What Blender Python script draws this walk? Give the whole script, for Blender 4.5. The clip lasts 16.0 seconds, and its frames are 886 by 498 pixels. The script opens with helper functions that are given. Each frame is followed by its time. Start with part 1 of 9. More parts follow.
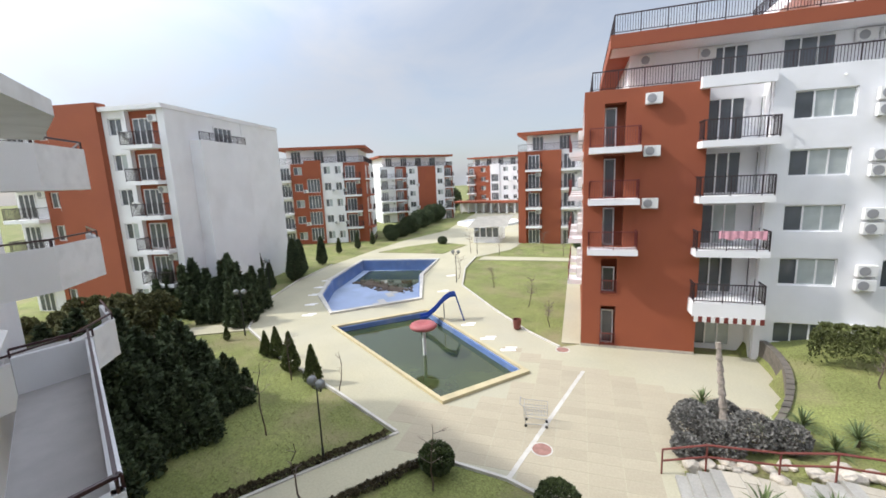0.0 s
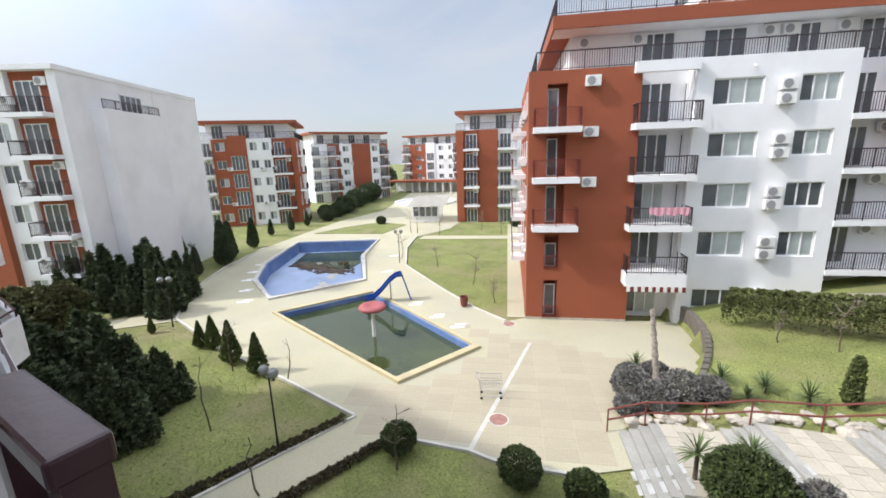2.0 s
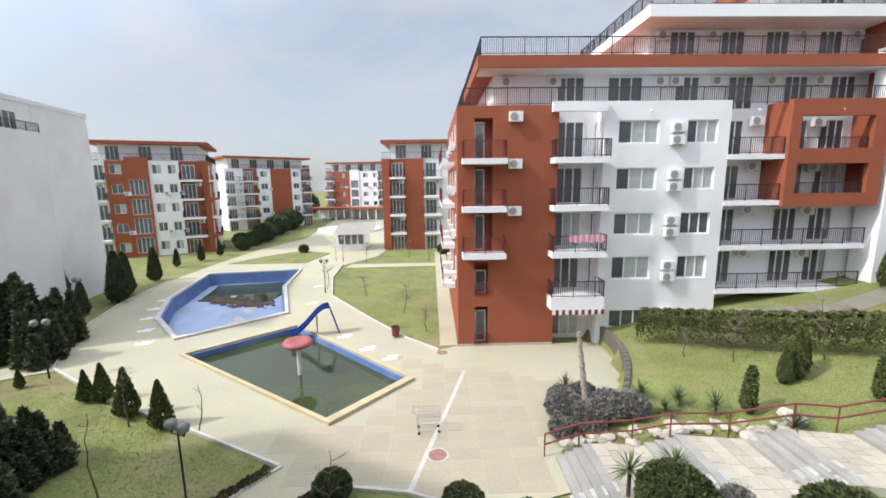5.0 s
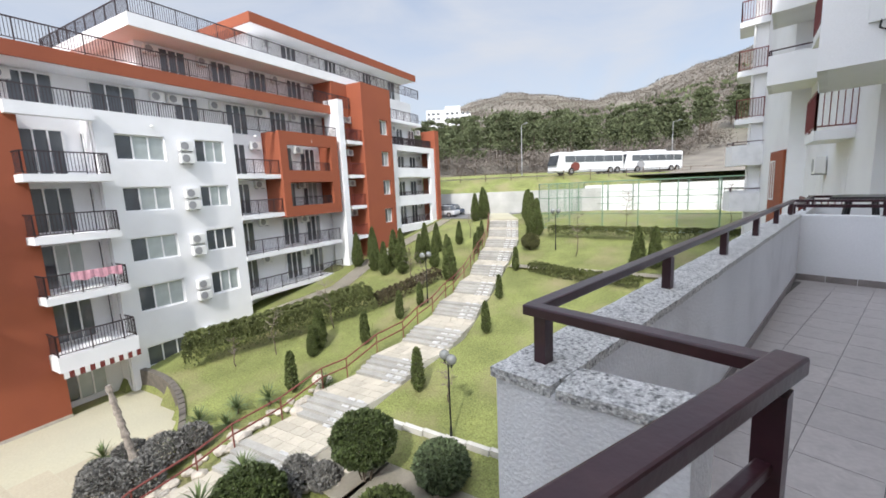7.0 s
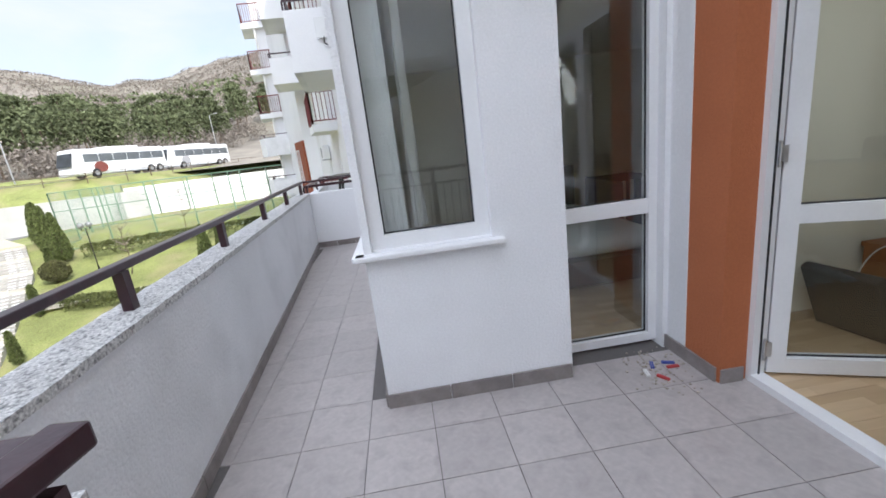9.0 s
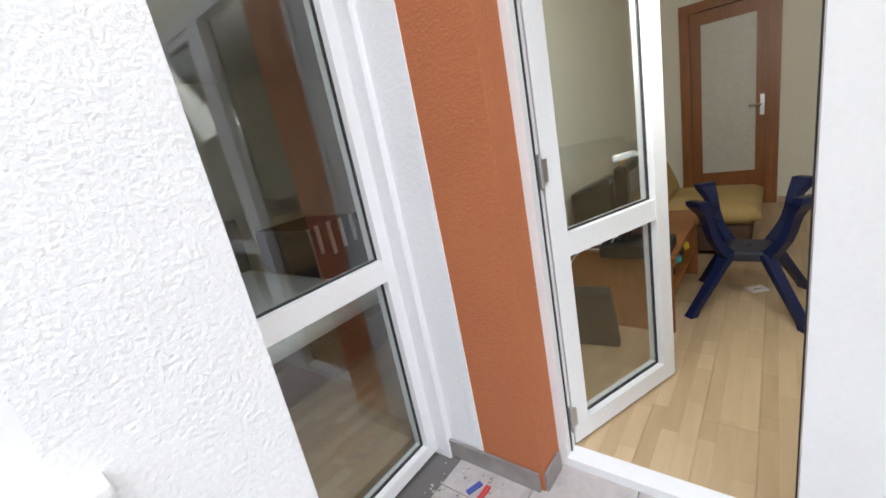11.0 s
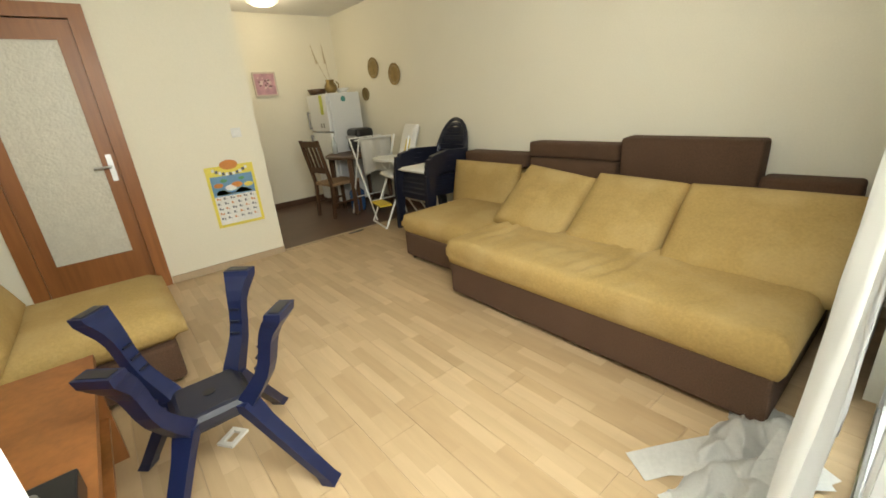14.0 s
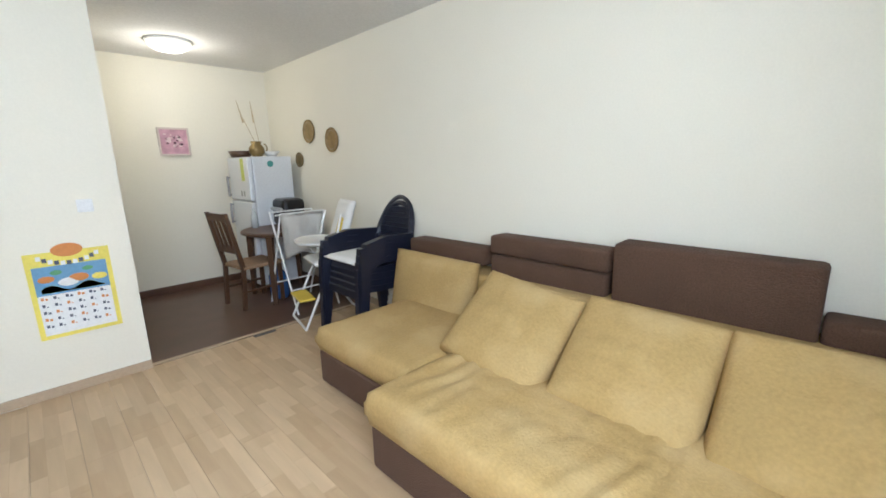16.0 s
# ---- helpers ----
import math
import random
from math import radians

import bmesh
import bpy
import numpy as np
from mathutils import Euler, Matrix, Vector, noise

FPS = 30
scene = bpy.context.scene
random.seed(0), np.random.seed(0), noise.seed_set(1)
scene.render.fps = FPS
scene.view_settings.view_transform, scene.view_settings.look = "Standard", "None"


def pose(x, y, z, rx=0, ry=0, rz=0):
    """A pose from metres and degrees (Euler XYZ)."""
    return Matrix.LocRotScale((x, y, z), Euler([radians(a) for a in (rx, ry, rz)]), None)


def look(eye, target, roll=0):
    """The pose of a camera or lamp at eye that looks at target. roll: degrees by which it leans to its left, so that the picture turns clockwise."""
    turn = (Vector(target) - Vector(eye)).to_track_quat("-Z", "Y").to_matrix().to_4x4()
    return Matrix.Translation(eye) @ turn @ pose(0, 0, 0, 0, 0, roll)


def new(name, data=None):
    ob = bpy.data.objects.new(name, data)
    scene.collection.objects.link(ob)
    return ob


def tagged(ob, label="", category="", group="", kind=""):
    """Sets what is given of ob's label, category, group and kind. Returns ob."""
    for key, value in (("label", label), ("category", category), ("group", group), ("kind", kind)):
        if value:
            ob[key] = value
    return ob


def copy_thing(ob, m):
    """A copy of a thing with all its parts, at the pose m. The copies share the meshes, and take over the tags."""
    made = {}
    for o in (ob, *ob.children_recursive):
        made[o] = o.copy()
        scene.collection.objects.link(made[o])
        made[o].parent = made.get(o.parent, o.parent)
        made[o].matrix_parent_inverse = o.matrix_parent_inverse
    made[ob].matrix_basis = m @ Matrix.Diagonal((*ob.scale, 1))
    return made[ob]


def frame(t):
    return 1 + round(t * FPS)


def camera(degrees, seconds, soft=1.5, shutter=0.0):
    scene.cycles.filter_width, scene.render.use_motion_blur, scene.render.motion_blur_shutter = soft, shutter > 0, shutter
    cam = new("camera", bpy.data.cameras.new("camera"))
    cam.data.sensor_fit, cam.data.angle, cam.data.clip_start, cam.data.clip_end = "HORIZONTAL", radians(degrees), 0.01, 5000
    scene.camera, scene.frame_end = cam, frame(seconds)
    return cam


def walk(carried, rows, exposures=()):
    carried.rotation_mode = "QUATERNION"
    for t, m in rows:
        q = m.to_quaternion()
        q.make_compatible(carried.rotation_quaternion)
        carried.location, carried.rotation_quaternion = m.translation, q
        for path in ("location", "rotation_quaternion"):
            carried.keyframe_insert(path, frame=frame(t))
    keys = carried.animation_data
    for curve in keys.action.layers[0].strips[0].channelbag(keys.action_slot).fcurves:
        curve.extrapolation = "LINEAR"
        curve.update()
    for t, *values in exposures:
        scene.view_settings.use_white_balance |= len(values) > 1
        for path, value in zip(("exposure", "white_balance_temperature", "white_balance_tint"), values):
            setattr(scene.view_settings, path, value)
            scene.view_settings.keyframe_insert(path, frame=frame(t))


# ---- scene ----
# ---- camera and walk ----
cam = camera(94.4, 16.0, soft=1.7)
PATH = [
    (0, (-1.500, 0.650, 1.478), (-2.752, 2.174, 1.144), -2.4),
    (0.5, (-1.700, 0.620, 1.456), (-2.925, 2.159, 1.096), -1.8),
    (1, (-1.900, 0.500, 1.466), (-3.065, 2.075, 1.063), -1.4),
    (1.5, (-2.100, 0.340, 1.474), (-3.175, 1.969, 1.038), -1.5),
    (2, (-2.300, 0.330, 1.444), (-3.281, 2.015, 1.002), -1.8),
    (2.5, (-2.45, 0.33, 1.45), (-3.356, 2.06, 1.018), -2.0),
    (3, (-2.6, 0.43, 1.454), (-3.466, 2.187, 1.052), -1.6),
    (5.5, (-2.78, 0.38, 1.498), (-3.244, 2.302, 1.196), -0.4),
    (6, (-2.65, 0.24, 1.501), (-2.61, 2.217, 1.202), -0.9),
    (6.5, (-2.5, 0.1, 1.529), (-1.844, 1.965, 1.226), -1.4),
    (7, (-2.387, -0.028, 1.505), (-1.123, 1.493, 1.206), -2.5),
    (7.5, (-2.338, -0.061, 1.506), (-0.668, 0.995, 1.196), -4.2),
    (8, (-2.275, -0.059, 1.479), (-0.403, 0.534, 1.098), -5.0),
    (8.5, (-2.095, -0.195, 1.439), (-0.156, -0.011, 0.983), -6.0),
    (9, (-1.874, -0.348, 1.438), (0.057, -0.51, 0.945), -7.0),
    (9.2, (-1.754, -0.389, 1.431), (0.163, -0.671, 0.935), -7.6),
    (11.3, (-0.588, -1.006, 1.384), (0.461, -2.613, 0.82), -10.2),
    (11.5, (-0.521, -1.156, 1.319), (0.385, -2.843, 0.74), -9.1),
    (12, (-0.459, -1.435, 1.333), (0.086, -3.262, 0.73), -7.9),
    (12.5, (-0.41, -1.679, 1.324), (-0.258, -3.577, 0.713), -6.9),
    (13, (-0.392, -1.917, 1.336), (-0.69, -3.792, 0.706), -5.9),
    (13.5, (-0.448, -2.102, 1.351), (-1.197, -3.843, 0.712), -5.6),
    (14, (-0.518, -2.202, 1.351), (-1.688, -3.671, 0.664), -4.7),
    (14.5, (-0.641, -2.358, 1.352), (-2.121, -3.497, 0.637), -4.3),
    (15, (-0.828, -2.502, 1.365), (-2.425, -3.532, 0.742), -4.5),
    (15.5, (-1.08, -2.644, 1.404), (-2.656, -3.775, 0.919), -2.7),
    (16, (-1.278, -2.842, 1.429), (-2.664, -4.223, 1.013), -1.3),
]
walk(cam, [(t, look(eye, target, roll)) for t, eye, target, roll in PATH],
     [(0.0, 0.14, 6250, 10), (2.0, 0.22, 6250, 10), (5.5, 0.14, 6250, 10), (6.5, 0.02, 6150, 10), (7.0, 0.25, 6250, 10), (8.0, 0.48, 6250, 10), (9.2, 0.75, 6200, 10), (11.3, 1.55, 6800, 7), (12.0, 1.5, 6900, 5), (13.0, 2.1, 7300, 3), (14.0, 2.7, 7300, 2), (15.0, 2.78, 7300, 3), (15.5, 3.0, 6500, 5), (16.0, 3.1, 5450, 8)])

# ---- sky and sun ----
SUN_AZ, SUN_EL = radians(-126), radians(43)   # direction towards the sun, from +Y clockwise negative; elevation
world = bpy.data.worlds.new("sky")
scene.world = world
world.use_nodes = True
wn = world.node_tree
sky = wn.nodes.new("ShaderNodeTexSky")
sky.sky_type = 'NISHITA'
sky.sun_disc = False
sky.sun_elevation = SUN_EL
sky.sun_rotation = SUN_AZ
sky.air_density, sky.dust_density, sky.ozone_density = 1.0, 2.0, 1.0
# thin bright cloud over the blue
wtc = wn.nodes.new("ShaderNodeTexCoord")
wmap = wn.nodes.new("ShaderNodeMapping")
wmap.inputs["Scale"].default_value = (1.0, 1.6, 3.2)
wmap.inputs["Rotation"].default_value = (0, 0, 0.6)
wnoise = wn.nodes.new("ShaderNodeTexNoise")
wnoise.inputs["Scale"].default_value, wnoise.inputs["Detail"].default_value, wnoise.inputs["Roughness"].default_value = 1.9, 8, 0.55
wnoise.inputs["Distortion"].default_value = 0.5
wramp = wn.nodes.new("ShaderNodeMapRange")
wramp.inputs["From Min"].default_value, wramp.inputs["From Max"].default_value = 0.34, 0.66
wramp.inputs["To Min"].default_value, wramp.inputs["To Max"].default_value = 0.5, 0.95
wmix = wn.nodes.new("ShaderNodeMix")
wmix.data_type = 'RGBA'
wmix.inputs[7].default_value = (4.0, 4.1, 4.35, 1)
# thin cloud glares round the sun and is dimmer near the horizon
wdot = wn.nodes.new("ShaderNodeVectorMath")
wdot.operation = 'DOT_PRODUCT'
wdot.inputs[1].default_value = (math.sin(SUN_AZ) * 0.36, math.cos(SUN_AZ) * 0.36, 0.933)
wglare = wn.nodes.new("ShaderNodeMapRange")
wglare.interpolation_type = 'SMOOTHSTEP'
wglare.inputs["From Min"].default_value, wglare.inputs["From Max"].default_value = 0.25, 1.0
wglare.inputs["To Min"].default_value, wglare.inputs["To Max"].default_value = 1.02, 3.2
wgain = wn.nodes.new("ShaderNodeVectorMath")
wgain.operation = 'SCALE'
wn.links.new(wtc.outputs["Generated"], wdot.inputs[0])
wn.links.new(wdot.outputs["Value"], wglare.inputs["Value"])
wn.links.new(wglare.outputs["Result"], wgain.inputs["Scale"])
wn.links.new(wtc.outputs["Generated"], wmap.inputs["Vector"])
wn.links.new(wmap.outputs["Vector"], wnoise.inputs["Vector"])
wn.links.new(wnoise.outputs["Fac"], wramp.inputs["Value"])
wn.links.new(wramp.outputs["Result"], wmix.inputs[0])
wn.links.new(sky.outputs[0], wmix.inputs[6])
wbg = wn.nodes["Background"]
wbg.inputs["Strength"].default_value = 0.15
wn.links.new(wmix.outputs[2], wgain.inputs[0])
wn.links.new(wgain.outputs["Vector"], wbg.inputs["Color"])
sun = new("sun", bpy.data.lights.new("sun", "SUN"))
sun.data.energy, sun.data.angle, sun.data.color = 3.0, radians(2.0), (1.0, 0.95, 0.88)
to_sun = Vector((math.sin(SUN_AZ) * math.cos(SUN_EL), math.cos(SUN_AZ) * math.cos(SUN_EL), math.sin(SUN_EL)))
sun.matrix_world = look(to_sun * 60, (0, 0, 0))
# ---- materials ----
MATS = {}


def mat(name, col, rough=0.7, metal=0.0, var=0.12, scale=2.0, grain=0.06, gscale=60.0, bump=0.0, bscale=80.0,
        dirt=None, dscale=0.6, damount=0.3, spec=0.5, island=0.0, obj=0.0, stretch=None):
    """A surface with large stains, fine grain, relief and wear, in object metres."""
    m = bpy.data.materials.new(name)
    m.use_nodes = True
    nt = m.node_tree
    n, l = nt.nodes, nt.links
    b = n["Principled BSDF"]
    b.inputs["Roughness"].default_value, b.inputs["Metallic"].default_value = rough, metal
    b.inputs["Specular IOR Level"].default_value = spec
    geo = n.new("ShaderNodeTexCoord")
    mp = n.new("ShaderNodeMapping")
    if stretch:
        mp.inputs["Scale"].default_value = stretch
    l.new(geo.outputs["Object"], mp.inputs["Vector"])
    big = n.new("ShaderNodeTexNoise")
    big.inputs["Scale"].default_value, big.inputs["Detail"].default_value = scale, 5
    fine = n.new("ShaderNodeTexNoise")
    fine.inputs["Scale"].default_value, fine.inputs["Detail"].default_value = gscale, 3
    for t in (big, fine):
        l.new(mp.outputs["Vector"], t.inputs["Vector"])
    hsv = n.new("ShaderNodeHueSaturation")
    hsv.inputs["Color"].default_value = (*col, 1)

    def spread(src, amount):
        r = n.new("ShaderNodeMapRange")
        r.inputs["From Min"].default_value, r.inputs["From Max"].default_value = 0.25, 0.75
        r.inputs["To Min"].default_value, r.inputs["To Max"].default_value = 1 - amount, 1 + amount
        l.new(src, r.inputs["Value"])
        return r.outputs["Result"]

    def times(a, c):
        k = n.new("ShaderNodeMath")
        k.operation = 'MULTIPLY'
        l.new(a, k.inputs[0])
        l.new(c, k.inputs[1])
        return k.outputs[0]
    v = times(spread(big.outputs["Fac"], var), spread(fine.outputs["Fac"], grain))
    if island:
        gi = n.new("ShaderNodeNewGeometry")
        r = n.new("ShaderNodeMapRange")
        r.inputs["To Min"].default_value, r.inputs["To Max"].default_value = 1 - island, 1 + island
        l.new(gi.outputs["Random Per Island"], r.inputs["Value"])
        v = times(v, r.outputs["Result"])
    if obj:
        oi = n.new("ShaderNodeObjectInfo")
        r = n.new("ShaderNodeMapRange")
        r.inputs["To Min"].default_value, r.inputs["To Max"].default_value = 1 - obj, 1 + obj
        l.new(oi.outputs["Random"], r.inputs["Value"])
        v = times(v, r.outputs["Result"])
    l.new(v, hsv.inputs["Value"])
    out = hsv.outputs["Color"]
    if dirt:
        dn = n.new("ShaderNodeTexNoise")
        dn.inputs["Scale"].default_value, dn.inputs["Detail"].default_value = dscale, 8
        l.new(mp.outputs["Vector"], dn.inputs["Vector"])
        ramp = n.new("ShaderNodeMapRange")
        ramp.inputs["From Min"].default_value, ramp.inputs["From Max"].default_value = 0.48, 0.72
        ramp.inputs["To Max"].default_value = damount
        l.new(dn.outputs["Fac"], ramp.inputs["Value"])
        mix = n.new("ShaderNodeMix")
        mix.data_type = 'RGBA'
        l.new(ramp.outputs["Result"], mix.inputs[0])
        l.new(out, mix.inputs[6])
        mix.inputs[7].default_value = (*dirt, 1)
        out = mix.outputs[2]
    l.new(out, b.inputs["Base Color"])
    if bump:
        bn = n.new("ShaderNodeTexNoise")
        bn.inputs["Scale"].default_value, bn.inputs["Detail"].default_value = bscale, 4
        l.new(mp.outputs["Vector"], bn.inputs["Vector"])
        bp = n.new("ShaderNodeBump")
        bp.inputs["Strength"].default_value, bp.inputs["Distance"].default_value = bump, 0.02
        l.new(bn.outputs["Fac"], bp.inputs["Height"])
        l.new(bp.outputs["Normal"], b.inputs["Normal"])
    MATS[name] = m
    return m


def glass(name, tint=(0.95, 0.97, 0.96), rough=0.01, see=0.85):
    """Thin window glass: mostly see-through, with a Fresnel gloss."""
    m = bpy.data.materials.new(name)
    m.use_nodes = True
    nt = m.node_tree
    n, l = nt.nodes, nt.links
    n.remove(n["Principled BSDF"])
    tr = n.new("ShaderNodeBsdfTransparent")
    tr.inputs["Color"].default_value = (*tint, 1)
    gl = n.new("ShaderNodeBsdfGlossy")
    gl.inputs["Roughness"].default_value = rough
    lw = n.new("ShaderNodeLayerWeight")
    lw.inputs["Blend"].default_value = 0.5
    pw = n.new("ShaderNodeMath")
    pw.operation = 'POWER'
    pw.inputs[1].default_value = 4.0
    fr = n.new("ShaderNodeMath")
    fr.operation = 'MULTIPLY_ADD'
    fr.inputs[1].default_value, fr.inputs[2].default_value = 0.55, 0.09
    l.new(lw.outputs["Facing"], pw.inputs[0])
    l.new(pw.outputs[0], fr.inputs[0])
    mx = n.new("ShaderNodeMixShader")
    l.new(fr.outputs[0], mx.inputs[0])
    l.new(tr.outputs[0], mx.inputs[1])
    l.new(gl.outputs[0], mx.inputs[2])
    l.new(mx.outputs[0], n["Material Output"].inputs["Surface"])
    MATS[name] = m
    return m


WHITE = mat("white_render", (0.83, 0.83, 0.84), 0.85, var=0.04, scale=0.5, grain=0.03, gscale=50, bump=0.15, bscale=70, dirt=(0.55, 0.54, 0.52), dscale=0.35, damount=0.25)
STUCCO = mat("white_stucco", (0.84, 0.84, 0.85), 0.9, var=0.04, scale=1.5, grain=0.05, gscale=90, bump=0.4, bscale=75, dirt=(0.6, 0.59, 0.58), dscale=1.2, damount=0.2)
GREYREND = mat("grey_parapet_render", (0.78, 0.78, 0.79), 0.9, var=0.06, scale=1.5, grain=0.05, gscale=90, bump=0.4, bscale=60, dirt=(0.5, 0.5, 0.5), dscale=2.0, damount=0.35)
RED = mat("terracotta_render", (0.30, 0.083, 0.038), 0.85, var=0.06, scale=0.5, grain=0.05, gscale=50, bump=0.2, bscale=70, dirt=(0.25, 0.065, 0.04), dscale=0.3, damount=0.3)
ORANGE = mat("terracotta_stucco", (0.45, 0.145, 0.058), 0.9, var=0.05, scale=3, grain=0.06, gscale=70, bump=0.3, bscale=110)
CONC = mat("weathered_concrete", (0.66, 0.65, 0.63), 0.95, var=0.15, scale=9, grain=0.4, gscale=120, bump=0.8, bscale=70, dirt=(0.10, 0.10, 0.10), dscale=62, damount=0.95)
RAIL = mat("maroon_rail_paint", (0.036, 0.011, 0.017), 0.28, var=0.1, scale=6, grain=0.04, bump=0.05, bscale=40, dirt=(0.14, 0.07, 0.065), dscale=9, damount=0.18)
RAILFAR = mat("dark_railing", (0.035, 0.022, 0.025), 0.5)
RAILRED = mat("red_railing", (0.16, 0.03, 0.025), 0.5)
PVC = mat("white_pvc", (0.80, 0.80, 0.80), 0.35, var=0.02, grain=0.02, dirt=(0.6, 0.59, 0.57), dscale=3, damount=0.15)
GASKET = mat("black_gasket", (0.02, 0.02, 0.022), 0.6)
STEEL = mat("brushed_steel", (0.55, 0.55, 0.55), 0.35, metal=0.9)
FARGLASS = mat("far_window_glass", (0.09, 0.10, 0.11), 0.06, var=0.3, scale=0.7, spec=0.9)
CURTFAR = mat("far_window_curtain_glass", (0.42, 0.46, 0.45), 0.12, var=0.25, scale=0.9, spec=0.8)
PAVE = mat("cream_paving", (0.43, 0.40, 0.28), 0.9, var=0.1, scale=0.25, grain=0.08, gscale=12, bump=0.2, bscale=20, dirt=(0.36, 0.35, 0.29), dscale=0.15, damount=0.5)
GRASS = mat("winter_grass", (0.175, 0.195, 0.058), 0.95, var=0.3, scale=0.5, grain=0.45, gscale=14, bump=0.5, bscale=26, dirt=(0.25, 0.215, 0.115), dscale=0.35, damount=0.85)
CURB = mat("pale_kerb", (0.55, 0.53, 0.48), 0.9, var=0.15, scale=2, dirt=(0.35, 0.33, 0.3), damount=0.5)
POOLRIM = mat("yellow_pool_rim", (0.50, 0.43, 0.26), 0.85, var=0.12, scale=1, dirt=(0.3, 0.25, 0.18), dscale=0.8, damount=0.4)
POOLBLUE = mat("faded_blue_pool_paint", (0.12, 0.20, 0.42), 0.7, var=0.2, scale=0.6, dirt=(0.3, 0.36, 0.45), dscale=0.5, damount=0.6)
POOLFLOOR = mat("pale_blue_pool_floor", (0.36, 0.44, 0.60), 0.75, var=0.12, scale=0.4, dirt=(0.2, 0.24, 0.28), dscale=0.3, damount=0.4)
ASPHALT = mat("asphalt", (0.14, 0.14, 0.14), 0.9, var=0.15, scale=0.5)
TILE = mat("grey_mottled_tile", (0.42, 0.385, 0.37), 0.4, var=0.14, scale=9, grain=0.06, gscale=40, dirt=(0.31, 0.28, 0.27), dscale=8, damount=0.9, obj=0.05)
GROUT = mat("dark_grout", (0.13, 0.12, 0.115), 0.9)
TILEFAR = mat("grey_tile_floor", (0.42, 0.40, 0.39), 0.6, var=0.1)
CREAMWALL = mat("cream_wall_paint", (0.82, 0.78, 0.66), 0.9, var=0.025, scale=0.9, grain=0.02, gscale=90, bump=0.05, bscale=120)
CEIL = mat("ceiling_paint", (0.78, 0.77, 0.75), 0.95, var=0.02)
DARKFLOOR = mat("dark_brown_kitchen_tile", (0.11, 0.06, 0.038), 0.35, var=0.15, scale=4, dirt=(0.12, 0.06, 0.04), dscale=3, damount=0.4)
LAMINATE = mat("pale_laminate", (0.53, 0.385, 0.23), 0.38, var=0.08, scale=1.6, grain=0.07, gscale=26, obj=0.03, stretch=(1, 0.12, 1))


def strips(m):
    """Prints three short wood strips across the width of each laminate board."""
    n, l = m.node_tree.nodes, m.node_tree.links
    geo = n.new("ShaderNodeNewGeometry")
    sep, com = n.new("ShaderNodeSeparateXYZ"), n.new("ShaderNodeCombineXYZ")
    add = n.new("ShaderNodeMath")
    add.inputs[1].default_value = 3.585
    l.new(geo.outputs["Position"], sep.inputs[0])
    l.new(sep.outputs["Y"], com.inputs["X"])
    l.new(sep.outputs["X"], add.inputs[0])
    l.new(add.outputs[0], com.inputs["Y"])
    br = n.new("ShaderNodeTexBrick")
    br.offset, br.offset_frequency, br.squash, br.squash_frequency = 0.37, 2, 0.7, 3
    for k, v in (("Scale", 1.0), ("Mortar Size", 0.0007), ("Mortar Smooth", 0.3), ("Brick Width", 0.40), ("Row Height", 0.19333 / 3), ("Bias", 0.0)):
        br.inputs[k].default_value = v
    br.inputs["Color1"].default_value = (0.86, 0.83, 0.79, 1)
    br.inputs["Color2"].default_value = (1.09, 1.10, 1.12, 1)
    br.inputs["Mortar"].default_value = (0.86, 0.83, 0.80, 1)
    l.new(com.outputs[0], br.inputs["Vector"])
    b = n["Principled BSDF"]
    src = b.inputs["Base Color"].links[0].from_socket
    mx = n.new("ShaderNodeMix")
    mx.data_type, mx.blend_type = 'RGBA', 'MULTIPLY'
    mx.inputs[0].default_value = 1.0
    l.new(src, mx.inputs[6])
    l.new(br.outputs["Color"], mx.inputs[7])
    l.new(mx.outputs[2], b.inputs["Base Color"])


strips(LAMINATE)
SKIRT = mat("wood_skirting", (0.47, 0.36, 0.24), 0.5, var=0.08, scale=3)
VELVET = mat("mustard_velour", (0.42, 0.285, 0.105), 0.9, var=0.1, scale=2.5, grain=0.1, gscale=75, bump=0.2, bscale=90, dirt=(0.52, 0.39, 0.19), dscale=4, damount=0.5)
BROWNFAB = mat("brown_corduroy", (0.105, 0.056, 0.033), 0.95, var=0.1, scale=5, grain=0.2, gscale=140, bump=0.5, bscale=160)
WOODDOOR = mat("reddish_wood_veneer", (0.28, 0.105, 0.03), 0.4, var=0.16, scale=3, grain=0.18, gscale=35, stretch=(1, 1, 0.08))
MILKGLASS = mat("milky_door_glass", (0.62, 0.60, 0.52), 0.35, var=0.06, scale=14, bump=0.3, bscale=45)
NAVY = mat("navy_plastic", (0.008, 0.014, 0.055), 0.38, var=0.08, scale=5)
NAVYDK = mat("black_blue_plastic", (0.012, 0.014, 0.028), 0.32, var=0.08, scale=5)
DKWOOD = mat("dark_stained_wood", (0.085, 0.042, 0.022), 0.4, var=0.2, scale=4, grain=0.15, stretch=(1, 1, 0.15))
FRIDGE = mat("white_fridge_enamel", (0.72, 0.74, 0.76), 0.3, var=0.02)
GREYPL = mat("grey_plastic", (0.3, 0.3, 0.31), 0.4)
BLACKPL = mat("black_plastic", (0.015, 0.015, 0.016), 0.3)
WHITEPL = mat("white_plastic", (0.78, 0.78, 0.76), 0.35, var=0.02)
YELLOWPL = mat("yellow_plastic", (0.75, 0.55, 0.06), 0.4)
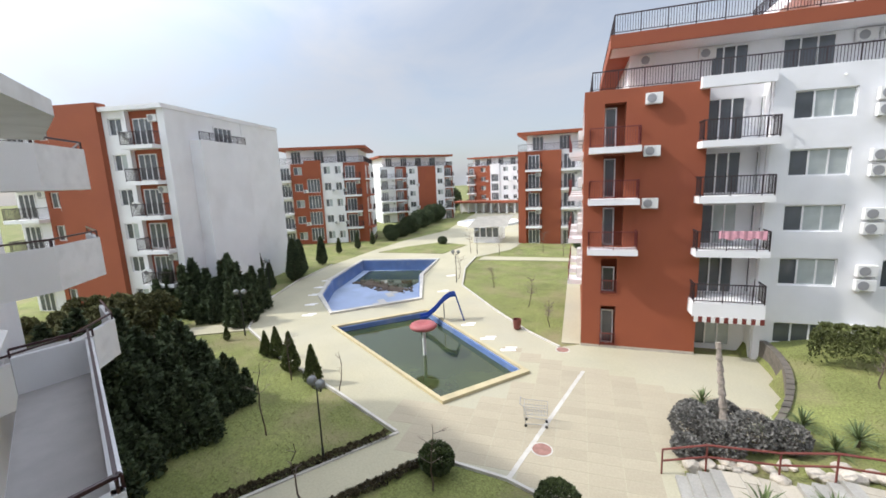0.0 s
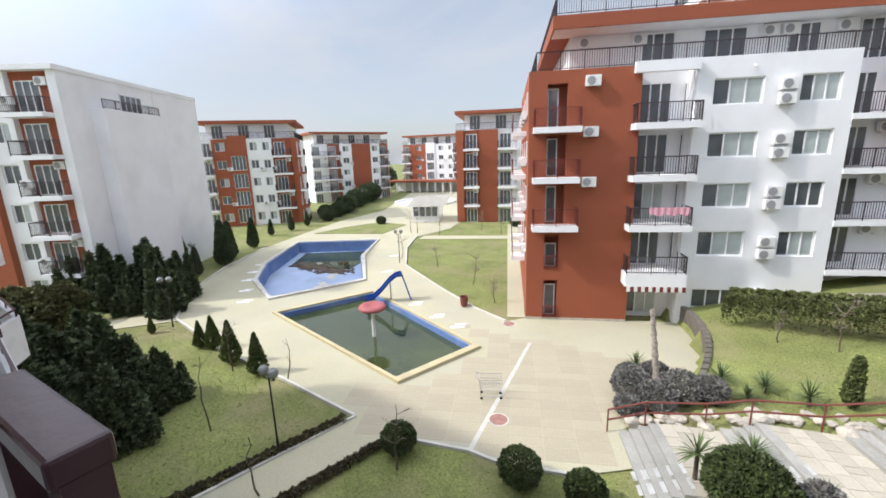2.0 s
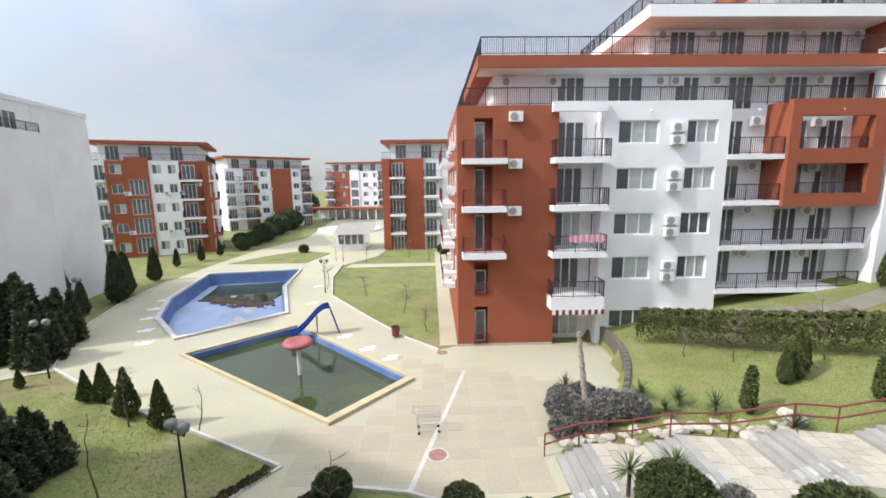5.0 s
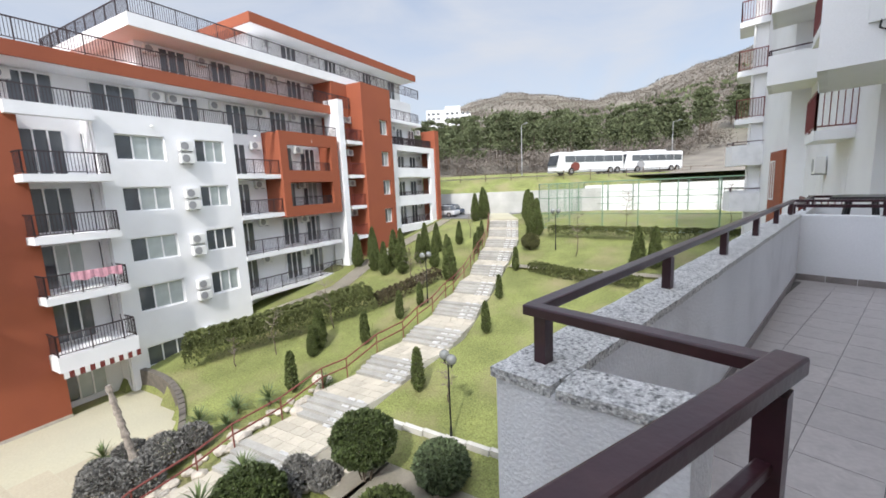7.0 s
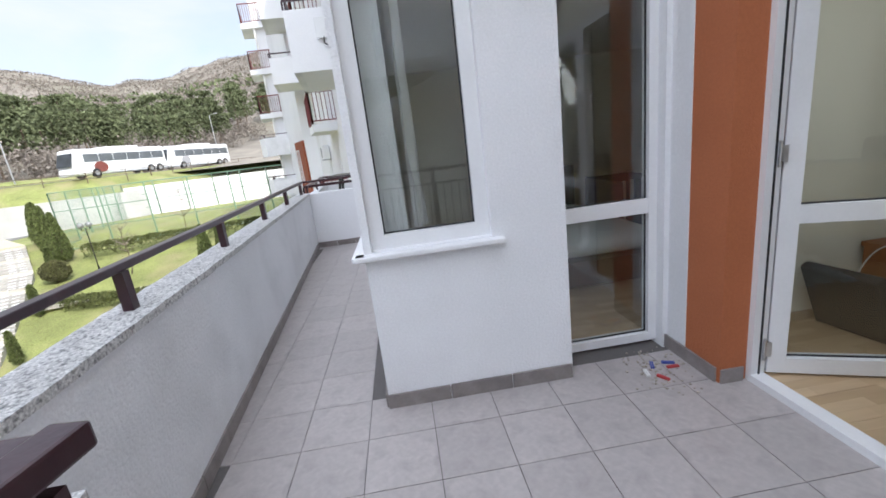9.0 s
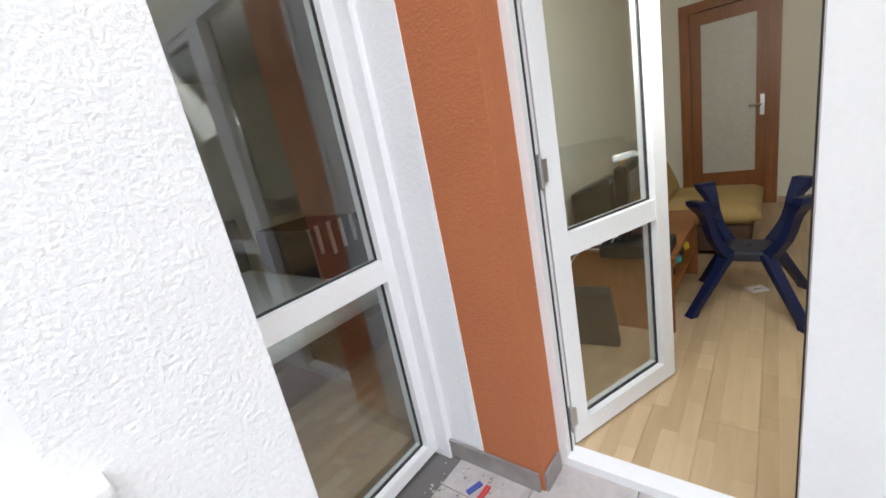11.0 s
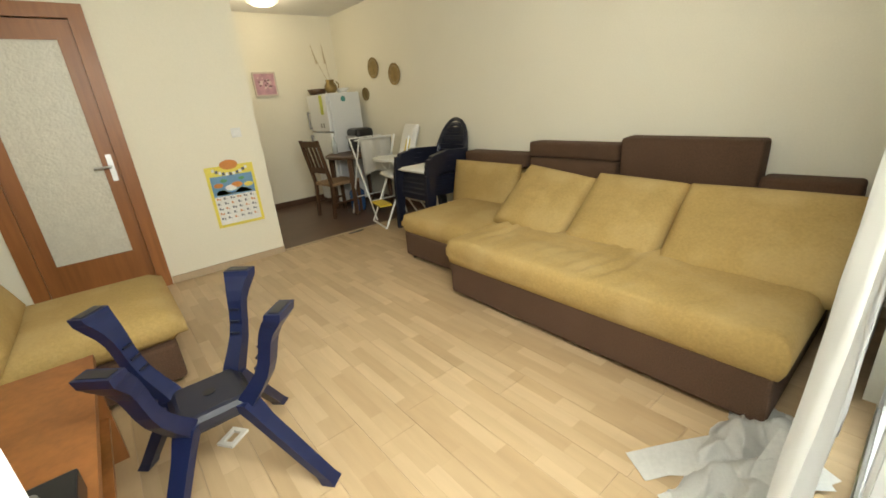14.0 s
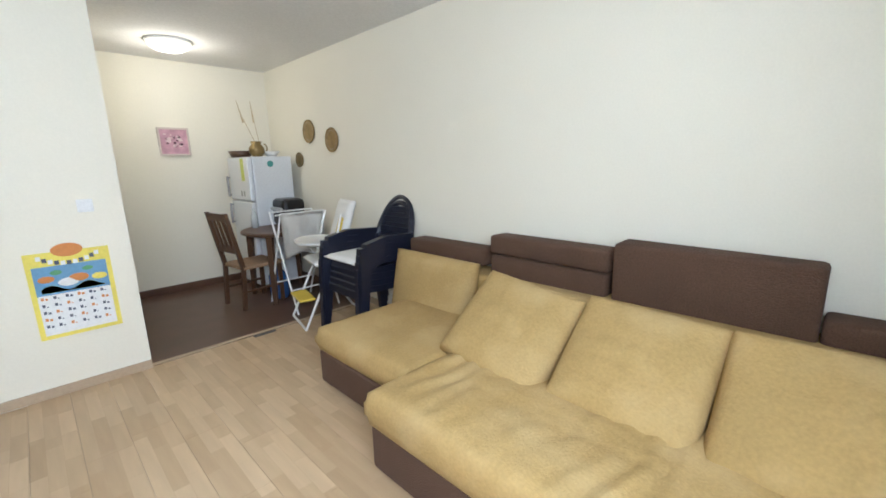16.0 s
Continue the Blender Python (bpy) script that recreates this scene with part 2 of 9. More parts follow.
SHEER = mat("white_curtain_cloth", (0.80, 0.79, 0.76), 0.95, var=0.03, scale=3, grain=0.04, gscale=120, bump=0.1, bscale=150)
PAPER = mat("white_paper", (0.82, 0.81, 0.78), 0.9, var=0.02)
BRASS = mat("brass", (0.30, 0.22, 0.10), 0.3, metal=0.9, var=0.2, scale=12)
CONIFER = mat("dark_conifer", (0.068, 0.092, 0.042), 0.9, var=0.3, scale=1.5, island=0.5)
THUJA = mat("thuja_green", (0.095, 0.118, 0.034), 0.9, var=0.3, scale=1.5, island=0.45)
OLIVE = mat("olive_shrub", (0.095, 0.095, 0.035), 0.9, var=0.3, scale=1.5, island=0.45)
BOXLEAF = mat("boxwood_leaf", (0.050, 0.070, 0.018), 0.7, var=0.3, scale=2, island=0.5)
HEDGELEAF = mat("clipped_hedge_leaf", (0.098, 0.112, 0.034), 0.8, var=0.25, scale=1.2, island=0.4)
LAVENDER = mat("grey_shrub", (0.17, 0.165, 0.15), 0.95, var=0.3, scale=3, island=0.4)
BARK = mat("bark", (0.12, 0.09, 0.065), 0.95, var=0.3, scale=6, bump=0.6, bscale=30)
YUCCA = mat("yucca_leaf", (0.11, 0.15, 0.055), 0.6, var=0.2, island=0.35)
STONE = mat("rough_stone", (0.42, 0.38, 0.32), 0.95, var=0.2, scale=4, grain=0.15, gscale=30, bump=0.8, bscale=18, island=0.2, obj=0.2)
RAMP = mat("concrete_ramp", (0.66, 0.66, 0.65), 0.9, var=0.12, scale=3)
STEPGREY = mat("grey_stone_step", (0.33, 0.32, 0.29), 0.9, var=0.15, scale=1.5, grain=0.1, gscale=14, obj=0.1, bump=0.25, bscale=25)
SLATESTEP = mat("sandstone_flags", (0.46, 0.42, 0.34), 0.9, var=0.12, scale=0.8, grain=0.08, gscale=14, island=0.16, obj=0.14, bump=0.25, bscale=25)
def veil(name, col, thin=0.45):
    """Cloth that lets light through."""
    m = bpy.data.materials.new(name)
    m.use_nodes = True
    n, l = m.node_tree.nodes, m.node_tree.links
    b = n["Principled BSDF"]
    b.inputs["Base Color"].default_value, b.inputs["Roughness"].default_value = (*col, 1), 0.95
    tr = n.new("ShaderNodeBsdfTranslucent")
    tr.inputs["Color"].default_value = (*col, 1)
    mx = n.new("ShaderNodeMixShader")
    mx.inputs[0].default_value = thin
    wv = n.new("ShaderNodeTexNoise")
    wv.inputs["Scale"].default_value = 160
    bp = n.new("ShaderNodeBump")
    bp.inputs["Strength"].default_value, bp.inputs["Distance"].default_value = 0.2, 0.002
    l.new(wv.outputs["Fac"], bp.inputs["Height"])
    l.new(bp.outputs["Normal"], b.inputs["Normal"])
    l.new(b.outputs[0], mx.inputs[1])
    l.new(tr.outputs[0], mx.inputs[2])
    l.new(mx.outputs[0], n["Material Output"].inputs["Surface"])
    MATS[name] = m
    return m


VEIL = veil("sheer_white_curtain", (0.84, 0.83, 0.80), 0.12)
CLEAR = glass("window_glass")
# ---- building helpers ----
def box(bm, x0, x1, y0, y1, z0, z1, m=None, bevel=0.0):
    vs = [bm.verts.new(p) for p in ((x0, y0, z0), (x1, y0, z0), (x1, y1, z0), (x0, y1, z0), (x0, y0, z1), (x1, y0, z1), (x1, y1, z1), (x0, y1, z1))]
    fs = [bm.faces.new([vs[i] for i in q]) for q in ((3, 2, 1, 0), (4, 5, 6, 7), (0, 1, 5, 4), (1, 2, 6, 5), (2, 3, 7, 6), (3, 0, 4, 7))]
    if bevel:
        es = list({e for f in fs for e in f.edges})
        made = bmesh.ops.bevel(bm, geom=es, offset=bevel, segments=2, affect='EDGES', profile=0.5)
        vs = list({v for f in made["faces"] for v in f.verts} | {v for v in vs if v.is_valid})
    if m is not None:
        bmesh.ops.transform(bm, matrix=m, verts=vs)
    return vs


def bar(bm, a, b, r, r2=None, seg=8, square=False):
    """A round or square bar from a to b."""
    a, b = Vector(a), Vector(b)
    d = b - a
    q = d.to_track_quat("Z", "Y").to_matrix().to_4x4()
    r2 = r if r2 is None else r2
    n = 4 if square else seg
    off = math.pi / 4 if square else 0
    k = 1.414 if square else 1
    rings = []
    for rr, z in ((r, 0), (r2, d.length)):
        rings.append([bm.verts.new(Matrix.Translation(a) @ q @ Vector((rr * k * math.cos(off + i * 2 * math.pi / n), rr * k * math.sin(off + i * 2 * math.pi / n), z))) for i in range(n)])
    for i in range(n):
        bm.faces.new((rings[0][i], rings[0][(i + 1) % n], rings[1][(i + 1) % n], rings[1][i]))
    bm.faces.new(rings[0][::-1])
    bm.faces.new(rings[1])


def prism(bm, pts, z0, z1):
    """A slab over a plan outline (counter-clockwise)."""
    lo = [bm.verts.new((x, y, z0)) for x, y in pts]
    hi = [bm.verts.new((x, y, z1)) for x, y in pts]
    n = len(pts)
    bm.faces.new(lo[::-1])
    bm.faces.new(hi)
    for i in range(n):
        bm.faces.new((lo[i], lo[(i + 1) % n], hi[(i + 1) % n], hi[i]))


def lathe(bm, prof, seg=20, m=None):
    rings = []
    for r, z in prof:
        rings.append([bm.verts.new((r * math.cos(i * 2 * math.pi / seg), r * math.sin(i * 2 * math.pi / seg), z)) for i in range(seg)])
    for a, b in zip(rings, rings[1:]):
        for i in range(seg):
            bm.faces.new((a[i], a[(i + 1) % seg], b[(i + 1) % seg], b[i]))
    bm.faces.new(rings[0][::-1])
    bm.faces.new(rings[-1])
    if m is not None:
        bmesh.ops.transform(bm, matrix=m, verts=[v for r in rings for v in r])


def mesh(bm, name, material, smooth=False):
    bmesh.ops.recalc_face_normals(bm, faces=bm.faces[:])
    me = bpy.data.meshes.new(name)
    bm.to_mesh(me)
    bm.free()
    me.materials.append(material)
    if smooth:
        me.polygons.foreach_set("use_smooth", [True] * len(me.polygons))
    return me


def part(name, bm, material, parent=None, label="", smooth=False, m=None):
    """Links a bmesh as one mesh object under a thing or part."""
    ob = new(name, mesh(bm, name, material, smooth))
    if parent is not None:
        ob.parent = parent
    if m is not None:
        ob.matrix_basis = m
    if label:
        ob["label"] = label
    return ob


def piece(name, me, parent, m):
    ob = new(name, me)
    ob.parent = parent
    ob.matrix_basis = m
    return ob


def thing(name, m, label, category, group="", kind=""):
    ob = new(name)
    ob.matrix_basis = m
    return tagged(ob, label, category, group, kind)


def structure(name, bm, material, label, category, smooth=False, m=None):
    return tagged(part(name, bm, material, None, "", smooth, m), label, category, kind="structure")


def B():
    return bmesh.new()


def holed(bm, x0, x1, z0, z1, y0, y1, holes):
    """A wall from x0 to x1, z0 to z1 and y0 to y1 thick, with holes (hx0, hx1, hz0, hz1) that go through."""
    xs = sorted({round(v, 4) for v in (x0, x1, *[v for h in holes for v in h[:2]]) if x0 - 1e-4 < v < x1 + 1e-4})
    zs = sorted({round(v, 4) for v in (z0, z1, *[v for h in holes for v in h[2:]]) if z0 - 1e-4 < v < z1 + 1e-4})
    solid = {}
    for i in range(len(xs) - 1):
        for j in range(len(zs) - 1):
            mx, mz = (xs[i] + xs[i + 1]) / 2, (zs[j] + zs[j + 1]) / 2
            solid[i, j] = not any(h[0] < mx < h[1] and h[2] < mz < h[3] for h in holes)
    vs = {}

    def vert(i, j, k):
        if (i, j, k) not in vs:
            vs[i, j, k] = bm.verts.new((xs[i], y1 if k else y0, zs[j]))
        return vs[i, j, k]
    for (i, j), full in solid.items():
        if not full:
            continue
        bm.faces.new((vert(i, j, 0), vert(i + 1, j, 0), vert(i + 1, j + 1, 0), vert(i, j + 1, 0)))
        bm.faces.new((vert(i, j, 1), vert(i, j + 1, 1), vert(i + 1, j + 1, 1), vert(i + 1, j, 1)))
        for (di, dj), (p, q) in (((-1, 0), ((i, j), (i, j + 1))), ((1, 0), ((i + 1, j), (i + 1, j + 1))), ((0, -1), ((i, j), (i + 1, j))), ((0, 1), ((i, j + 1), (i + 1, j + 1)))):
            if not solid.get((i + di, j + dj), False):
                bm.faces.new((vert(*p, 0), vert(*q, 0), vert(*q, 1), vert(*p, 1)))


def fbm(x, y, z=0.0, s=1.0):
    return noise.fractal(Vector((x * s, y * s, z)), 1.0, 2.0, 4)


Z0 = -8.9                      # plaza level; the balcony floor is at 0
EY = Vector((0.934, 0.357))    # along the facade across the court
P0 = Vector((-10.25, 24.25))


def sd(x, y):
    v = Vector((x, y)) - P0
    return v.dot(EY), v.dot(Vector((-EY.y, EY.x)))


def xy(s, d):
    return P0.x + s * EY.x - d * EY.y, P0.y + s * EY.y + d * EY.x


def rise(s, d):
    """Ground height: level court, then a slope that climbs with the stairs."""
    if s < 3.0:
        return Z0
    if d > -8.5 and s < 9.5:
        edge = 9.2 - 0.05 * (d + 1.0) ** 2 - (0 if d > -6 else 0.0)
        if s < edge:
            return Z0
    return Z0 + 0.163 * (min(s, 43.0) - 3.0)
# ---- ground ----
PLAZA = [(-8.1, 11.65), (-6.8, 11.6), (-4.6, 12.2), (-2.6, 13.7), (-3.3, 15.2), (-2.6, 18.0), (-1.05, 19.6), (-0.7, 22.5), (-0.85, 24.6), (-1.38, 26.5), (-1.9, 27.6), (-10.3, 24.4),
         (-11.2, 23.3), (-14.0, 24.6), (-18.5, 27.5), (-25.0, 32.1), (-29.3, 38.5), (-32.2, 44.9), (-31.0, 52.0), (-33.0, 60.0), (-40.0, 84.0), (-60.0, 124.0),
         (-84.0, 128.0), (-66.0, 90.0), (-54.0, 66.0), (-52.5, 52.0), (-49.5, 42.0), (-46.0, 32.0), (-42.0, 24.5), (-37.0, 18.0), (-31.5, 14.0),
         (-24.5, 12.6), (-18.0, 12.0), (-13.2, 11.4), (-15.0, 5.4), (-19.0, -6.0), (-17.0, -6.4), (-12.9, 5.0), (-11.1, 11.1), (-10.2, 11.2)]


def inside(x, y, poly):
    hit = False
    for i in range(len(poly)):
        (x0, y0), (x1, y1) = poly[i], poly[i - 1]
        if (y0 > y) != (y1 > y) and x < (x1 - x0) * (y - y0) / (y1 - y0) + x0:
            hit = not hit
    return hit


bm = B()
ss = [-700, -400, -250, -160, -110] + [-80 + i * 2 for i in range(36)] + [-8 + i * 0.5 for i in range(140)] + [62 + i * 3 for i in range(14)] + [110, 150, 250, 400, 700]
dd = [-500, -250, -120, -70] + [-55 + 2.5 * i for i in range(12)] + [-25 + i * 0.5 for i in range(62)] + [6 + i * 2 for i in range(40)] + [90, 120, 180, 300, 600]
grid = []
for s in ss:
    row = []
    for d in dd:
        x, y = xy(s, d)
        row.append(bm.verts.new((x, y, rise(s, d) - 0.06)))
    grid.append(row)
for i in range(len(ss) - 1):
    for j in range(len(dd) - 1):
        q = (grid[i][j], grid[i + 1][j], grid[i + 1][j + 1], grid[i][j + 1])
        if not all(inside(v.co.x, v.co.y, PLAZA) for v in q):
            bm.faces.new(q)
ground = structure("ground", bm, GRASS, "grassy ground of the court, patchy after winter", "ground")

# level paving of the court, with the two pools cut out
POOL_A = [(-13.0, 14.15), (-11.1, 19.2), (-22.9, 24.4), (-26.3, 17.6)]
POOL_B = [(-28.9, 19.3), (-25.3, 26.4), (-31.5, 33.6), (-35.7, 41.4), (-44.8, 36.0), (-39.2, 26.5), (-34.5, 22.0)]


def ring_faces(bm, outer, holes, z):
    edges = []
    for loop in (outer, *holes):
        vs = [bm.verts.new((x, y, z)) for x, y in loop]
        edges += [bm.edges.new((vs[i], vs[(i + 1) % len(vs)])) for i in range(len(vs))]
    bmesh.ops.triangle_fill(bm, use_beauty=True, use_dissolve=False, edges=edges)


bm = B()
ring_faces(bm, PLAZA, [POOL_A, POOL_B], Z0)
plaza = structure("pavement", bm, PAVE, "cream-coloured paved court around the pools", "pavement")
for f in plaza.data.polygons:
    if f.normal.z < 0:
        f.flip()


def pool(name, pts, depth, rim_mat, wall_mat, floor_mat, label):
    t = thing(name, Matrix(), label, "pool")
    c = sum((Vector(p) for p in pts), Vector((0, 0))) / len(pts)
    n = len(pts)
    inner = [Vector(p) + (c - Vector(p)).normalized() * 0.45 for p in pts]
    for i in range(n):
        a, b, c2, d = Vector(pts[i]), Vector(pts[(i + 1) % n]), inner[(i + 1) % n], inner[i]
        bm = B()
        prism(bm, [tuple(a), tuple(b), tuple(c2), tuple(d)], Z0 - 0.3, Z0 + 0.16)
        part("rim", bm, rim_mat, t)
        bm = B()
        u = (c - (c2 + d) / 2).normalized() * 0.12
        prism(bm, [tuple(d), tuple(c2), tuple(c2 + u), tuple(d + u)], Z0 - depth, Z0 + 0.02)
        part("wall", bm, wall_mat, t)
    bm = B()
    prism(bm, [tuple(p) for p in pts], Z0 - depth - 0.2, Z0 - depth)
    part("basin_floor", bm, floor_mat, t)
    return t


for nm, area in (("pool", POOL_A), ("pool", POOL_B)):
    a2 = sum(area[i][0] * area[(i + 1) % len(area)][1] - area[(i + 1) % len(area)][0] * area[i][1] for i in range(len(area)))
    if a2 < 0:
        area.reverse()
pool_a = pool("swimming_pool", POOL_A, 1.5, POOLRIM, POOLBLUE, POOLFLOOR, "small pool with yellow rim and murky green water")
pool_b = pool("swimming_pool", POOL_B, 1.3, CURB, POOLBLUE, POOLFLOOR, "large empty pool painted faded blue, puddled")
WATER = mat("murky_green_water", (0.040, 0.055, 0.022), 0.05, var=0.35, scale=0.25, grain=0.1, gscale=2, dirt=(0.075, 0.095, 0.03), dscale=0.2, damount=0.7, spec=0.6)
bm = B()
cA = sum((Vector(p) for p in POOL_A), Vector((0, 0))) / 4
prism(bm, [tuple(Vector(p) + (cA - Vector(p)).normalized() * 0.58) for p in POOL_A], Z0 - 1.4, Z0 - 0.34)
structure("water", bm, WATER, "still murky green pool water", "water")

# joints of the paving: slab courses in the near part
POOLFLOOR_LETTERS = thing("pool_lettering", Matrix(), "worn white lettering painted on the blue pool floor", "lettering")
for k in range(9):
    if k == 4:
        continue
    bm = B()
    box(bm, -0.35, 0.35, -0.8, 0.8, 0, 0.01)
    part("letter_bar", bm, CURB, POOLFLOOR_LETTERS, m=pose(-29.6 - k * 0.55, 23.9 + k * 1.05, Z0 - 1.295, 0, 0, 62))
# puddle and dirt in the deep end
bm = B()
prism(bm, [(-32.6, 32.2), (-34.2, 38.0), (-36.2, 40.3), (-43.2, 35.8), (-39.8, 30.2), (-37.0, 31.0)], Z0 - 1.32, Z0 - 1.27)
structure("puddle", bm, WATER, "green puddle in the deep end of the pool", "water")
bm = B()
rnd = random.Random(4)
for i in range(420):
    u = rnd.random()
    x, y = -32.0 - u * 7.5 + rnd.gauss(0, 0.35), 31.2 + 0.2 * u + rnd.gauss(0, 0.5) - 1.2 * u * (1 - u)
    r = rnd.uniform(0.05, 0.2)
    box(bm, x - r, x + r, y - r * 0.7, y + r * 0.7, Z0 - 1.3, Z0 - 1.3 + r * 0.6)
tagged(part("debris", bm, BARK), "dark leaves and mud along the puddle's edge", "debris", kind="stuff")
# white paint worn numbers beside the pools
for (x, y) in ((-30.4, 18.2), (-32.8, 20.0), (-35.4, 22.0), (-37.4, 24.0), (-39.2, 26.2), (-18.2, 23.4), (-15.6, 22.0), (-13.6, 21.2), (-25.4, 29.4), (-28.6, 34.8)):
    bm = B()
    box(bm, -0.45, 0.45, -0.16, 0.16, 0, 0.005)
    box(bm, -0.1, 0.6, 0.25, 0.45, 0, 0.005)
    tagged(part("painted_marking", bm, WHITE, None, m=pose(x, y, Z0 + 0.001, 0, 0, 35)), "worn white depth marking painted on the paving", "marking", "depth markings")
# drain line, manholes, kerbs
bm = B()
bar(bm, (-8.1, 11.75, Z0 + 0.001), (-8.9, 21.0, Z0 + 0.001), 0.09, square=True)
for v in bm.verts:
    v.co.z = Z0 + (0.008 if v.co.z > Z0 else -0.05)
structure("drain_channel", bm, CURB, "pale drain channel across the paving", "drain")
MANH = mat("pink_manhole", (0.30, 0.16, 0.13), 0.8, var=0.3, scale=4)
for x, y in ((-7.85, 13.85), (-10.9, 23.0)):
    t = thing("manhole", pose(x, y, Z0), "round reddish manhole cover in a pale ring", "manhole")
    bm = B()
    lathe(bm, [(0.42, -0.02), (0.42, 0.01), (0.3, 0.011)], 24)
    part("ring", bm, CURB, t)
    bm = B()
    lathe(bm, [(0.36, 0.0), (0.36, 0.016), (0.05, 0.02)], 24)
    part("cover", bm, MANH, t)


def kerb(pts, h=0.1, w=0.12, name="kerb"):
    t = thing(name, Matrix(), "pale concrete kerb along the lawn edge", "kerb", kind="structure")
    for a, b in zip(pts, pts[1:]):
        a, b = Vector(a), Vector(b)
        n = max(1, round((b - a).length / 1.0))
        sd_ = Vector((-(b - a).y, (b - a).x)).normalized() * w
        for i in range(n):
            p, q = a.lerp(b, i / n), a.lerp(b, (i + 0.985) / n)
            bm = B()
            prism(bm, [tuple(p), tuple(q), tuple(q + sd_), tuple(p + sd_)], Z0 - 0.1, Z0 + h)
            part("kerb_stone", bm, CURB, t)


kerb([(-13.2, 11.4), (-18.0, 12.0), (-24.5, 12.6), (-31.5, 14.0), (-37.0, 18.0), (-42.0, 24.5), (-46.0, 32.0)])
kerb([(-13.2, 11.4), (-15.0, 5.4), (-19.0, -6.0)], 0.06)
kerb([(-17.0, -6.4), (-12.9, 5.0), (-11.1, 11.1), (-10.2, 11.2), (-8.1, 11.65), (-6.8, 11.6), (-4.6, 12.2)], 0.06)
kerb([(-11.2, 23.3), (-14.0, 24.6), (-18.5, 27.5), (-25.0, 32.1), (-29.3, 38.5), (-32.2, 44.9)])
# lawn island beyond the pools, and a paved walk between the far lawns
bm = B()
prism(bm, [(-47.4, 41.3), (-37.9, 44.9), (-39.2, 52.5), (-44.8, 52.8), (-47.0, 47.0)], Z0 - 0.02, Z0 + 0.06)
structure("lawn_island", bm, GRASS, "small lawn island in the paving", "lawn")
bm = B()
prism(bm, [(-31.6, 45.9), (-20.2, 50.2), (-20.0, 48.2), (-31.0, 43.6)], Z0 - 0.05, Z0 + 0.01)
structure("path_far", bm, PAVE, "paved walk between two lawns", "path")
bm = B()
prism(bm, [(-10.35, 24.4), (-11.4, 24.0), (-24.5, 58.0), (-23.0, 58.6)], Z0 - 0.05, Z0 + 0.015)
structure("path_side", bm, PAVE, "paved walk along the block", "path")
bm = B()
prism(bm, [(-31.0, 14.0), (-38.0, 6.0), (-39.2, 7.0), (-33.0, 14.8)], Z0 - 0.05, Z0 + 0.012)
structure("path_left", bm, PAVE, "paved walk between the shrubs", "path")
# slab joints on the near paving
pv = thing("paving_slabs", Matrix(), "cream paving slabs with narrow joints", "paving", kind="structure")
bm = B()
box(bm, 0.008, 1.192, 0.008, 0.592, -0.03, 0.004)
slab_me = mesh(bm, "slab", mat("cream_slab", (0.40, 0.353, 0.255), 0.9, var=0.09, scale=0.6, grain=0.08, gscale=14, bump=0.25, bscale=22, dirt=(0.36, 0.33, 0.27), dscale=0.35, damount=0.45, obj=0.05))
na = 0
for i in range(0, 22):
    for j in range(0, 26):
        x = -13.6 + i * 0.6 + 0.0
        y = 11.2 + j * 0.6
        a = radians(20.9)
        X = -13.4 + i * 1.2 * math.cos(a) - j * 0.6 * math.sin(a)
        Y = 9.5 + i * 1.2 * math.sin(a) + j * 0.6 * math.cos(a)
        cs = [(X + u * math.cos(a) - v * math.sin(a), Y + u * math.sin(a) + v * math.cos(a)) for u, v in ((0, 0), (1.2, 0), (1.2, 0.6), (0, 0.6))]
        if all(inside(px, q, PLAZA) and not inside(px, q, POOL_A) for px, q in cs) and na < 300 and Y < 21:
            piece("slab", slab_me, pv, pose(X, Y, Z0, 0, 0, 20.9))
            na += 1
# ---- blocks of flats: shared parts ----
CACHE = {}


def cached(key, build, material, smooth=False):
    if key not in CACHE:
        bm = B()
        build(bm)
        CACHE[key] = mesh(bm, key[0], material, smooth)
    return CACHE[key]


def window_far(par, m, w, h, panes=2, curtain=False):
    """White window in a wall: m stands at the lower left corner, x along the wall, y inwards."""
    w, h = round(w, 2), round(h, 2)

    def fr(bm):
        t = 0.07
        holed(bm, 0, w, 0, h, -0.02, 0.06, [((w - t) * i / panes + t, (w - t) * (i + 1) / panes, t, h - t) for i in range(panes)])

    def sl(bm):
        box(bm, -0.06, w + 0.06, -0.09, 0.0, -0.06, -0.002)
    f = piece("window", cached(("window_frame", w, h, panes), fr, PVC), par, m)
    if h < 2.0:
        piece("sill", cached(("window_sill", w), sl, PVC), f, Matrix())
    pw = (w - 0.07) / panes - 0.07

    def pn(bm):
        box(bm, 0, pw, 0, 0.02, 0, h - 0.14)
    for i in range(panes):
        g = FARGLASS if not curtain or i == 0 else CURTFAR
        piece("pane", cached(("window_pane", round(pw, 3), h, g.name), pn, g), f, pose(0.07 + (w - 0.07) * i / panes, 0.03, 0.07))
    return f


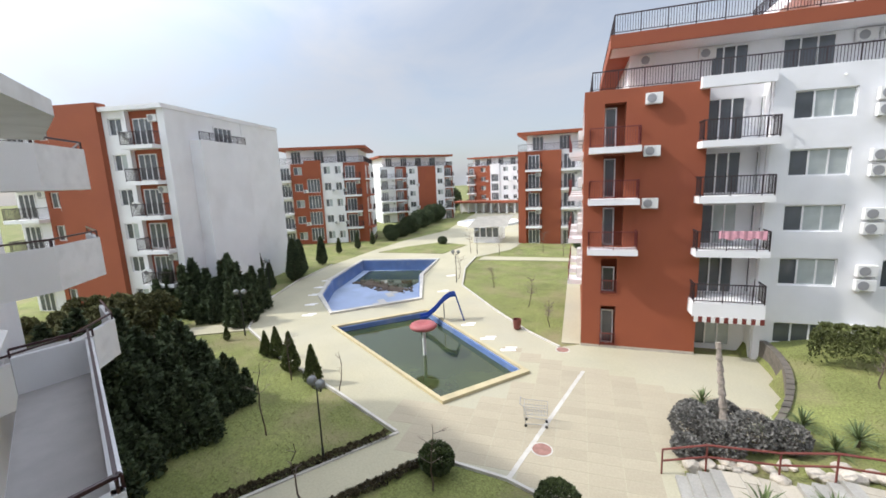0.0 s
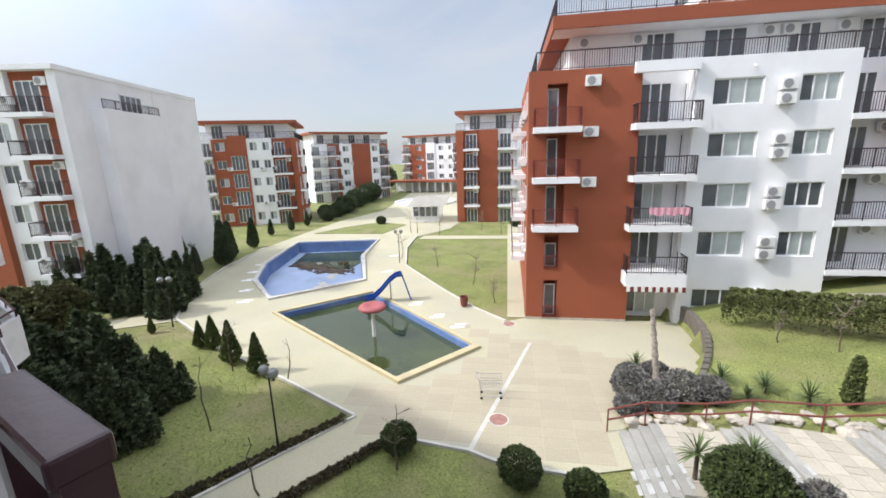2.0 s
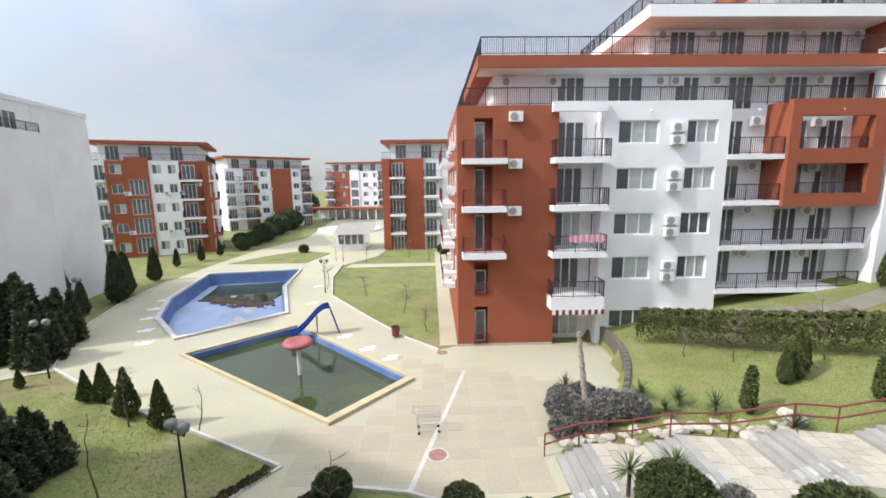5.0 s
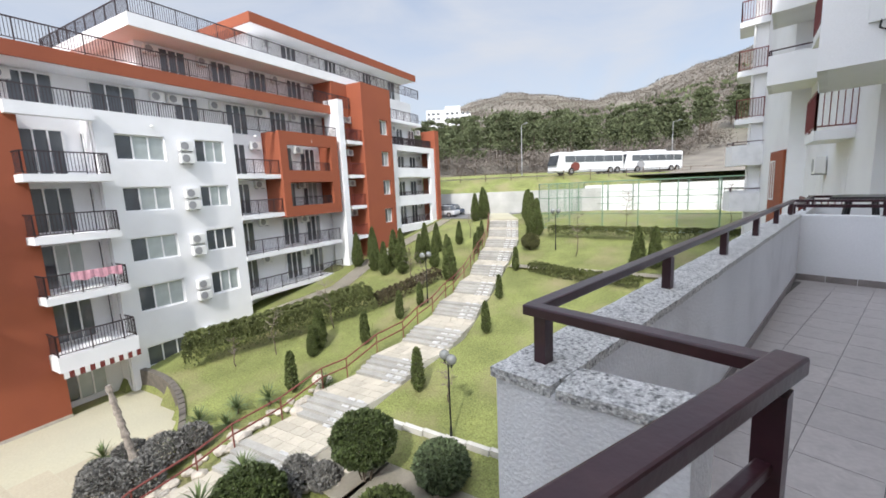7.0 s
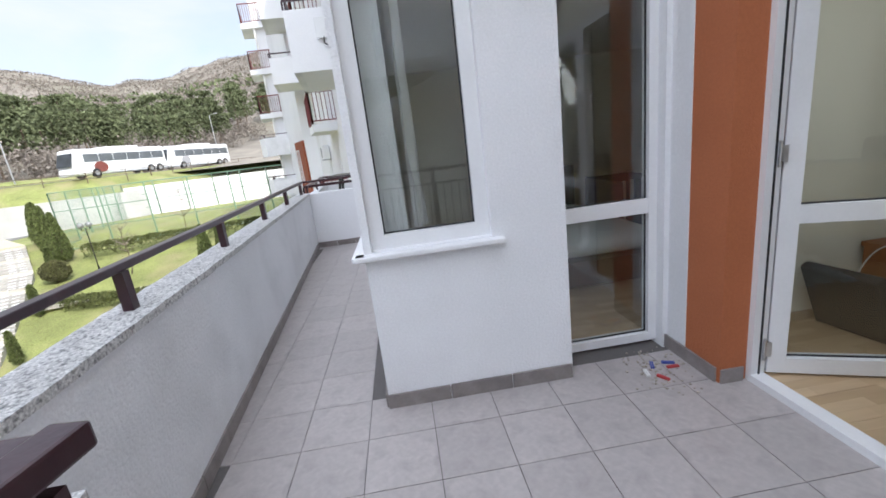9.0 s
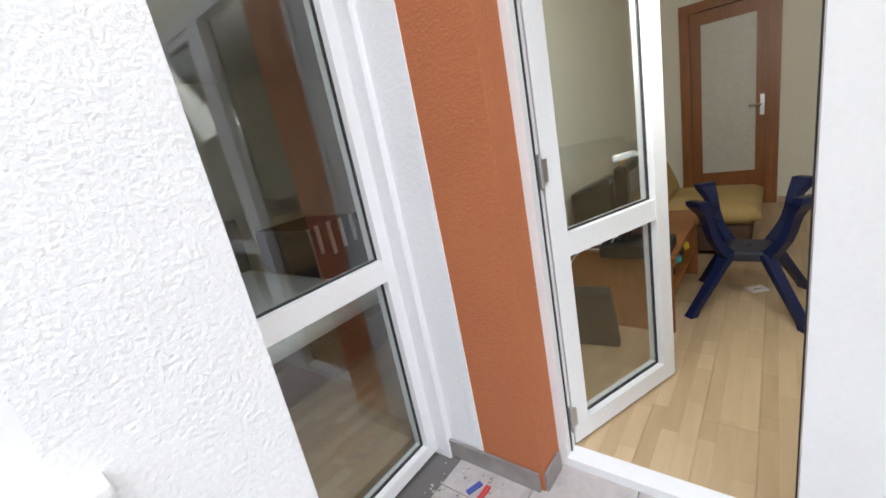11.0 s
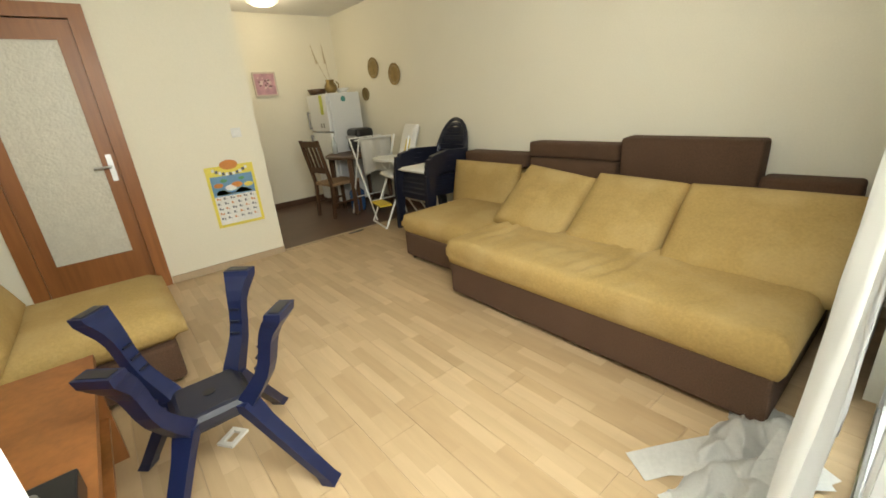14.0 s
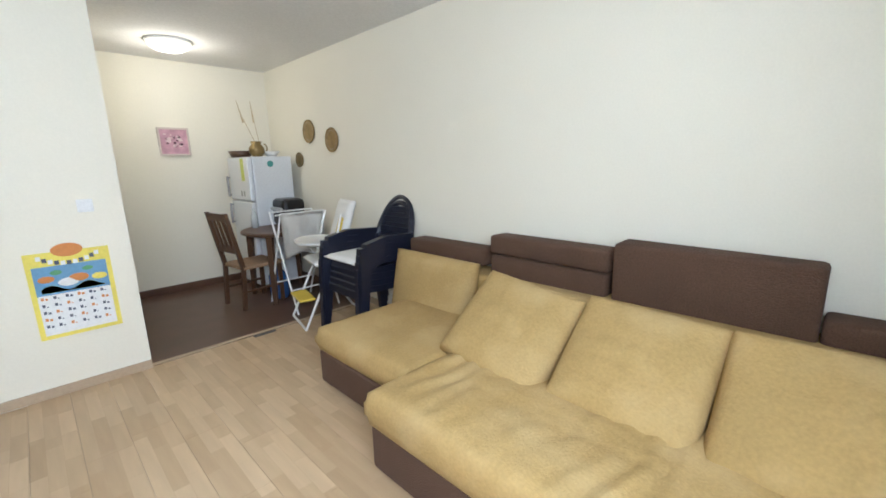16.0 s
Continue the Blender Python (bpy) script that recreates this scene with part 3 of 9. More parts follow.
def rail_mesh(bm, a, b, z, h=1.0, gap=0.13, t=0.018):
    a, b = Vector((*a, z)), Vector((*b, z))
    up = Vector((0, 0, 1))
    bar(bm, a + up * h, b + up * h, 0.028, square=True)
    bar(bm, a + up * 0.1, b + up * 0.1, 0.018, square=True)
    n = max(2, int((b - a).length / gap))
    for i in range(n + 1):
        p = a.lerp(b, i / n)
        r = 0.025 if i % 10 == 0 or i == n else t * 0.6
        q = [p + Vector((dx * r, dy * r, 0)) for dx, dy in ((-1, -1), (1, -1), (1, 1), (-1, 1))]
        lo = [bm.verts.new(v + up * (0.0 if i % 10 == 0 else 0.1)) for v in q]
        hi = [bm.verts.new(v + up * h) for v in q]
        for k in range(4):
            bm.faces.new((lo[k], lo[(k + 1) % 4], hi[(k + 1) % 4], hi[k]))


def balcony(par, s0, s1, y0, y1, z, slab=0.3, material=None, slab_mat=None, h=1.0, sides=True):
    """A projecting balcony: slab from y0 (outer) to y1, floor at z, with railing."""
    bm = B()
    box(bm, s0, s1, y0, y1, z - slab, z)
    p = part("balcony", bm, slab_mat or WHITE, par)
    bm = B()
    e = 0.06
    rail_mesh(bm, (s0 + e, y0 + e), (s1 - e, y0 + e), z, h)
    if sides:
        rail_mesh(bm, (s0 + e, y0 + e), (s0 + e, y1), z, h)
        rail_mesh(bm, (s1 - e, y0 + e), (s1 - e, y1), z, h)
    part("railing", bm, material or RAILFAR, p, "thin dark metal railing")
    return p


def build_ac():
    t = thing("air_conditioner", Matrix(), "white outdoor air-conditioning unit on a wall", "air conditioner", "wall air conditioners")
    bm = B()
    box(bm, 0, 0.8, -0.32, -0.04, 0, 0.56, bevel=0.015)
    part("body", bm, WHITEPL, t)
    bm = B()
    lathe(bm, [(0.225, 0), (0.225, 0.02), (0.2, 0.025)], 16, pose(0.28, -0.318, 0.28, 90))
    part("fan_grille", bm, GREYPL, t, "dark round fan grille")
    for x in (0.12, 0.68):
        bm = B()
        box(bm, x, x + 0.03, -0.34, 0.0, -0.04, -0.004)
        part("bracket", bm, GREYPL, t)
    return t


AC = build_ac()
AC.matrix_basis = pose(0, 6, -40)
AC_USED = []


def ac(m):
    if not AC_USED:
        AC.matrix_basis = m
        AC_USED.append(1)
        return AC
    return copy_thing(AC, m)


# ---- the block across the court ----
BM = Matrix.Translation((P0.x, P0.y, 0)) @ pose(0, 0, 0, 0, 0, math.degrees(math.atan2(EY.y, EY.x)))
block = thing("apartment_building", BM, "white and terracotta block of flats with balconies and roof terraces", "building")
FL = [-8.6, -5.55, -2.75, 0.05, 2.85, 5.85]     # floor levels
WZ = [(-7.88, -6.7), (-4.68, -3.24), (-1.87, -0.52), (0.9, 2.22), (3.65, 5.0)]

# terracotta end wall with recessed door niches
holes = [(1.05, 2.15, f, f + 2.35) for f in FL[2:5]] + [(1.05, 1.9, FL[1], FL[1] + 2.1), (1.05, 1.9, FL[0] - 0.2, FL[0] + 2.3)]
bm = B()
holed(bm, 0, 6.05, -9.2, 5.9, 0, 0.9, holes)
part("wall", bm, RED, block, "terracotta rendered end wall")
bm = B()
box(bm, 0, 6.05, 0.9, 14, -9.2, 5.9)
end_wall = part("wall", bm, RED, block, "terracotta rendered end wall")
bm = B()
box(bm, -0.03, 6.05, -0.03, 0.02, -9.2, -8.75)
part("plinth", bm, STONE, block, "rubble stone plinth")
for i, f in enumerate(FL[2:5]):
    window_far(block, BM.inverted() @ BM @ pose(1.1, 0.7, f), 0.62, 2.2, 1)
    balcony(block, 0.25, 2.85, -1.0, 0.0, f - 0.02, 0.32, RAILRED)
    ac(BM @ pose(3.05, 0, f + 2.1 if i == 2 else f + 2.2))
window_far(block, pose(1.12, 0.6, FL[1] + 0.0), 0.7, 1.5, 1)
window_far(block, pose(1.12, 0.6, FL[0] - 0.2), 0.7, 2.1, 1)
for f in (FL[1], FL[0] - 0.2):
    bm = B()
    rail_mesh(bm, (1.05, -0.05), (1.9, -0.05), f, 0.8)
    part("railing", bm, RAILRED, block)
# left flank
for f in FL[1:5]:
    for d in (1.2, 4.6, 8.4):
        m = pose(0, 0, 0, 0, 0, -90)
        window_far(block, pose(-0.015, d + 1.4, f + 0.85, 0, 0, -90), 1.4, 1.3, 2)
        bm = B()
        box(bm, -0.9, 0, d + 1.9, d + 3.3, f - 0.3, f)
        p = part("balcony", bm, WHITE, block)
        bm = B()
        rail_mesh(bm, (-0.85, d + 1.9), (-0.85, d + 3.3), f)
        part("railing", bm, RAILRED, p)
        ac(BM @ pose(0, d + 1.1, f + 0.6, 0, 0, -90))

# white bay with recessed balconies and windows
WIN1, WIN2 = (9.65, 12.1), (13.82, 15.68)
bm = B()
box(bm, 6.05, 8.8, 1.25, 14, -9.2, 5.86)
part("wall", bm, WHITE, block)
holes = [(*WIN1, *z) for z in WZ] + [(*WIN2, *z) for z in WZ[1:]]
bm = B()
holed(bm, 8.8, 16.4, -9.2, 6.1, 0, 0.3, holes)
part("wall", bm, WHITE, block, "white rendered facade")
bm = B()
box(bm, 8.8, 16.4, 0.45, 14, -9.2, 5.9)
part("wall", bm, WHITE, block)
for k, z in enumerate(WZ):
    window_far(block, pose(WIN1[0], 0.12, z[0]), WIN1[1] - WIN1[0], z[1] - z[0], 3, k in (2, 3, 4, 1))
    if k:
        window_far(block, pose(WIN2[0], 0.12, z[0]), WIN2[1] - WIN2[0], z[1] - z[0], 3, k in (1, 3, 4))
        ac(BM @ pose(12.75, 0, z[0] - 0.1))
        ac(BM @ pose(12.75, 0, z[0] + 0.62))
    else:
        ac(BM @ pose(12.75, 0, z[0] + 0.75))
for k, f in enumerate(FL[1:5]):
    balcony(block, 5.6, 8.9, -1.0, 1.25, f, 0.34 if k else 0.75)
    window_far(block, pose(6.25, 1.2, f + 0.02), 1.75, 2.25, 3, k == 1)
    window_far(block, pose(8.77, 1.0, f + 0.02, 0, 0, 90), 0.0 + 0.62, 2.2, 1)
window_far(block, pose(6.2, 1.2, FL[0] - 0.1), 1.9, 2.2, 3, True)
bm = B()
box(bm, 5.6, 8.8, -0.35, 0.0, FL[5] - 0.36, FL[5] + 0.2)
part("terrace_slab", bm, WHITE, block)
# striped awning over the ground-floor door
aw = thing("awning", BM @ pose(5.7, -1.0, FL[1] - 0.78), "striped fabric awning valance under a balcony", "awning")
for i in range(16):
    bm = B()
    box(bm, i * 0.2, i * 0.2 + 0.2, -0.02, 0.0, -0.28, 0.03)
    part("stripe", bm, RAILRED if i % 2 else WHITEPL, aw)

# middle recess: balconies with a terracotta frame
bm = B()
box(bm, 16.4, 29.2, 1.7, 14, -9.2, 5.86)
part("wall", bm, WHITE, block)
for k, f in enumerate(FL[1:5]):
    s1 = 25.7 if k < 2 else 19.9
    balcony(block, 16.4, s1, -0.05, 1.7, f + 0.1, 0.3, sides=False)
    for s in (16.8, 21.0, 23.4):
        window_far(block, pose(s, 1.62, f + 0.12), 1.6, 2.2, 3, s > 22 and k == 2)
    ac(BM @ pose(18.7, 1.6, f + 1.95))
    ac(BM @ pose(22.7, 1.6, f + 1.85))
bm = B()
holed(bm, 19.9, 25.9, -0.25, 6.12, -0.25, 0.1, [(20.55, 25.05, 0.55, 2.35), (20.55, 25.05, 3.25, 5.15)])
box(bm, 19.9, 20.2, 0.1, 1.7, -0.25, 6.1)
box(bm, 25.6, 25.9, 0.1, 1.7, -0.25, 6.1)
box(bm, 20.2, 25.6, 0.1, 1.7, 2.35, 3.2)
box(bm, 20.2, 25.6, 0.1, 1.7, -0.2, 0.5)
part("frame", bm, RED, block, "terracotta balcony frame")
for z in (0.55, 3.25):
    bm = B()
    rail_mesh(bm, (20.6, 0.0), (25.0, 0.0), z - 0.1, 0.75)
    part("railing", bm, RAILFAR, block)
bm = B()
box(bm, 26.3, 26.95, -0.25, 1.4, -6.4, 9.3)
part("pylon", bm, WHITE, block, "tall white fin")
bm = B()
box(bm, 27.2, 34.0, 1.2, 14, -9.2, 11.2)
box(bm, 29.2, 30.0, -0.5, 1.2, -5.5, 11.2)
part("wall", bm, RED, block)
for k, f in enumerate(FL[1:]):
    balcony(block, 27.25, 29.3, -0.3, 1.3, f + 0.1, 0.3, RAILRED, sides=False)
    window_far(block, pose(27.5, 1.15, f + 0.12), 0.9, 2.2, 1)
    ac(BM @ pose(28.5, 1.2, f + 1.9))
holes = [(31.7, 33.0, f + 0.95, f + 2.35) for f in FL[2:]]
bm = B()
holed(bm, 30.0, 33.6, -5.5, 11.2, -0.5, 0.2, holes)
part("wall", bm, RED, block, "terracotta tower wall")
for h in holes:
    window_far(block, pose(h[0], -0.3, h[2]), h[1] - h[0], h[3] - h[2], 2, True)
# right-hand white frames
bm = B()
holed(bm, 34.1, 42.6, -3.2, 6.1, -0.1, 0.25, [(34.9, 41.6, -2.4, -0.35), (34.9, 41.6, 0.75, 2.75), (34.9, 41.6, 3.75, 5.5)])
part("frame", bm, WHITE, block, "white balcony frame")
bm = B()
box(bm, 34.0, 42.6, 1.7, 14, -6.0, 5.86)
box(bm, 34.0, 41.0, 1.9, 14, 5.86, 11.3)
part("wall", bm, WHITE, block)
bm = B()
box(bm, 42.6, 43.5, -0.3, 1.6, -3.4, 8.2)
part("pylon", bm, RED, block)
for f in FL[2:]:
    balcony(block, 34.0, 42.6, 0.25, 1.7, f + 0.1, 0.3, sides=False)
    for s in (34.6, 37.4, 39.8):
        window_far(block, pose(s, 1.66, f + 0.12), 1.3, 2.2, 2)
    ac(BM @ pose(36.4, 1.7, f + 1.9))
    ac(BM @ pose(41.3, 1.7, f + 1.9))


def storey(s0, s1, y, z, slab, fascia, yfas, rail_y, wins, acs, rail_s):
    """A set-back roof storey: wall, overhanging roof slab with fascia, windows and terrace railing."""
    bm = B()
    box(bm, s0, s1, y, 14, z, z + 2.6)
    part("wall", bm, WHITE, block)
    bm = B()
    box(bm, s0 - 1.2, s1 + 0.6, yfas, 14, z + 2.25, z + 2.95)
    part("roof", bm, fascia, block)
    bm = B()
    box(bm, s0 - 1.1, s1 + 0.5, yfas + 0.12, y + 0.1, z + 2.243, z + 2.249)
    part("soffit", bm, WHITE, block)
    for s, w in wins:
        window_far(block, pose(s, y - 0.06, z + 0.05), w, 2.1, 3 if w > 1.5 else 2)
    for s in acs:
        ac(BM @ pose(s, y, z + 1.55))
    bm = B()
    rail_mesh(bm, (rail_s[0], rail_y), (rail_s[1], rail_y), z, 1.0)
    rail_mesh(bm, (rail_s[0], rail_y), (rail_s[0], 13.5), z, 1.0)
    part("railing", bm, RAILFAR, block)


storey(2.5, 28.0, 2.6, 5.9, 0.3, RED, 0.6, 0.15, [(6.6, 1.8), (9.9, 2.3), (14.3, 1.6), (17.8, 1.7), (21.5, 1.6), (24.6, 1.7)],
       [3.0, 6.0, 12.9, 13.9, 16.6, 20.2, 23.4], (0.4, 29.0))
storey(12.9, 33.0, 3.4, 8.9, 0.3, WHITE, 1.2, 0.8, [(14.2, 1.7), (17.6, 1.6), (20.6, 1.6), (24.2, 1.6), (27.0, 1.4)], [13.3, 16.6, 22.6, 26.2], (1.5, 29.0))
storey(21.4, 42.0, 4.0, 11.85, 0.3, RED, 2.0, 1.4, [(24.5, 1.6), (29.5, 1.6), (35.0, 1.6), (39.5, 1.4)], [22.6, 27.5, 31.8, 36.4], (11.9, 42.0))
bm = B()
rail_mesh(bm, (34.0, 0.4), (42.5, 0.4), 5.9)
rail_mesh(bm, (34.0, 0.9), (41.0, 0.9), 8.9)
part("railing", bm, RAILFAR, block)
bm = B()
box(bm, 34, 42.6, 0.3, 1.9, 5.62, 5.9)
box(bm, 34, 41.5, 0.8, 1.9, 8.6, 8.9)
part("terrace_slab", bm, WHITE, block)
for s in (7.0, 11.5, 18.0, 23.0):
    bm = B()
    bar(bm, (s, -0.02, 5.55), (s, -0.3, 5.5), 0.045)
    part("drain_spout", bm, WHITEPL, block)
# pink washing on one balcony rail
bm = B()
for i in range(24):
    s = 6.6 + i * 0.09
    y = -0.99 - 0.02 * math.sin(i * 1.7)
    if i:
        v = [bm.verts.new(p) for p in ((ps, py, FL[2] + 1.04), (s, y, FL[2] + 1.04), (s, y - 0.01, FL[2] + 0.62 + 0.05 * math.sin(i * 0.8)), (ps, py - 0.01, FL[2] + 0.62 + 0.05 * math.sin(i * 0.8 - 0.8)))]
        bm.faces.new(v)
    ps, py = s, y
bmesh.ops.remove_doubles(bm, verts=bm.verts[:], dist=0.003)
bmesh.ops.solidify(bm, geom=bm.faces[:], thickness=0.02)
PINK = mat("pink_washing", (0.62, 0.32, 0.38), 0.9, var=0.3, scale=5)
tagged(part("blanket", bm, PINK, None, m=BM), "pink and white blanket drying over a balcony rail", "blanket")
# ---- further blocks of flats ----
def far_block(m, name_label, W, D, floors, z0, scheme, side, top=True, storey_h=2.85, wallmat=None):
    """A block with its front along local x (facing -y). scheme: strips (s0, s1, kind, material)."""
    t = thing("apartment_building", m, name_label, "building")
    H = floors * storey_h
    bm = B()
    box(bm, 0, W, 0.5, D, z0, z0 + H)
    part("wall", bm, wallmat or WHITE, t)
    for s0, s1, kind, material in scheme:
        bm = B()
        w = s1 - s0
        if kind == "plain":
            box(bm, s0, s1, -0.02, 0.5, z0, z0 + H)
            part("wall", bm, material, t)
            continue
        if kind == "win":
            hs = [(s0 + w / 2 - min(0.8, w * 0.3), s0 + w / 2 + min(0.8, w * 0.3), z0 + k * storey_h + 0.95, z0 + k * storey_h + 2.3) for k in range(floors)]
            holed(bm, s0, s1, z0, z0 + H, 0, 0.5, hs)
            part("wall", bm, material, t)
            for k, h in enumerate(hs):
                window_far(t, pose(h[0], 0.15, h[2]), h[1] - h[0], h[3] - h[2], 2, k % 2 == 0)
                if k % 2:
                    ac(m @ pose(h[1] + 0.1, 0, h[2] - 0.3))
        elif kind == "stair":
            hs = [(s0 + 0.3, s1 - 0.3, z0 + k * storey_h + 0.7, z0 + k * storey_h + 3.0) for k in range(floors - 1)]
            holed(bm, s0, s1, z0, z0 + H + 0.5, -0.25, 0.5, hs)
            part("wall", bm, material, t)
            for h in hs:
                window_far(t, pose(h[0], -0.1, h[2]), h[1] - h[0], h[3] - h[2], 4, False)
        elif kind == "balc":
            box(bm, s0, s1, 0.42, 0.5, z0, z0 + H)
            part("wall", bm, material, t)
            for k in range(floors):
                f = z0 + k * storey_h
                window_far(t, pose(s0 + 0.3, 0.36, f + 0.1), min(1.7, w - 0.6), 2.15, 3)
                if k:
                    balcony(t, s0, s1, -0.9, 0.42, f + 0.05, 0.3)
                if k % 2:
                    ac(m @ pose(s1 - 1.0, 0.42, f + 1.9))
    for d0, d1, kind, material in side:
        M2 = pose(W, 0, 0, 0, 0, 90)
        bm = B()
        if kind == "plain":
            box(bm, d0, d1, -0.03, 0.0, z0, z0 + H)
            part("wall", bm, material, t, m=M2)
        else:
            box(bm, d0, d1, -0.05, 0.0, z0, z0 + H)
            part("wall", bm, material, t, m=M2)
            for k in range(floors):
                f = z0 + k * storey_h
                if kind == "win":
                    window_far(t, M2 @ pose((d0 + d1) / 2 - 0.7, -0.08, f + 0.95), 1.4, 1.35, 2, k % 2 == 1)
                else:
                    window_far(t, M2 @ pose(d0 + 0.4, -0.08, f + 0.1), 1.6, 2.15, 3)
                    bm = B()
                    box(bm, d0, d1, -1.1, -0.05, f - 0.28, f)
                    p = part("balcony", bm, material if k % 2 else WHITE, t, m=M2)
                    bm = B()
                    rail_mesh(bm, (d0, -1.05), (d1, -1.05), f)
                    part("railing", bm, RAILFAR, p)
    if top:
        bm = B()
        box(bm, 1.2, W - 1.2, 1.8, D, z0 + H, z0 + H + 2.4)
        part("wall", bm, WHITE, t)
        bm = B()
        box(bm, -0.1, W + 0.3, 0.2, D, z0 + H + 2.4, z0 + H + 2.85)
        part("roof", bm, RED, t, "terracotta roof edge")
        bm = B()
        rail_mesh(bm, (0.1, 0.15), (W - 0.1, 0.15), z0 + H)
        rail_mesh(bm, (W - 0.1, 0.15), (W - 0.1, D), z0 + H)
        part("railing", bm, RAILFAR, t)
        for s in range(2, int(W) - 3, 4):
            window_far(t, pose(s, 1.75, z0 + H + 0.1), 1.7, 2.1, 3)
    return t
# blocks to the left, and down the court
L_X = Vector((0.855, 0.52))
lo = Vector((-40.0, 13.2)) - L_X * 16
left_block = far_block(pose(lo.x, lo.y, 0, 0, 0, 31.3), "white block of flats with a tall blank side wall", 16, 17, 6, Z0 - 0.2,
          [(0, 3.6, "balc", WHITE), (3.6, 5.6, "win", RED), (5.6, 10.4, "plain", RED), (10.4, 12.5, "win", WHITE), (12.5, 15.4, "balc", RED), (15.4, 16, "plain", WHITE)],
          [(0, 9.6, "plain", WHITE), (9.9, 17, "plain", WHITE)], top=False)
bm = B()
box(bm, 2.4, 9.0, -1.1, -0.03, Z0 - 0.2, Z0 + 14.6)
part("wall", bm, WHITE, left_block, m=pose(16, 0, 0, 0, 0, 90))
bm = B()
rail_mesh(bm, (2.45, -1.0), (8.95, -1.0), Z0 + 14.6, 0.7)
part("railing", bm, RAILFAR, left_block, m=pose(16, 0, 0, 0, 0, 90))
window_far(left_block, pose(16, 0, 0, 0, 0, 90) @ pose(5.6, -0.09, Z0 + 14.7), 2.6, 1.4, 4)
bm = B()
box(bm, 5.55, 10.4, -0.5, 0.5, Z0, Z0 + 17.6)
part("wall", bm, RED, left_block, "terracotta strip")
bm = B()
box(bm, -0.3, 16.1, -0.3, 17, Z0 + 16.9, Z0 + 17.25)
part("roof", bm, WHITE, left_block)
far_block(pose(-69.4, 38.95, 0, 0, 0, 43.0), "terracotta and white block with a glazed stair tower", 15.0, 15, 5, Z0 - 0.2,
          [(0, 2.2, "balc", WHITE), (2.2, 4.6, "win", RED), (4.6, 7.4, "stair", RED), (7.4, 9.4, "win", WHITE), (9.4, 11.2, "win", WHITE), (11.2, 14.2, "balc", RED), (14.2, 15.0, "plain", RED)],
          [(0, 4, "balc", RED), (4, 7, "win", RED)])
far_block(pose(-79.5, 72.0, 0, 0, 0, 62.0), "far terracotta and white block with curved balconies", 20, 15, 5, Z0 - 0.2,
          [(0, 4, "balc", WHITE), (4, 7, "balc", RED), (7, 10, "win", WHITE), (10, 15, "plain", RED), (15, 17.5, "win", WHITE), (17.5, 20, "balc", RED)], [(0, 15, "plain", WHITE)])
far_block(pose(-101.5, 112, 0, 0, 0, 50.0), "distant white block of flats", 10, 24, 6, Z0 - 0.2,
          [(0, 4, "balc", WHITE), (4, 7, "win", WHITE), (7, 10, "balc", WHITE)], [(0, 24, "plain", WHITE)], top=False)
far_block(pose(-80.5, 111, 0, 0, 0, 10.0), "distant terracotta and white block with glazed stairs", 20, 15, 5, Z0 - 0.2,
          [(0, 3, "balc", RED), (3, 8, "win", RED), (8, 11, "stair", WHITE), (11, 15, "win", WHITE), (15, 17, "win", WHITE), (17, 20, "balc", RED)], [(0, 15, "plain", WHITE)])
redr = far_block(pose(-32.9, 57.8, 0, 0, 0, 21.0), "terracotta block of flats with white balconies", 14, 15, 5, Z0 - 0.2,
          [(0, 1.2, "plain", RED), (1.2, 3.6, "balc", RED), (3.6, 6.4, "plain", RED), (6.4, 9.2, "balc", WHITE), (9.2, 14, "win", WHITE)], [(0, 15, "plain", WHITE)])
# low pavilion with a pitched roof, and an arcade further on
pav = thing("pavilion", pose(-39.6, 55.0, Z0, 0, 0, 22), "low glazed kiosk with cream awning roof beside the lawn", "kiosk")
bm = B()
box(bm, 0, 4.2, 0, 6, 0, 2.6)
part("wall", bm, PVC, pav)
for i in range(4):
    window_far(pav, pose(0.1 + i * 1.02, -0.06, 0.9), 0.95, 1.6, 1)
bm = B()
v = [bm.verts.new(p) for p in ((-0.8, -1.2, 2.55), (5.6, -0.9, 2.7), (5.6, 6.5, 3.9), (-0.8, 6.5, 3.6))]
bm.faces.new(v)
bmesh.ops.solidify(bm, geom=bm.faces[:], thickness=0.12)
part("roof", bm, CURB, pav, "cream sloping roof")
arc = thing("arcade", pose(-79, 101, Z0, 0, 0, 12), "low open arcade with terracotta tiled roof", "arcade")
bm = B()
box(bm, -0.5, 22.5, -0.5, 5.5, 3.0, 3.5)
part("roof", bm, RED, arc)
for i in range(10):
    bm = B()
    box(bm, i * 2.4, i * 2.4 + 0.35, 0, 0.35, 0, 3.0)
    part("column", bm, WHITE, arc)
bm = B()
box(bm, 0, 22, 5, 5.4, 0, 3)
part("wall", bm, WHITE, arc)
# round fountain basin
fb = thing("fountain", pose(-53, 80, Z0), "round white fountain basin, dry", "fountain")
bm = B()
lathe(bm, [(7.0, 0), (7.0, 0.5), (6.6, 0.5), (6.6, 0.1), (0.1, 0.1)], 32)
part("basin", bm, WHITE, fb)
# ---- our building: shell ----
def py(x):
    return 0.765 + 0.075 * x            # inner face of the parapet


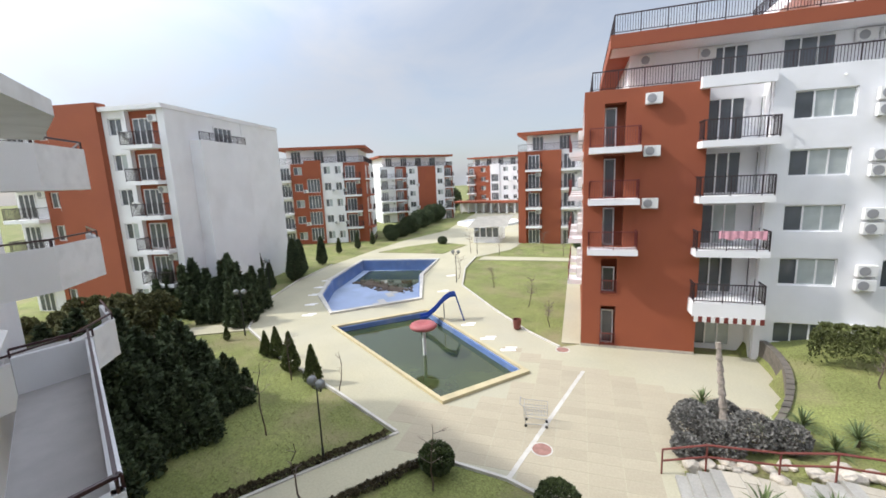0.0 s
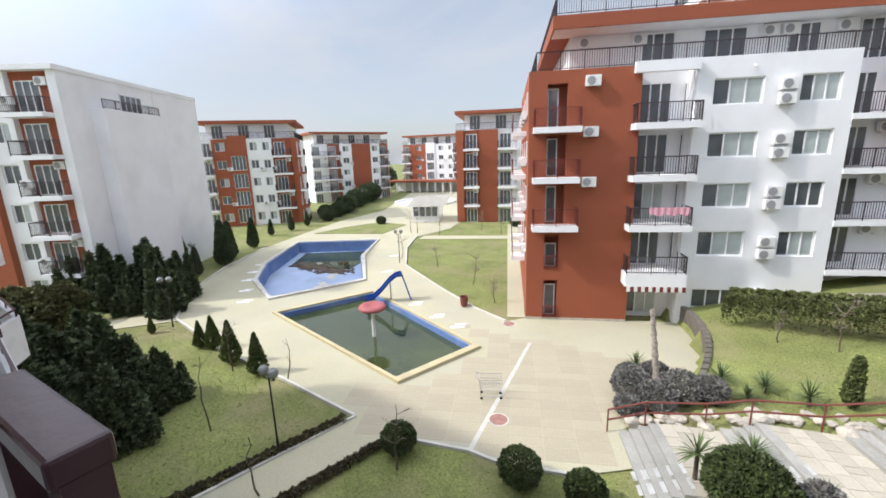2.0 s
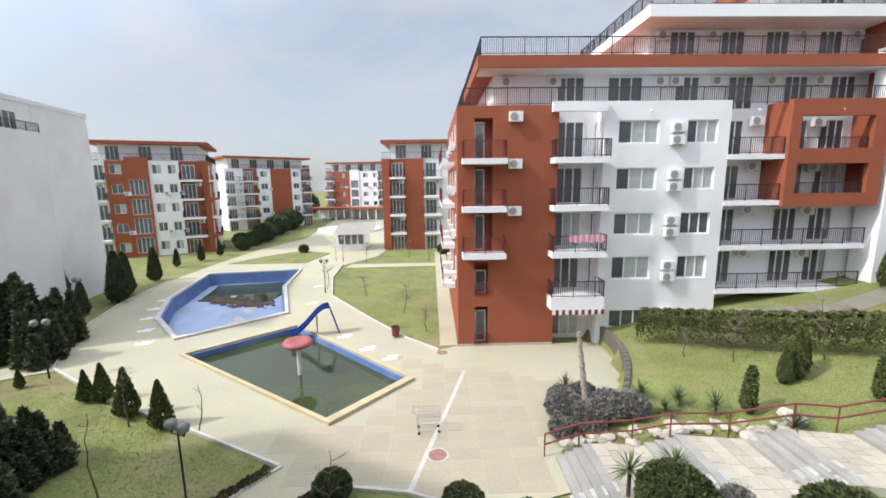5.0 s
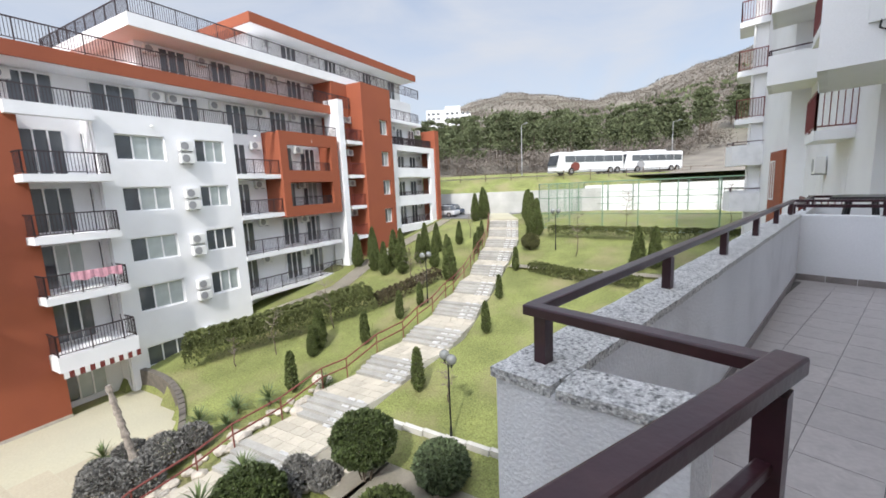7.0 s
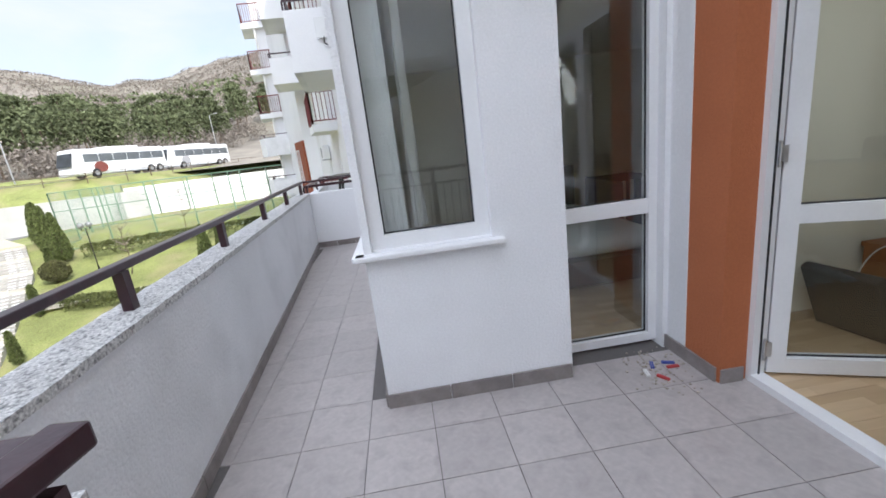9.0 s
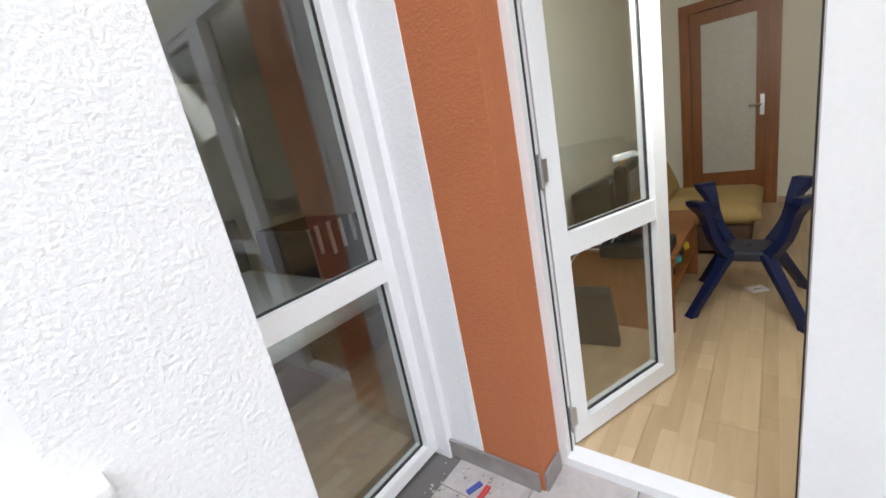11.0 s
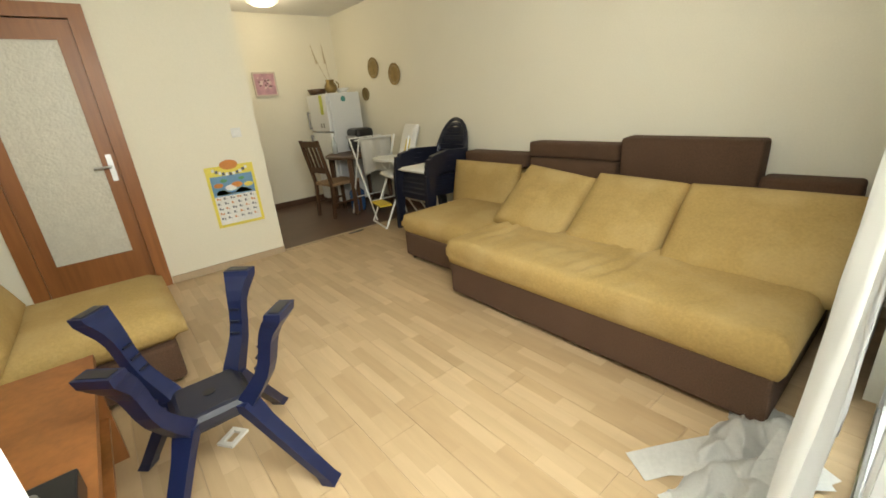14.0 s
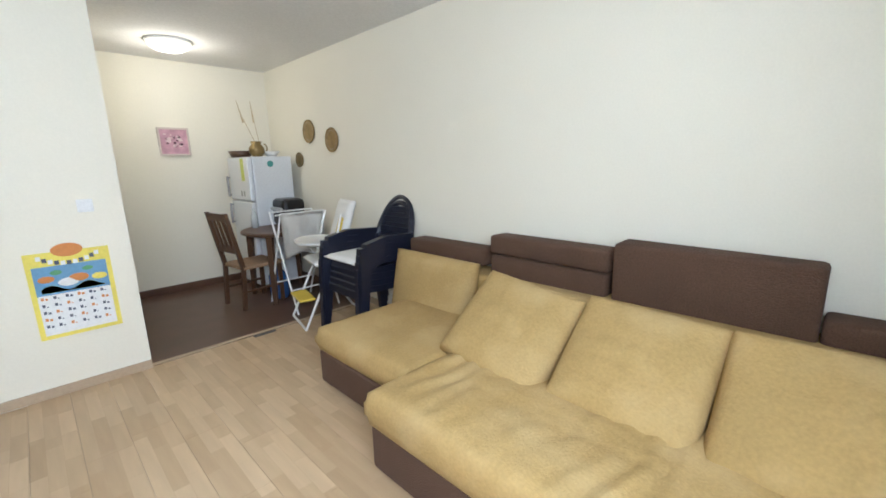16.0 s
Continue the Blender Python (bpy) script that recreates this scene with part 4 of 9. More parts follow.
bm = B()
prism(bm, [(-30, -16), (-3.8, -16), (-3.8, -2.3), (-6.0, -0.9), (-14.0, 0.25), (-30, 2.4)], -9.2, 8.4)
# unseen block added on top to keep sun and glare off the balcony
box(bm, -12.0, -3.8, -15.9, -2.3, 8.4, 10.5)
structure("wall_outer_west", bm, WHITE, "white rendered wall of our own block, raised unseen to shade the balcony", "wall")
bm = B()
prism(bm, [(-3.8, -16), (34, -16), (34, 0.9), (5.6, -0.3), (0.4, -0.3), (0.4, -2.1), (-3.8, -2.1)], 2.86, 7.5)
structure("wall_outer_above", bm, WHITE, "upper storeys of our own block", "wall")
bm = B()
prism(bm, [(-3.8, -16), (34, -16), (34, 0.6), (5.6, -0.3), (0.4, -0.3), (0.4, -2.1), (-3.8, -2.1)], -9.2, -0.4)
structure("wall_outer_below", bm, WHITE, "lower storeys of our own block", "wall")
bm = B()
box(bm, 1.5, 34, -16, -9.5, -0.4, 2.86)
structure("wall_outer_back", bm, WHITE, "rear of our own block", "wall")

# ---- balcony floor, parapets ----
bm = B()
prism(bm, [(-3.3, 1.1), (-3.3, -2.07), (5.2, -2.07), (5.2, 1.3), (-1.45, 0.9), (-1.45, 1.1)], -0.3, -0.006)
slab = structure("floor", bm, GROUT, "balcony slab with dark grout joints", "floor")
bm = B()
prism(bm, [(-1.29, py(-1.29)), (5.05, py(5.05)), (5.05, py(5.05) + 0.2), (-1.43, py(-1.43) + 0.2)], -0.35, 0.885)
par_long = structure("parapet_long", bm, GREYREND, "long rendered balcony parapet, grey and weathered", "parapet")
bm = B()
prism(bm, [(-1.44, py(-1.44) + 0.205), (-1.445, 0.665), (-1.352, 0.30), (-1.19, 0.30), (-1.28, 0.663)], -0.35, 0.885)
structure("parapet_return", bm, STUCCO, "short stuccoed end of the parapet", "parapet")
bm = B()
box(bm, 5.055, 5.25, -0.2, 1.36, -0.35, 0.86)
structure("parapet_end", bm, WHITE, "low white wall that closes the balcony", "parapet")
# rough concrete capping
bm = B()


def cap_strip(bm, a, b, wide, z0, z1, n):
    a, b = Vector((*a, 0)), Vector((*b, 0))
    side = Vector((-(b - a).y, (b - a).x, 0)).normalized()
    prev = None
    for i in range(n + 1):
        p = a.lerp(b, i / n)
        j0, j1 = 0.004 * fbm(p.x, p.y, 1, 7), 0.005 * fbm(p.x, p.y, 5, 7)
        zz = 0.003 * fbm(p.x, p.y, 9, 9)
        q = [p + side * (j0 - 0.005), p + side * (wide + j1)]
        cur = [bm.verts.new((q[0].x, q[0].y, z0)), bm.verts.new((q[1].x, q[1].y, z0)), bm.verts.new((q[1].x, q[1].y, z1 + zz)), bm.verts.new((q[0].x, q[0].y, z1 - zz))]
        if prev:
            for k in range(4):
                bm.faces.new((prev[k], prev[(k + 1) % 4], cur[(k + 1) % 4], cur[k]))
        else:
            bm.faces.new(cur[::-1])
        prev = cur
    bm.faces.new(prev)


cap_strip(bm, (-1.445, py(-1.445) - 0.005), (5.05, py(5.05) - 0.005), 0.215, 0.88, 0.915, 160)
cap_strip(bm, (-1.185, 0.295), (-1.275, py(-1.27)), 0.17, 0.88, 0.912, 24)
cap = structure("parapet_cap", bm, CONC, "rough weathered concrete parapet capping", "capping", smooth=False)
bm = B()
box(bm, 5.05, 5.27, -0.2, 1.37, 0.86, 0.905)
structure("parapet_cap_end", bm, WHITE, "painted capping of the end wall", "capping")
# tiled skirting
SK = mat("skirting_tile", (0.25, 0.22, 0.21), 0.5, var=0.2, scale=9, dirt=(0.16, 0.14, 0.13), dscale=8, damount=0.5, obj=0.08)
skirt = thing("skirting", Matrix(), "grey tile skirting around the balcony floor", "skirting", kind="structure")


def skirt_run(a, b, out, h=0.085):
    a, b = Vector(a), Vector(b)
    d = (b - a).normalized()
    L = (b - a).length
    n = max(1, round(L / 0.35))
    for i in range(n):
        p, q = a + d * (L * i / n + 0.003), a + d * (L * (i + 1) / n - 0.003)
        o = Vector(out) * 0.012
        bm = B()
        k = 0.003 * random.uniform(-1, 1)
        prism(bm, [tuple(p), tuple(q), tuple(q + o * (1 + k * 40)), tuple(p + o)], 0.0, h + k)
        part("skirting_tile", bm, SK, skirt)


skirt_run((5.05, py(5.05)), (-1.2, py(-1.2)), (0.05, -1))
skirt_run((5.05, -0.1), (5.05, py(5.05)), (-1, 0))
skirt_run((0.245, -1.21), (0.245, -0.105), (-1, 0))
skirt_run((0.25, -0.105), (5.05, -0.105), (0, 1))
skirt_run((-0.035, -1.91), (0.42, -1.91), (0, 1))
skirt_run((-0.049, -2.05), (-0.049, -1.915), (-1, 0))

# ---- balcony rail ----
rail = thing("balcony_railing", Matrix(), "maroon painted steel balcony handrail on posts, scuffed", "railing")


def hand(a, b, w=0.055, h=0.035, z=1.10, nm="handrail", zb=None):
    a, b = Vector((*a, z)), Vector((*b, z if zb is None else zb))
    d = (b - a).normalized()
    s = Vector((-d.y, d.x, 0)) * w / 2
    bm = B()
    u = Vector((0, 0, h / 2))
    vs = [[bm.verts.new(p + x) for x in (-s - u, s - u, s + u, -s + u)] for p in (a, b)]
    for k in range(4):
        bm.faces.new((vs[0][k], vs[0][(k + 1) % 4], vs[1][(k + 1) % 4], vs[1][k]))
    bm.faces.new(vs[0][::-1])
    bm.faces.new(vs[1])
    bmesh.ops.bevel(bm, geom=bm.edges[:], offset=0.006, segments=2, affect='EDGES', profile=0.5)
    return part(nm, bm, RAIL, rail)


def post(x, y, z0, z1, r=0.022, foot=True):
    bm = B()
    bar(bm, (x, y, z0), (x, y, z1), r, square=True)
    p = part("post", bm, RAIL, rail)
    if foot:
        bm = B()
        lathe(bm, [(0.05, 0), (0.05, 0.006), (0.035, 0.012)], 14, pose(x, y, z0))
        part("base_plate", bm, RAIL, p)


def prail(x):
    return py(x) + 0.10


hand((-1.345, prail(-1.345) + 0.02), (5.12, prail(5.12)))
for x in (-1.31, -0.09, 1.15, 2.4, 3.65, 4.95):
    post(x, prail(x), 0.90, 1.085)
hand((-1.345, prail(-1.345) + 0.04), (-1.375, 0.115), zb=1.118)
hand((5.14, prail(5.14) + 0.02), (5.14, -0.15))
post(5.14, 0.35, 0.9, 1.085)
RDIR = Vector((-0.991, 0.131))
RLEN = 1.22
c0 = Vector((-1.372, 0.135))
hand(tuple(c0 - RDIR * 0.03), tuple(c0 + RDIR * RLEN), w=0.06, h=0.04, z=1.122)
hand(tuple(c0 + RDIR * 0.03), tuple(c0 + RDIR * RLEN), w=0.03, h=0.03, z=0.93, nm="lower_rail")
hand(tuple(c0 + RDIR * 0.03), tuple(c0 + RDIR * RLEN), w=0.03, h=0.03, z=0.12, nm="bottom_rail")
for k in range(2):
    p = c0 + RDIR * (0.05 + k * (RLEN - 0.1))
    post(p.x, p.y, -0.005, 1.085, 0.026)
for k in range(1, 11):
    p = c0 + RDIR * (0.05 + k * 0.1018)
    bm = B()
    bar(bm, (p.x, p.y, 0.13), (p.x, p.y, 0.92), 0.009, square=True)
    part("baluster", bm, RAIL, rail)
# the west corner of the railing, and its side back to the wall
c1 = Vector((-3.15, 0.475))
for zr, wr_, hr_, nm in ((1.122, 0.065, 0.04, "handrail"), (0.93, 0.03, 0.03, "lower_rail"), (0.12, 0.03, 0.03, "bottom_rail")):
    hand((c1.x - 0.02, c1.y), (-2.855, 0.468), w=wr_, h=hr_, z=zr, nm=nm)
    hand((c1.x + 0.015, c1.y - 0.035), (c1.x + 0.015, -2.04), w=wr_, h=hr_, z=zr, nm=nm)
for x, y in ((c1.x + 0.015, c1.y), (-2.88, 0.468), (c1.x + 0.015, -0.8)):
    post(x, y, -0.005, 1.105, 0.024)
for k in range(1, 23):
    bm = B()
    y = c1.y - 0.05 - k * 0.105
    bar(bm, (c1.x + 0.015, y, 0.13), (c1.x + 0.015, y, 0.92), 0.009, square=True)
    part("baluster", bm, RAIL, rail)

# ---- bedroom wall with corner window and door ----
bm = B()
holed(bm, 0.11, 1.215, -0.3, 2.86, 0.0, 0.25, [(0.15, 0.80, 0.93, 2.45)])
W1 = structure("wall_bedroom_west", bm, STUCCO, "white stuccoed wall with a tall window", "wall", m=pose(0.25, 0, 0, 0, 0, -90))
bm = B()
holed(bm, 0.5, 5.05, -0.3, 2.86, -0.36, -0.11, [(0.56, 1.86, 0.93, 2.45), (3.0, 4.3, 0.9, 2.4)])
structure("wall_bedroom_north", bm, STUCCO, "white stuccoed balcony wall", "wall")
bm = B()
box(bm, 0.42, 0.62, -1.235, -1.215, -0.3, 2.86)
box(bm, 0.40, 0.62, -2.2, -1.885, -0.3, 2.86)
box(bm, 0.41, 0.62, -1.885, -1.235, 2.30, 2.86)
box(bm, 0.245, 0.62, -2.2, -1.918, -0.3, 2.862)
structure("wall_reveal", bm, WHITE, "white painted door reveal", "wall")
bm = B()
box(bm, -0.046, 0.247, -2.2, -1.914, -0.3, 2.858)
structure("wall_pillar", bm, ORANGE, "terracotta stuccoed pillar between two doors", "wall")
bm = B()
box(bm, 0.222, 0.254, -1.93, -1.910, 0.0, 2.86)
structure("trim", bm, WHITE, "white paint edge beside the pillar", "trim")
# sills
for nm, m, L in (("window_sill", pose(0.19, -0.86, 0.895, 0, 0, 90), 0.80), ("window_sill", pose(0.2, -0.045, 0.895), 1.6)):
    bm = B()
    box(bm, 0, L, -0.07 if L > 1 else 0.0, 0.0 if L > 1 else -0.08, 0, 0.028, bevel=0.006)
    structure(nm, bm, PVC, "white painted window sill", "sill", m=m)


def sash(m, w, h, name="window", transom=None, handle=None, frame_w=0.055, label="white plastic framed window", depth=0.07, glass_mat=None, parent=None):
    """A framed glazed sash: x along, z up, y through the frame."""
    if parent is None:
        t = tagged(new(name), label, "door" if "door" in name else "window", kind="structure")
        t.matrix_basis = m
    else:
        t = parent
    f = frame_w
    bm = B()
    for bx in ((0, f, 0, h), (w - f, w, 0, h), (f, w - f, 0, f), (f, w - f, h - f, h)):
        box(bm, bx[0], bx[1], 0, depth, bx[2], bx[3])
    if transom:
        box(bm, f, w - f, 0.004, depth - 0.004, transom - 0.045, transom + 0.045)
    part("frame", bm, PVC, t)
    zs = [(f, h - f)] if not transom else [(f, transom - 0.045), (transom + 0.045, h - f)]
    for a, b in zs:
        bm = B()
        e = 0.007
        for bx in ((f, f + e, a, b), (w - f - e, w - f, a, b), (f + e, w - f - e, a, a + e), (f + e, w - f - e, b - e, b)):
            box(bm, bx[0], bx[1], depth * 0.42, depth * 0.58, bx[2], bx[3])
        part("gasket", bm, GASKET, t)
        bm = B()
        box(bm, f + 0.004, w - f - 0.004, depth * 0.45, depth * 0.55, a + 0.004, b - 0.004)
        g = part("pane", bm, glass_mat or CLEAR, t, "clear glass pane")
        g.visible_shadow = False
    return t


# corner window sashes
sash(pose(0.30, -0.15, 0.93, 0, 0, -90), 0.65, 1.52, "window_1", frame_w=0.075, label="tall white plastic corner window")
sash(pose(0.56, -0.16, 0.93, 0, 0, 0), 0.65, 1.52, "window_2", label="white plastic window over the balcony")
sash(pose(1.21, -0.16, 0.93, 0, 0, 0), 0.65, 1.52, "window_3", label="white plastic window over the balcony")
sash(pose(3.0, -0.25, 0.9), 1.3, 1.5, "window_4", label="white plastic window over the balcony")
# closed bedroom door, then the open living-room door and its fixed light
sash(pose(0.47, -1.237, 0.02, 0, 0, -90), 0.648, 2.26, "door_1", transom=0.905, frame_w=0.055, label="closed white plastic glazed balcony door")

unit = tagged(new("door_2"), "white plastic glazed door unit, its leaf standing open inwards", "door", kind="structure")
unit.matrix_basis = pose(0.02, -2.07, 0)
bm = B()
for bx in ((-0.10, -0.065, 0, 2.3), (-0.95, -0.81, 0, 2.3), (-1.80, -1.72, 0, 2.3)):
    box(bm, bx[0], bx[1], -0.08, 0, bx[2], bx[3])
box(bm, -0.81, -0.10, -0.08, 0, 0.0, 0.04)
box(bm, -0.81, -0.10, -0.08, 0, 2.24, 2.3)
box(bm, -1.72, -0.95, -0.08, 0, 0.0, 0.06)
box(bm, -1.72, -0.95, -0.08, 0, 2.24, 2.3)
for bx in ((-2.72, -2.64, 0, 2.3), (-2.64, -1.80, 0, 0.06), (-2.64, -1.80, 2.24, 2.3)):
    box(bm, bx[0], bx[1], -0.08, 0, bx[2], bx[3])
part("frame", bm, PVC, unit)
bm = B()
box(bm, -0.104, -0.1, -0.05, -0.040, 0.04, 2.24)
box(bm, -0.811, -0.806, -0.078, -0.064, 0.04, 2.24)
part("gasket", bm, GASKET, unit)
fixed = new("fixed_light")
fixed.parent = unit
fixed.matrix_basis = pose(-1.72, -0.07, 0.06)
sash(None, 0.77, 2.18, transom=0.84, parent=fixed, frame_w=0.05, depth=0.06)
fixed = new("fixed_light")
fixed.parent = unit
fixed.matrix_basis = pose(-2.64, -0.07, 0.06)
sash(None, 0.84, 2.18, transom=0.84, parent=fixed, frame_w=0.05, depth=0.06)
leaf = new("leaf")
leaf.parent = unit
ang = math.degrees(math.atan2(-0.617, -0.303))
leaf.matrix_basis = pose(-0.105, -0.085, 0.045, 0, 0, ang + 4)
sash(None, 0.70, 2.19, transom=0.86, parent=leaf, frame_w=0.085, depth=0.07)
bm = B()
box(bm, 0.64, 0.672, 0.07, 0.085, 0.98, 1.13, bevel=0.004)
bar(bm, (0.656, 0.08, 1.10), (0.656, 0.125, 1.10), 0.011)
box(bm, 0.53, 0.67, 0.115, 0.14, 1.085, 1.115, bevel=0.008)
part("handle", bm, WHITEPL, leaf, "white lever handle")
bm = B()
for z in (0.10, 1.12, 2.08):
    box(bm, -0.018, 0.012, -0.012, 0.05, z, z + 0.08)
    bar(bm, (-0.02, -0.012, z - 0.02), (-0.02, -0.012, z + 0.1), 0.008)
part("hinge", bm, STEEL, leaf, "steel hinges")
# crumbs of plaster and pegs swept into the corner
PEG = [mat("peg_red", (0.5, 0.05, 0.05), 0.5), mat("peg_blue", (0.06, 0.09, 0.35), 0.5), WHITEPL]
for i in range(5):
    t = thing("clothes_peg", pose(0.30 - random.random() * 0.28, -1.55 - random.random() * 0.28, 0.006, 0, 0, random.uniform(0, 360)), "small plastic clothes peg lying on the tiles", "clothes peg", "spilled pegs")
    for sgn in (-1, 1):
        bm = B()
        box(bm, -0.035, 0.035, sgn * 0.006 - 0.004, sgn * 0.006 + 0.004, -0.004, 0.006)
        part("jaw", bm, PEG[i % 3], t)
bm = B()
for i in range(140):
    x, y, r = random.gauss(0.2, 0.13), random.gauss(-1.68, 0.09), random.uniform(0.002, 0.006)
    if x < 0.4 and y > -1.89:
        box(bm, x - r, x + r, y - r, y + r, 0.001, 0.001 + r)
tagged(part("debris", bm, STONE), "crumbs of plaster on the balcony tiles", "debris", kind="stuff")
# cable and drying frame ends on the far wall
bm = B()
for a, b in (((0.9, -0.09, 0.9), (0.9, -0.09, 0.35)),):
    bar(bm, a, b, 0.006)
box(bm, 0.88, 0.92, -0.11, -0.07, 0.28, 0.36)
tagged(part("cable", bm, BLACKPL), "thin cable with a black plug hanging under the sill", "cable")
# ---- neighbouring wings of our own block ----
wing = thing("apartment_building", Matrix(), "white wing of our own block with stepped balconies", "building")


def box_balcony(par, pts, z, h=1.0, rail=True, outer=None, floor=TILEFAR):
    """A balcony over a plan outline whose first edges carry a parapet: floor slab, parapet walls and handrail."""
    bm = B()
    mid = sum((Vector(q) for q in pts), Vector((0, 0))) / len(pts)
    prism(bm, [tuple(Vector(p).lerp(mid, 0.012)) for p in pts], z - 0.27, z - 0.02)
    b = part("balcony", bm, WHITE, par)
    bm = B()
    prism(bm, [tuple(Vector(p).lerp(sum((Vector(q) for q in pts), Vector((0, 0))) / len(pts), 0.03)) for p in pts], z - 0.02, z)
    part("floor_tiles", bm, floor, b)
    n = len(pts)
    for i in (outer or range(n - 1)):
        a, c = Vector(pts[i]), Vector(pts[(i + 1) % n])
        d = (c - a).normalized()
        s = Vector((-d.y, d.x)) * 0.14
        bm = B()
        prism(bm, [tuple(a), tuple(c), tuple(c + s), tuple(a + s)], z - 0.28, z + h * 0.86)
        # even sides, the fronts, get greyer render: their shade is put into the colour
        part("parapet", bm, GREYREND if i % 2 == 0 else WHITE, b)
        if rail:
            bm = B()
            m0, m1 = a + s * 0.5, c + s * 0.5
            bar(bm, (*m0, z + h + 0.05), (*m1, z + h + 0.05), 0.025, square=True)
            k = max(1, int((c - a).length / 1.2))
            for q in range(k + 1):
                p = m0.lerp(m1, q / k)
                bar(bm, (*p, z + h * 0.86), (*p, z + h + 0.04), 0.018, square=True)
            part("handrail", bm, RAIL, b)
    return b


# long balcony one floor down
box_balcony(wing, [(-14.4, 1.15), (-7.1, 0.25), (-7.25, 1.55), (-14.5, 2.6)][::1], -2.85, 1.0, True, (0, 1, 2, 3)[1:])
# angular balconies on our level and above, further along
for z in (-3.78, -0.93, 1.92):
    box_balcony(wing, [(-21.5, 1.33), (-16.5, 0.65), (-17.25, 2.57), (-19.0, 3.94), (-21.7, 4.18)], z, 1.15, True, (1, 2, 3))
bm = B()
prism(bm, [(-13.0, 1.2), (-4.5, -1.3), (-4.6, 0.83), (-7.2, 0.95), (-9.5, 1.9), (-13.0, 2.2)], 2.58, 2.8)
part("upper_slab", bm, GREYREND, wing, "grey soffit of the balcony above")
for z in (-2.85, 0.0, 2.9):
    window_far(wing, pose(-15.4, 0.75, z + 0.05, 0, 0, -9), 1.5, 2.2, 2)
    window_far(wing, pose(-10.2, -0.22, z + 0.4, 0, 0, -9), 1.6, 1.7, 2)
for x, y, z in ((-12.6, 0.2, -1.0), (-13.5, 0.4, -3.2), (-12.4, 0.15, 0.2)):
    ac(pose(x, y, z, 0, 0, 171) @ pose(-0.8, 0, 0))
bm = B()
prism(bm, [(-13.9, 0.4), (-12.2, 0.15), (-12.1, 0.95), (-13.8, 1.2)], -0.95, -0.9)
for v in bm.verts:
    if v.co.y > 0.8:
        v.co.z -= 0.35
tagged(part("awning", bm, SHEER), "pleated white awning on the neighbouring wall", "awning")
for z in (-9.0,):
    bm = B()
    prism(bm, [(-13.5, 1.0), (-6.4, 0.1), (-6.6, 1.4), (-13.6, 2.4)], z + 2.85 - 0.3, z + 2.85)
    part("balcony", bm, WHITE, wing)

# wing beyond the end of our balcony
east = thing("apartment_building", Matrix(), "white wing of our own block stepping out with balconies", "building")
bm = B()
prism(bm, [(5.3, -0.35), (10.6, -0.1), (10.6, 0.9), (19.6, 3.2), (22.6, 3.9), (22.6, 4.6), (29.3, 7.1), (29.3, 7.7), (34.0, 8.6), (34.0, -4), (5.3, -4)], -9.2, 12.0)
part("wall", bm, WHITE, east)
for z in (3.5, 6.35):
    box_balcony(east, [(7.55, -0.25), (10.3, -0.25), (10.4, 1.85), (7.6, 1.5)], z, 1.05, True, (1, 2, 3))
box_balcony(east, [(6.4, -0.2), (9.6, 0.6), (9.6, 1.75), (6.3, 1.5)], -0.1, 1.0, True, (1, 2, 3))
for z in (-0.3, 2.55, 5.4, 8.25):
    if z > 3:
        box_balcony(east, [(19.9, 3.2), (22.4, 3.6), (22.4, 5.4), (19.9, 4.95)], z, 1.05, True, (1, 2, 3))
    window_far(east, pose(18.2, 2.83, z + 0.05, 0, 0, 14 + 180), 1.5, 2.1, 2)
    window_far(east, pose(14.6, 1.9, z + 0.05, 0, 0, 14 + 180), 1.5, 2.1, 2)
    ac(pose(16.2, 2.33, z + 1.7, 0, 0, 14 + 180) @ pose(-0.8, 0, 0))
    bm = B()
    prism(bm, [(12.6, 1.35), (15.0, 1.95), (14.8, 2.75), (12.5, 2.2)], z - 0.25, z)
    p = part("balcony", bm, WHITE, east)
    bm = B()
    rail_mesh(bm, (12.5, 2.18), (14.8, 2.73), z)
    rail_mesh(bm, (12.5, 2.18), (12.6, 1.4), z)
    part("railing", bm, RAILRED, p)
for z in (4.75, 7.6, 10.45):
    bm = B()
    prism(bm, [(29.0, 6.9), (31.6, 7.6), (31.4, 9.1), (29.0, 8.5)], z - 0.2, z + 0.12)
    p = part("balcony", bm, WHITE, east)
    bm = B()
    rail_mesh(bm, (29.03, 8.45), (31.4, 9.05), z + 0.12, 1.15)
    rail_mesh(bm, (29.03, 8.45), (29.03, 6.9), z + 0.12, 1.15)
    part("railing", bm, RAILRED, p)
for z in (-0.55, 2.3):
    box_balcony(east, [(28.6, 6.7), (31.6, 7.6), (31.4, 9.2), (29.4, 9.0), (28.5, 8.4)], z, 1.1, True, (1, 2, 3, 4))
# rain pipe down the corner
bm = B()
bar(bm, (29.2, 7.75, -6), (29.2, 7.75, 12), 0.07)
part("rain_pipe", bm, WHITEPL, east)
bm = B()
prism(bm, [(22.65, 4.63), (25.6, 5.73), (25.55, 5.83), (22.6, 4.73)], -1.2, 2.55)
part("wall", bm, RED, east)
window_far(east, pose(25.2, 5.72, 0.1, 0, 0, 20.4 + 180), 1.1, 2.0, 2)
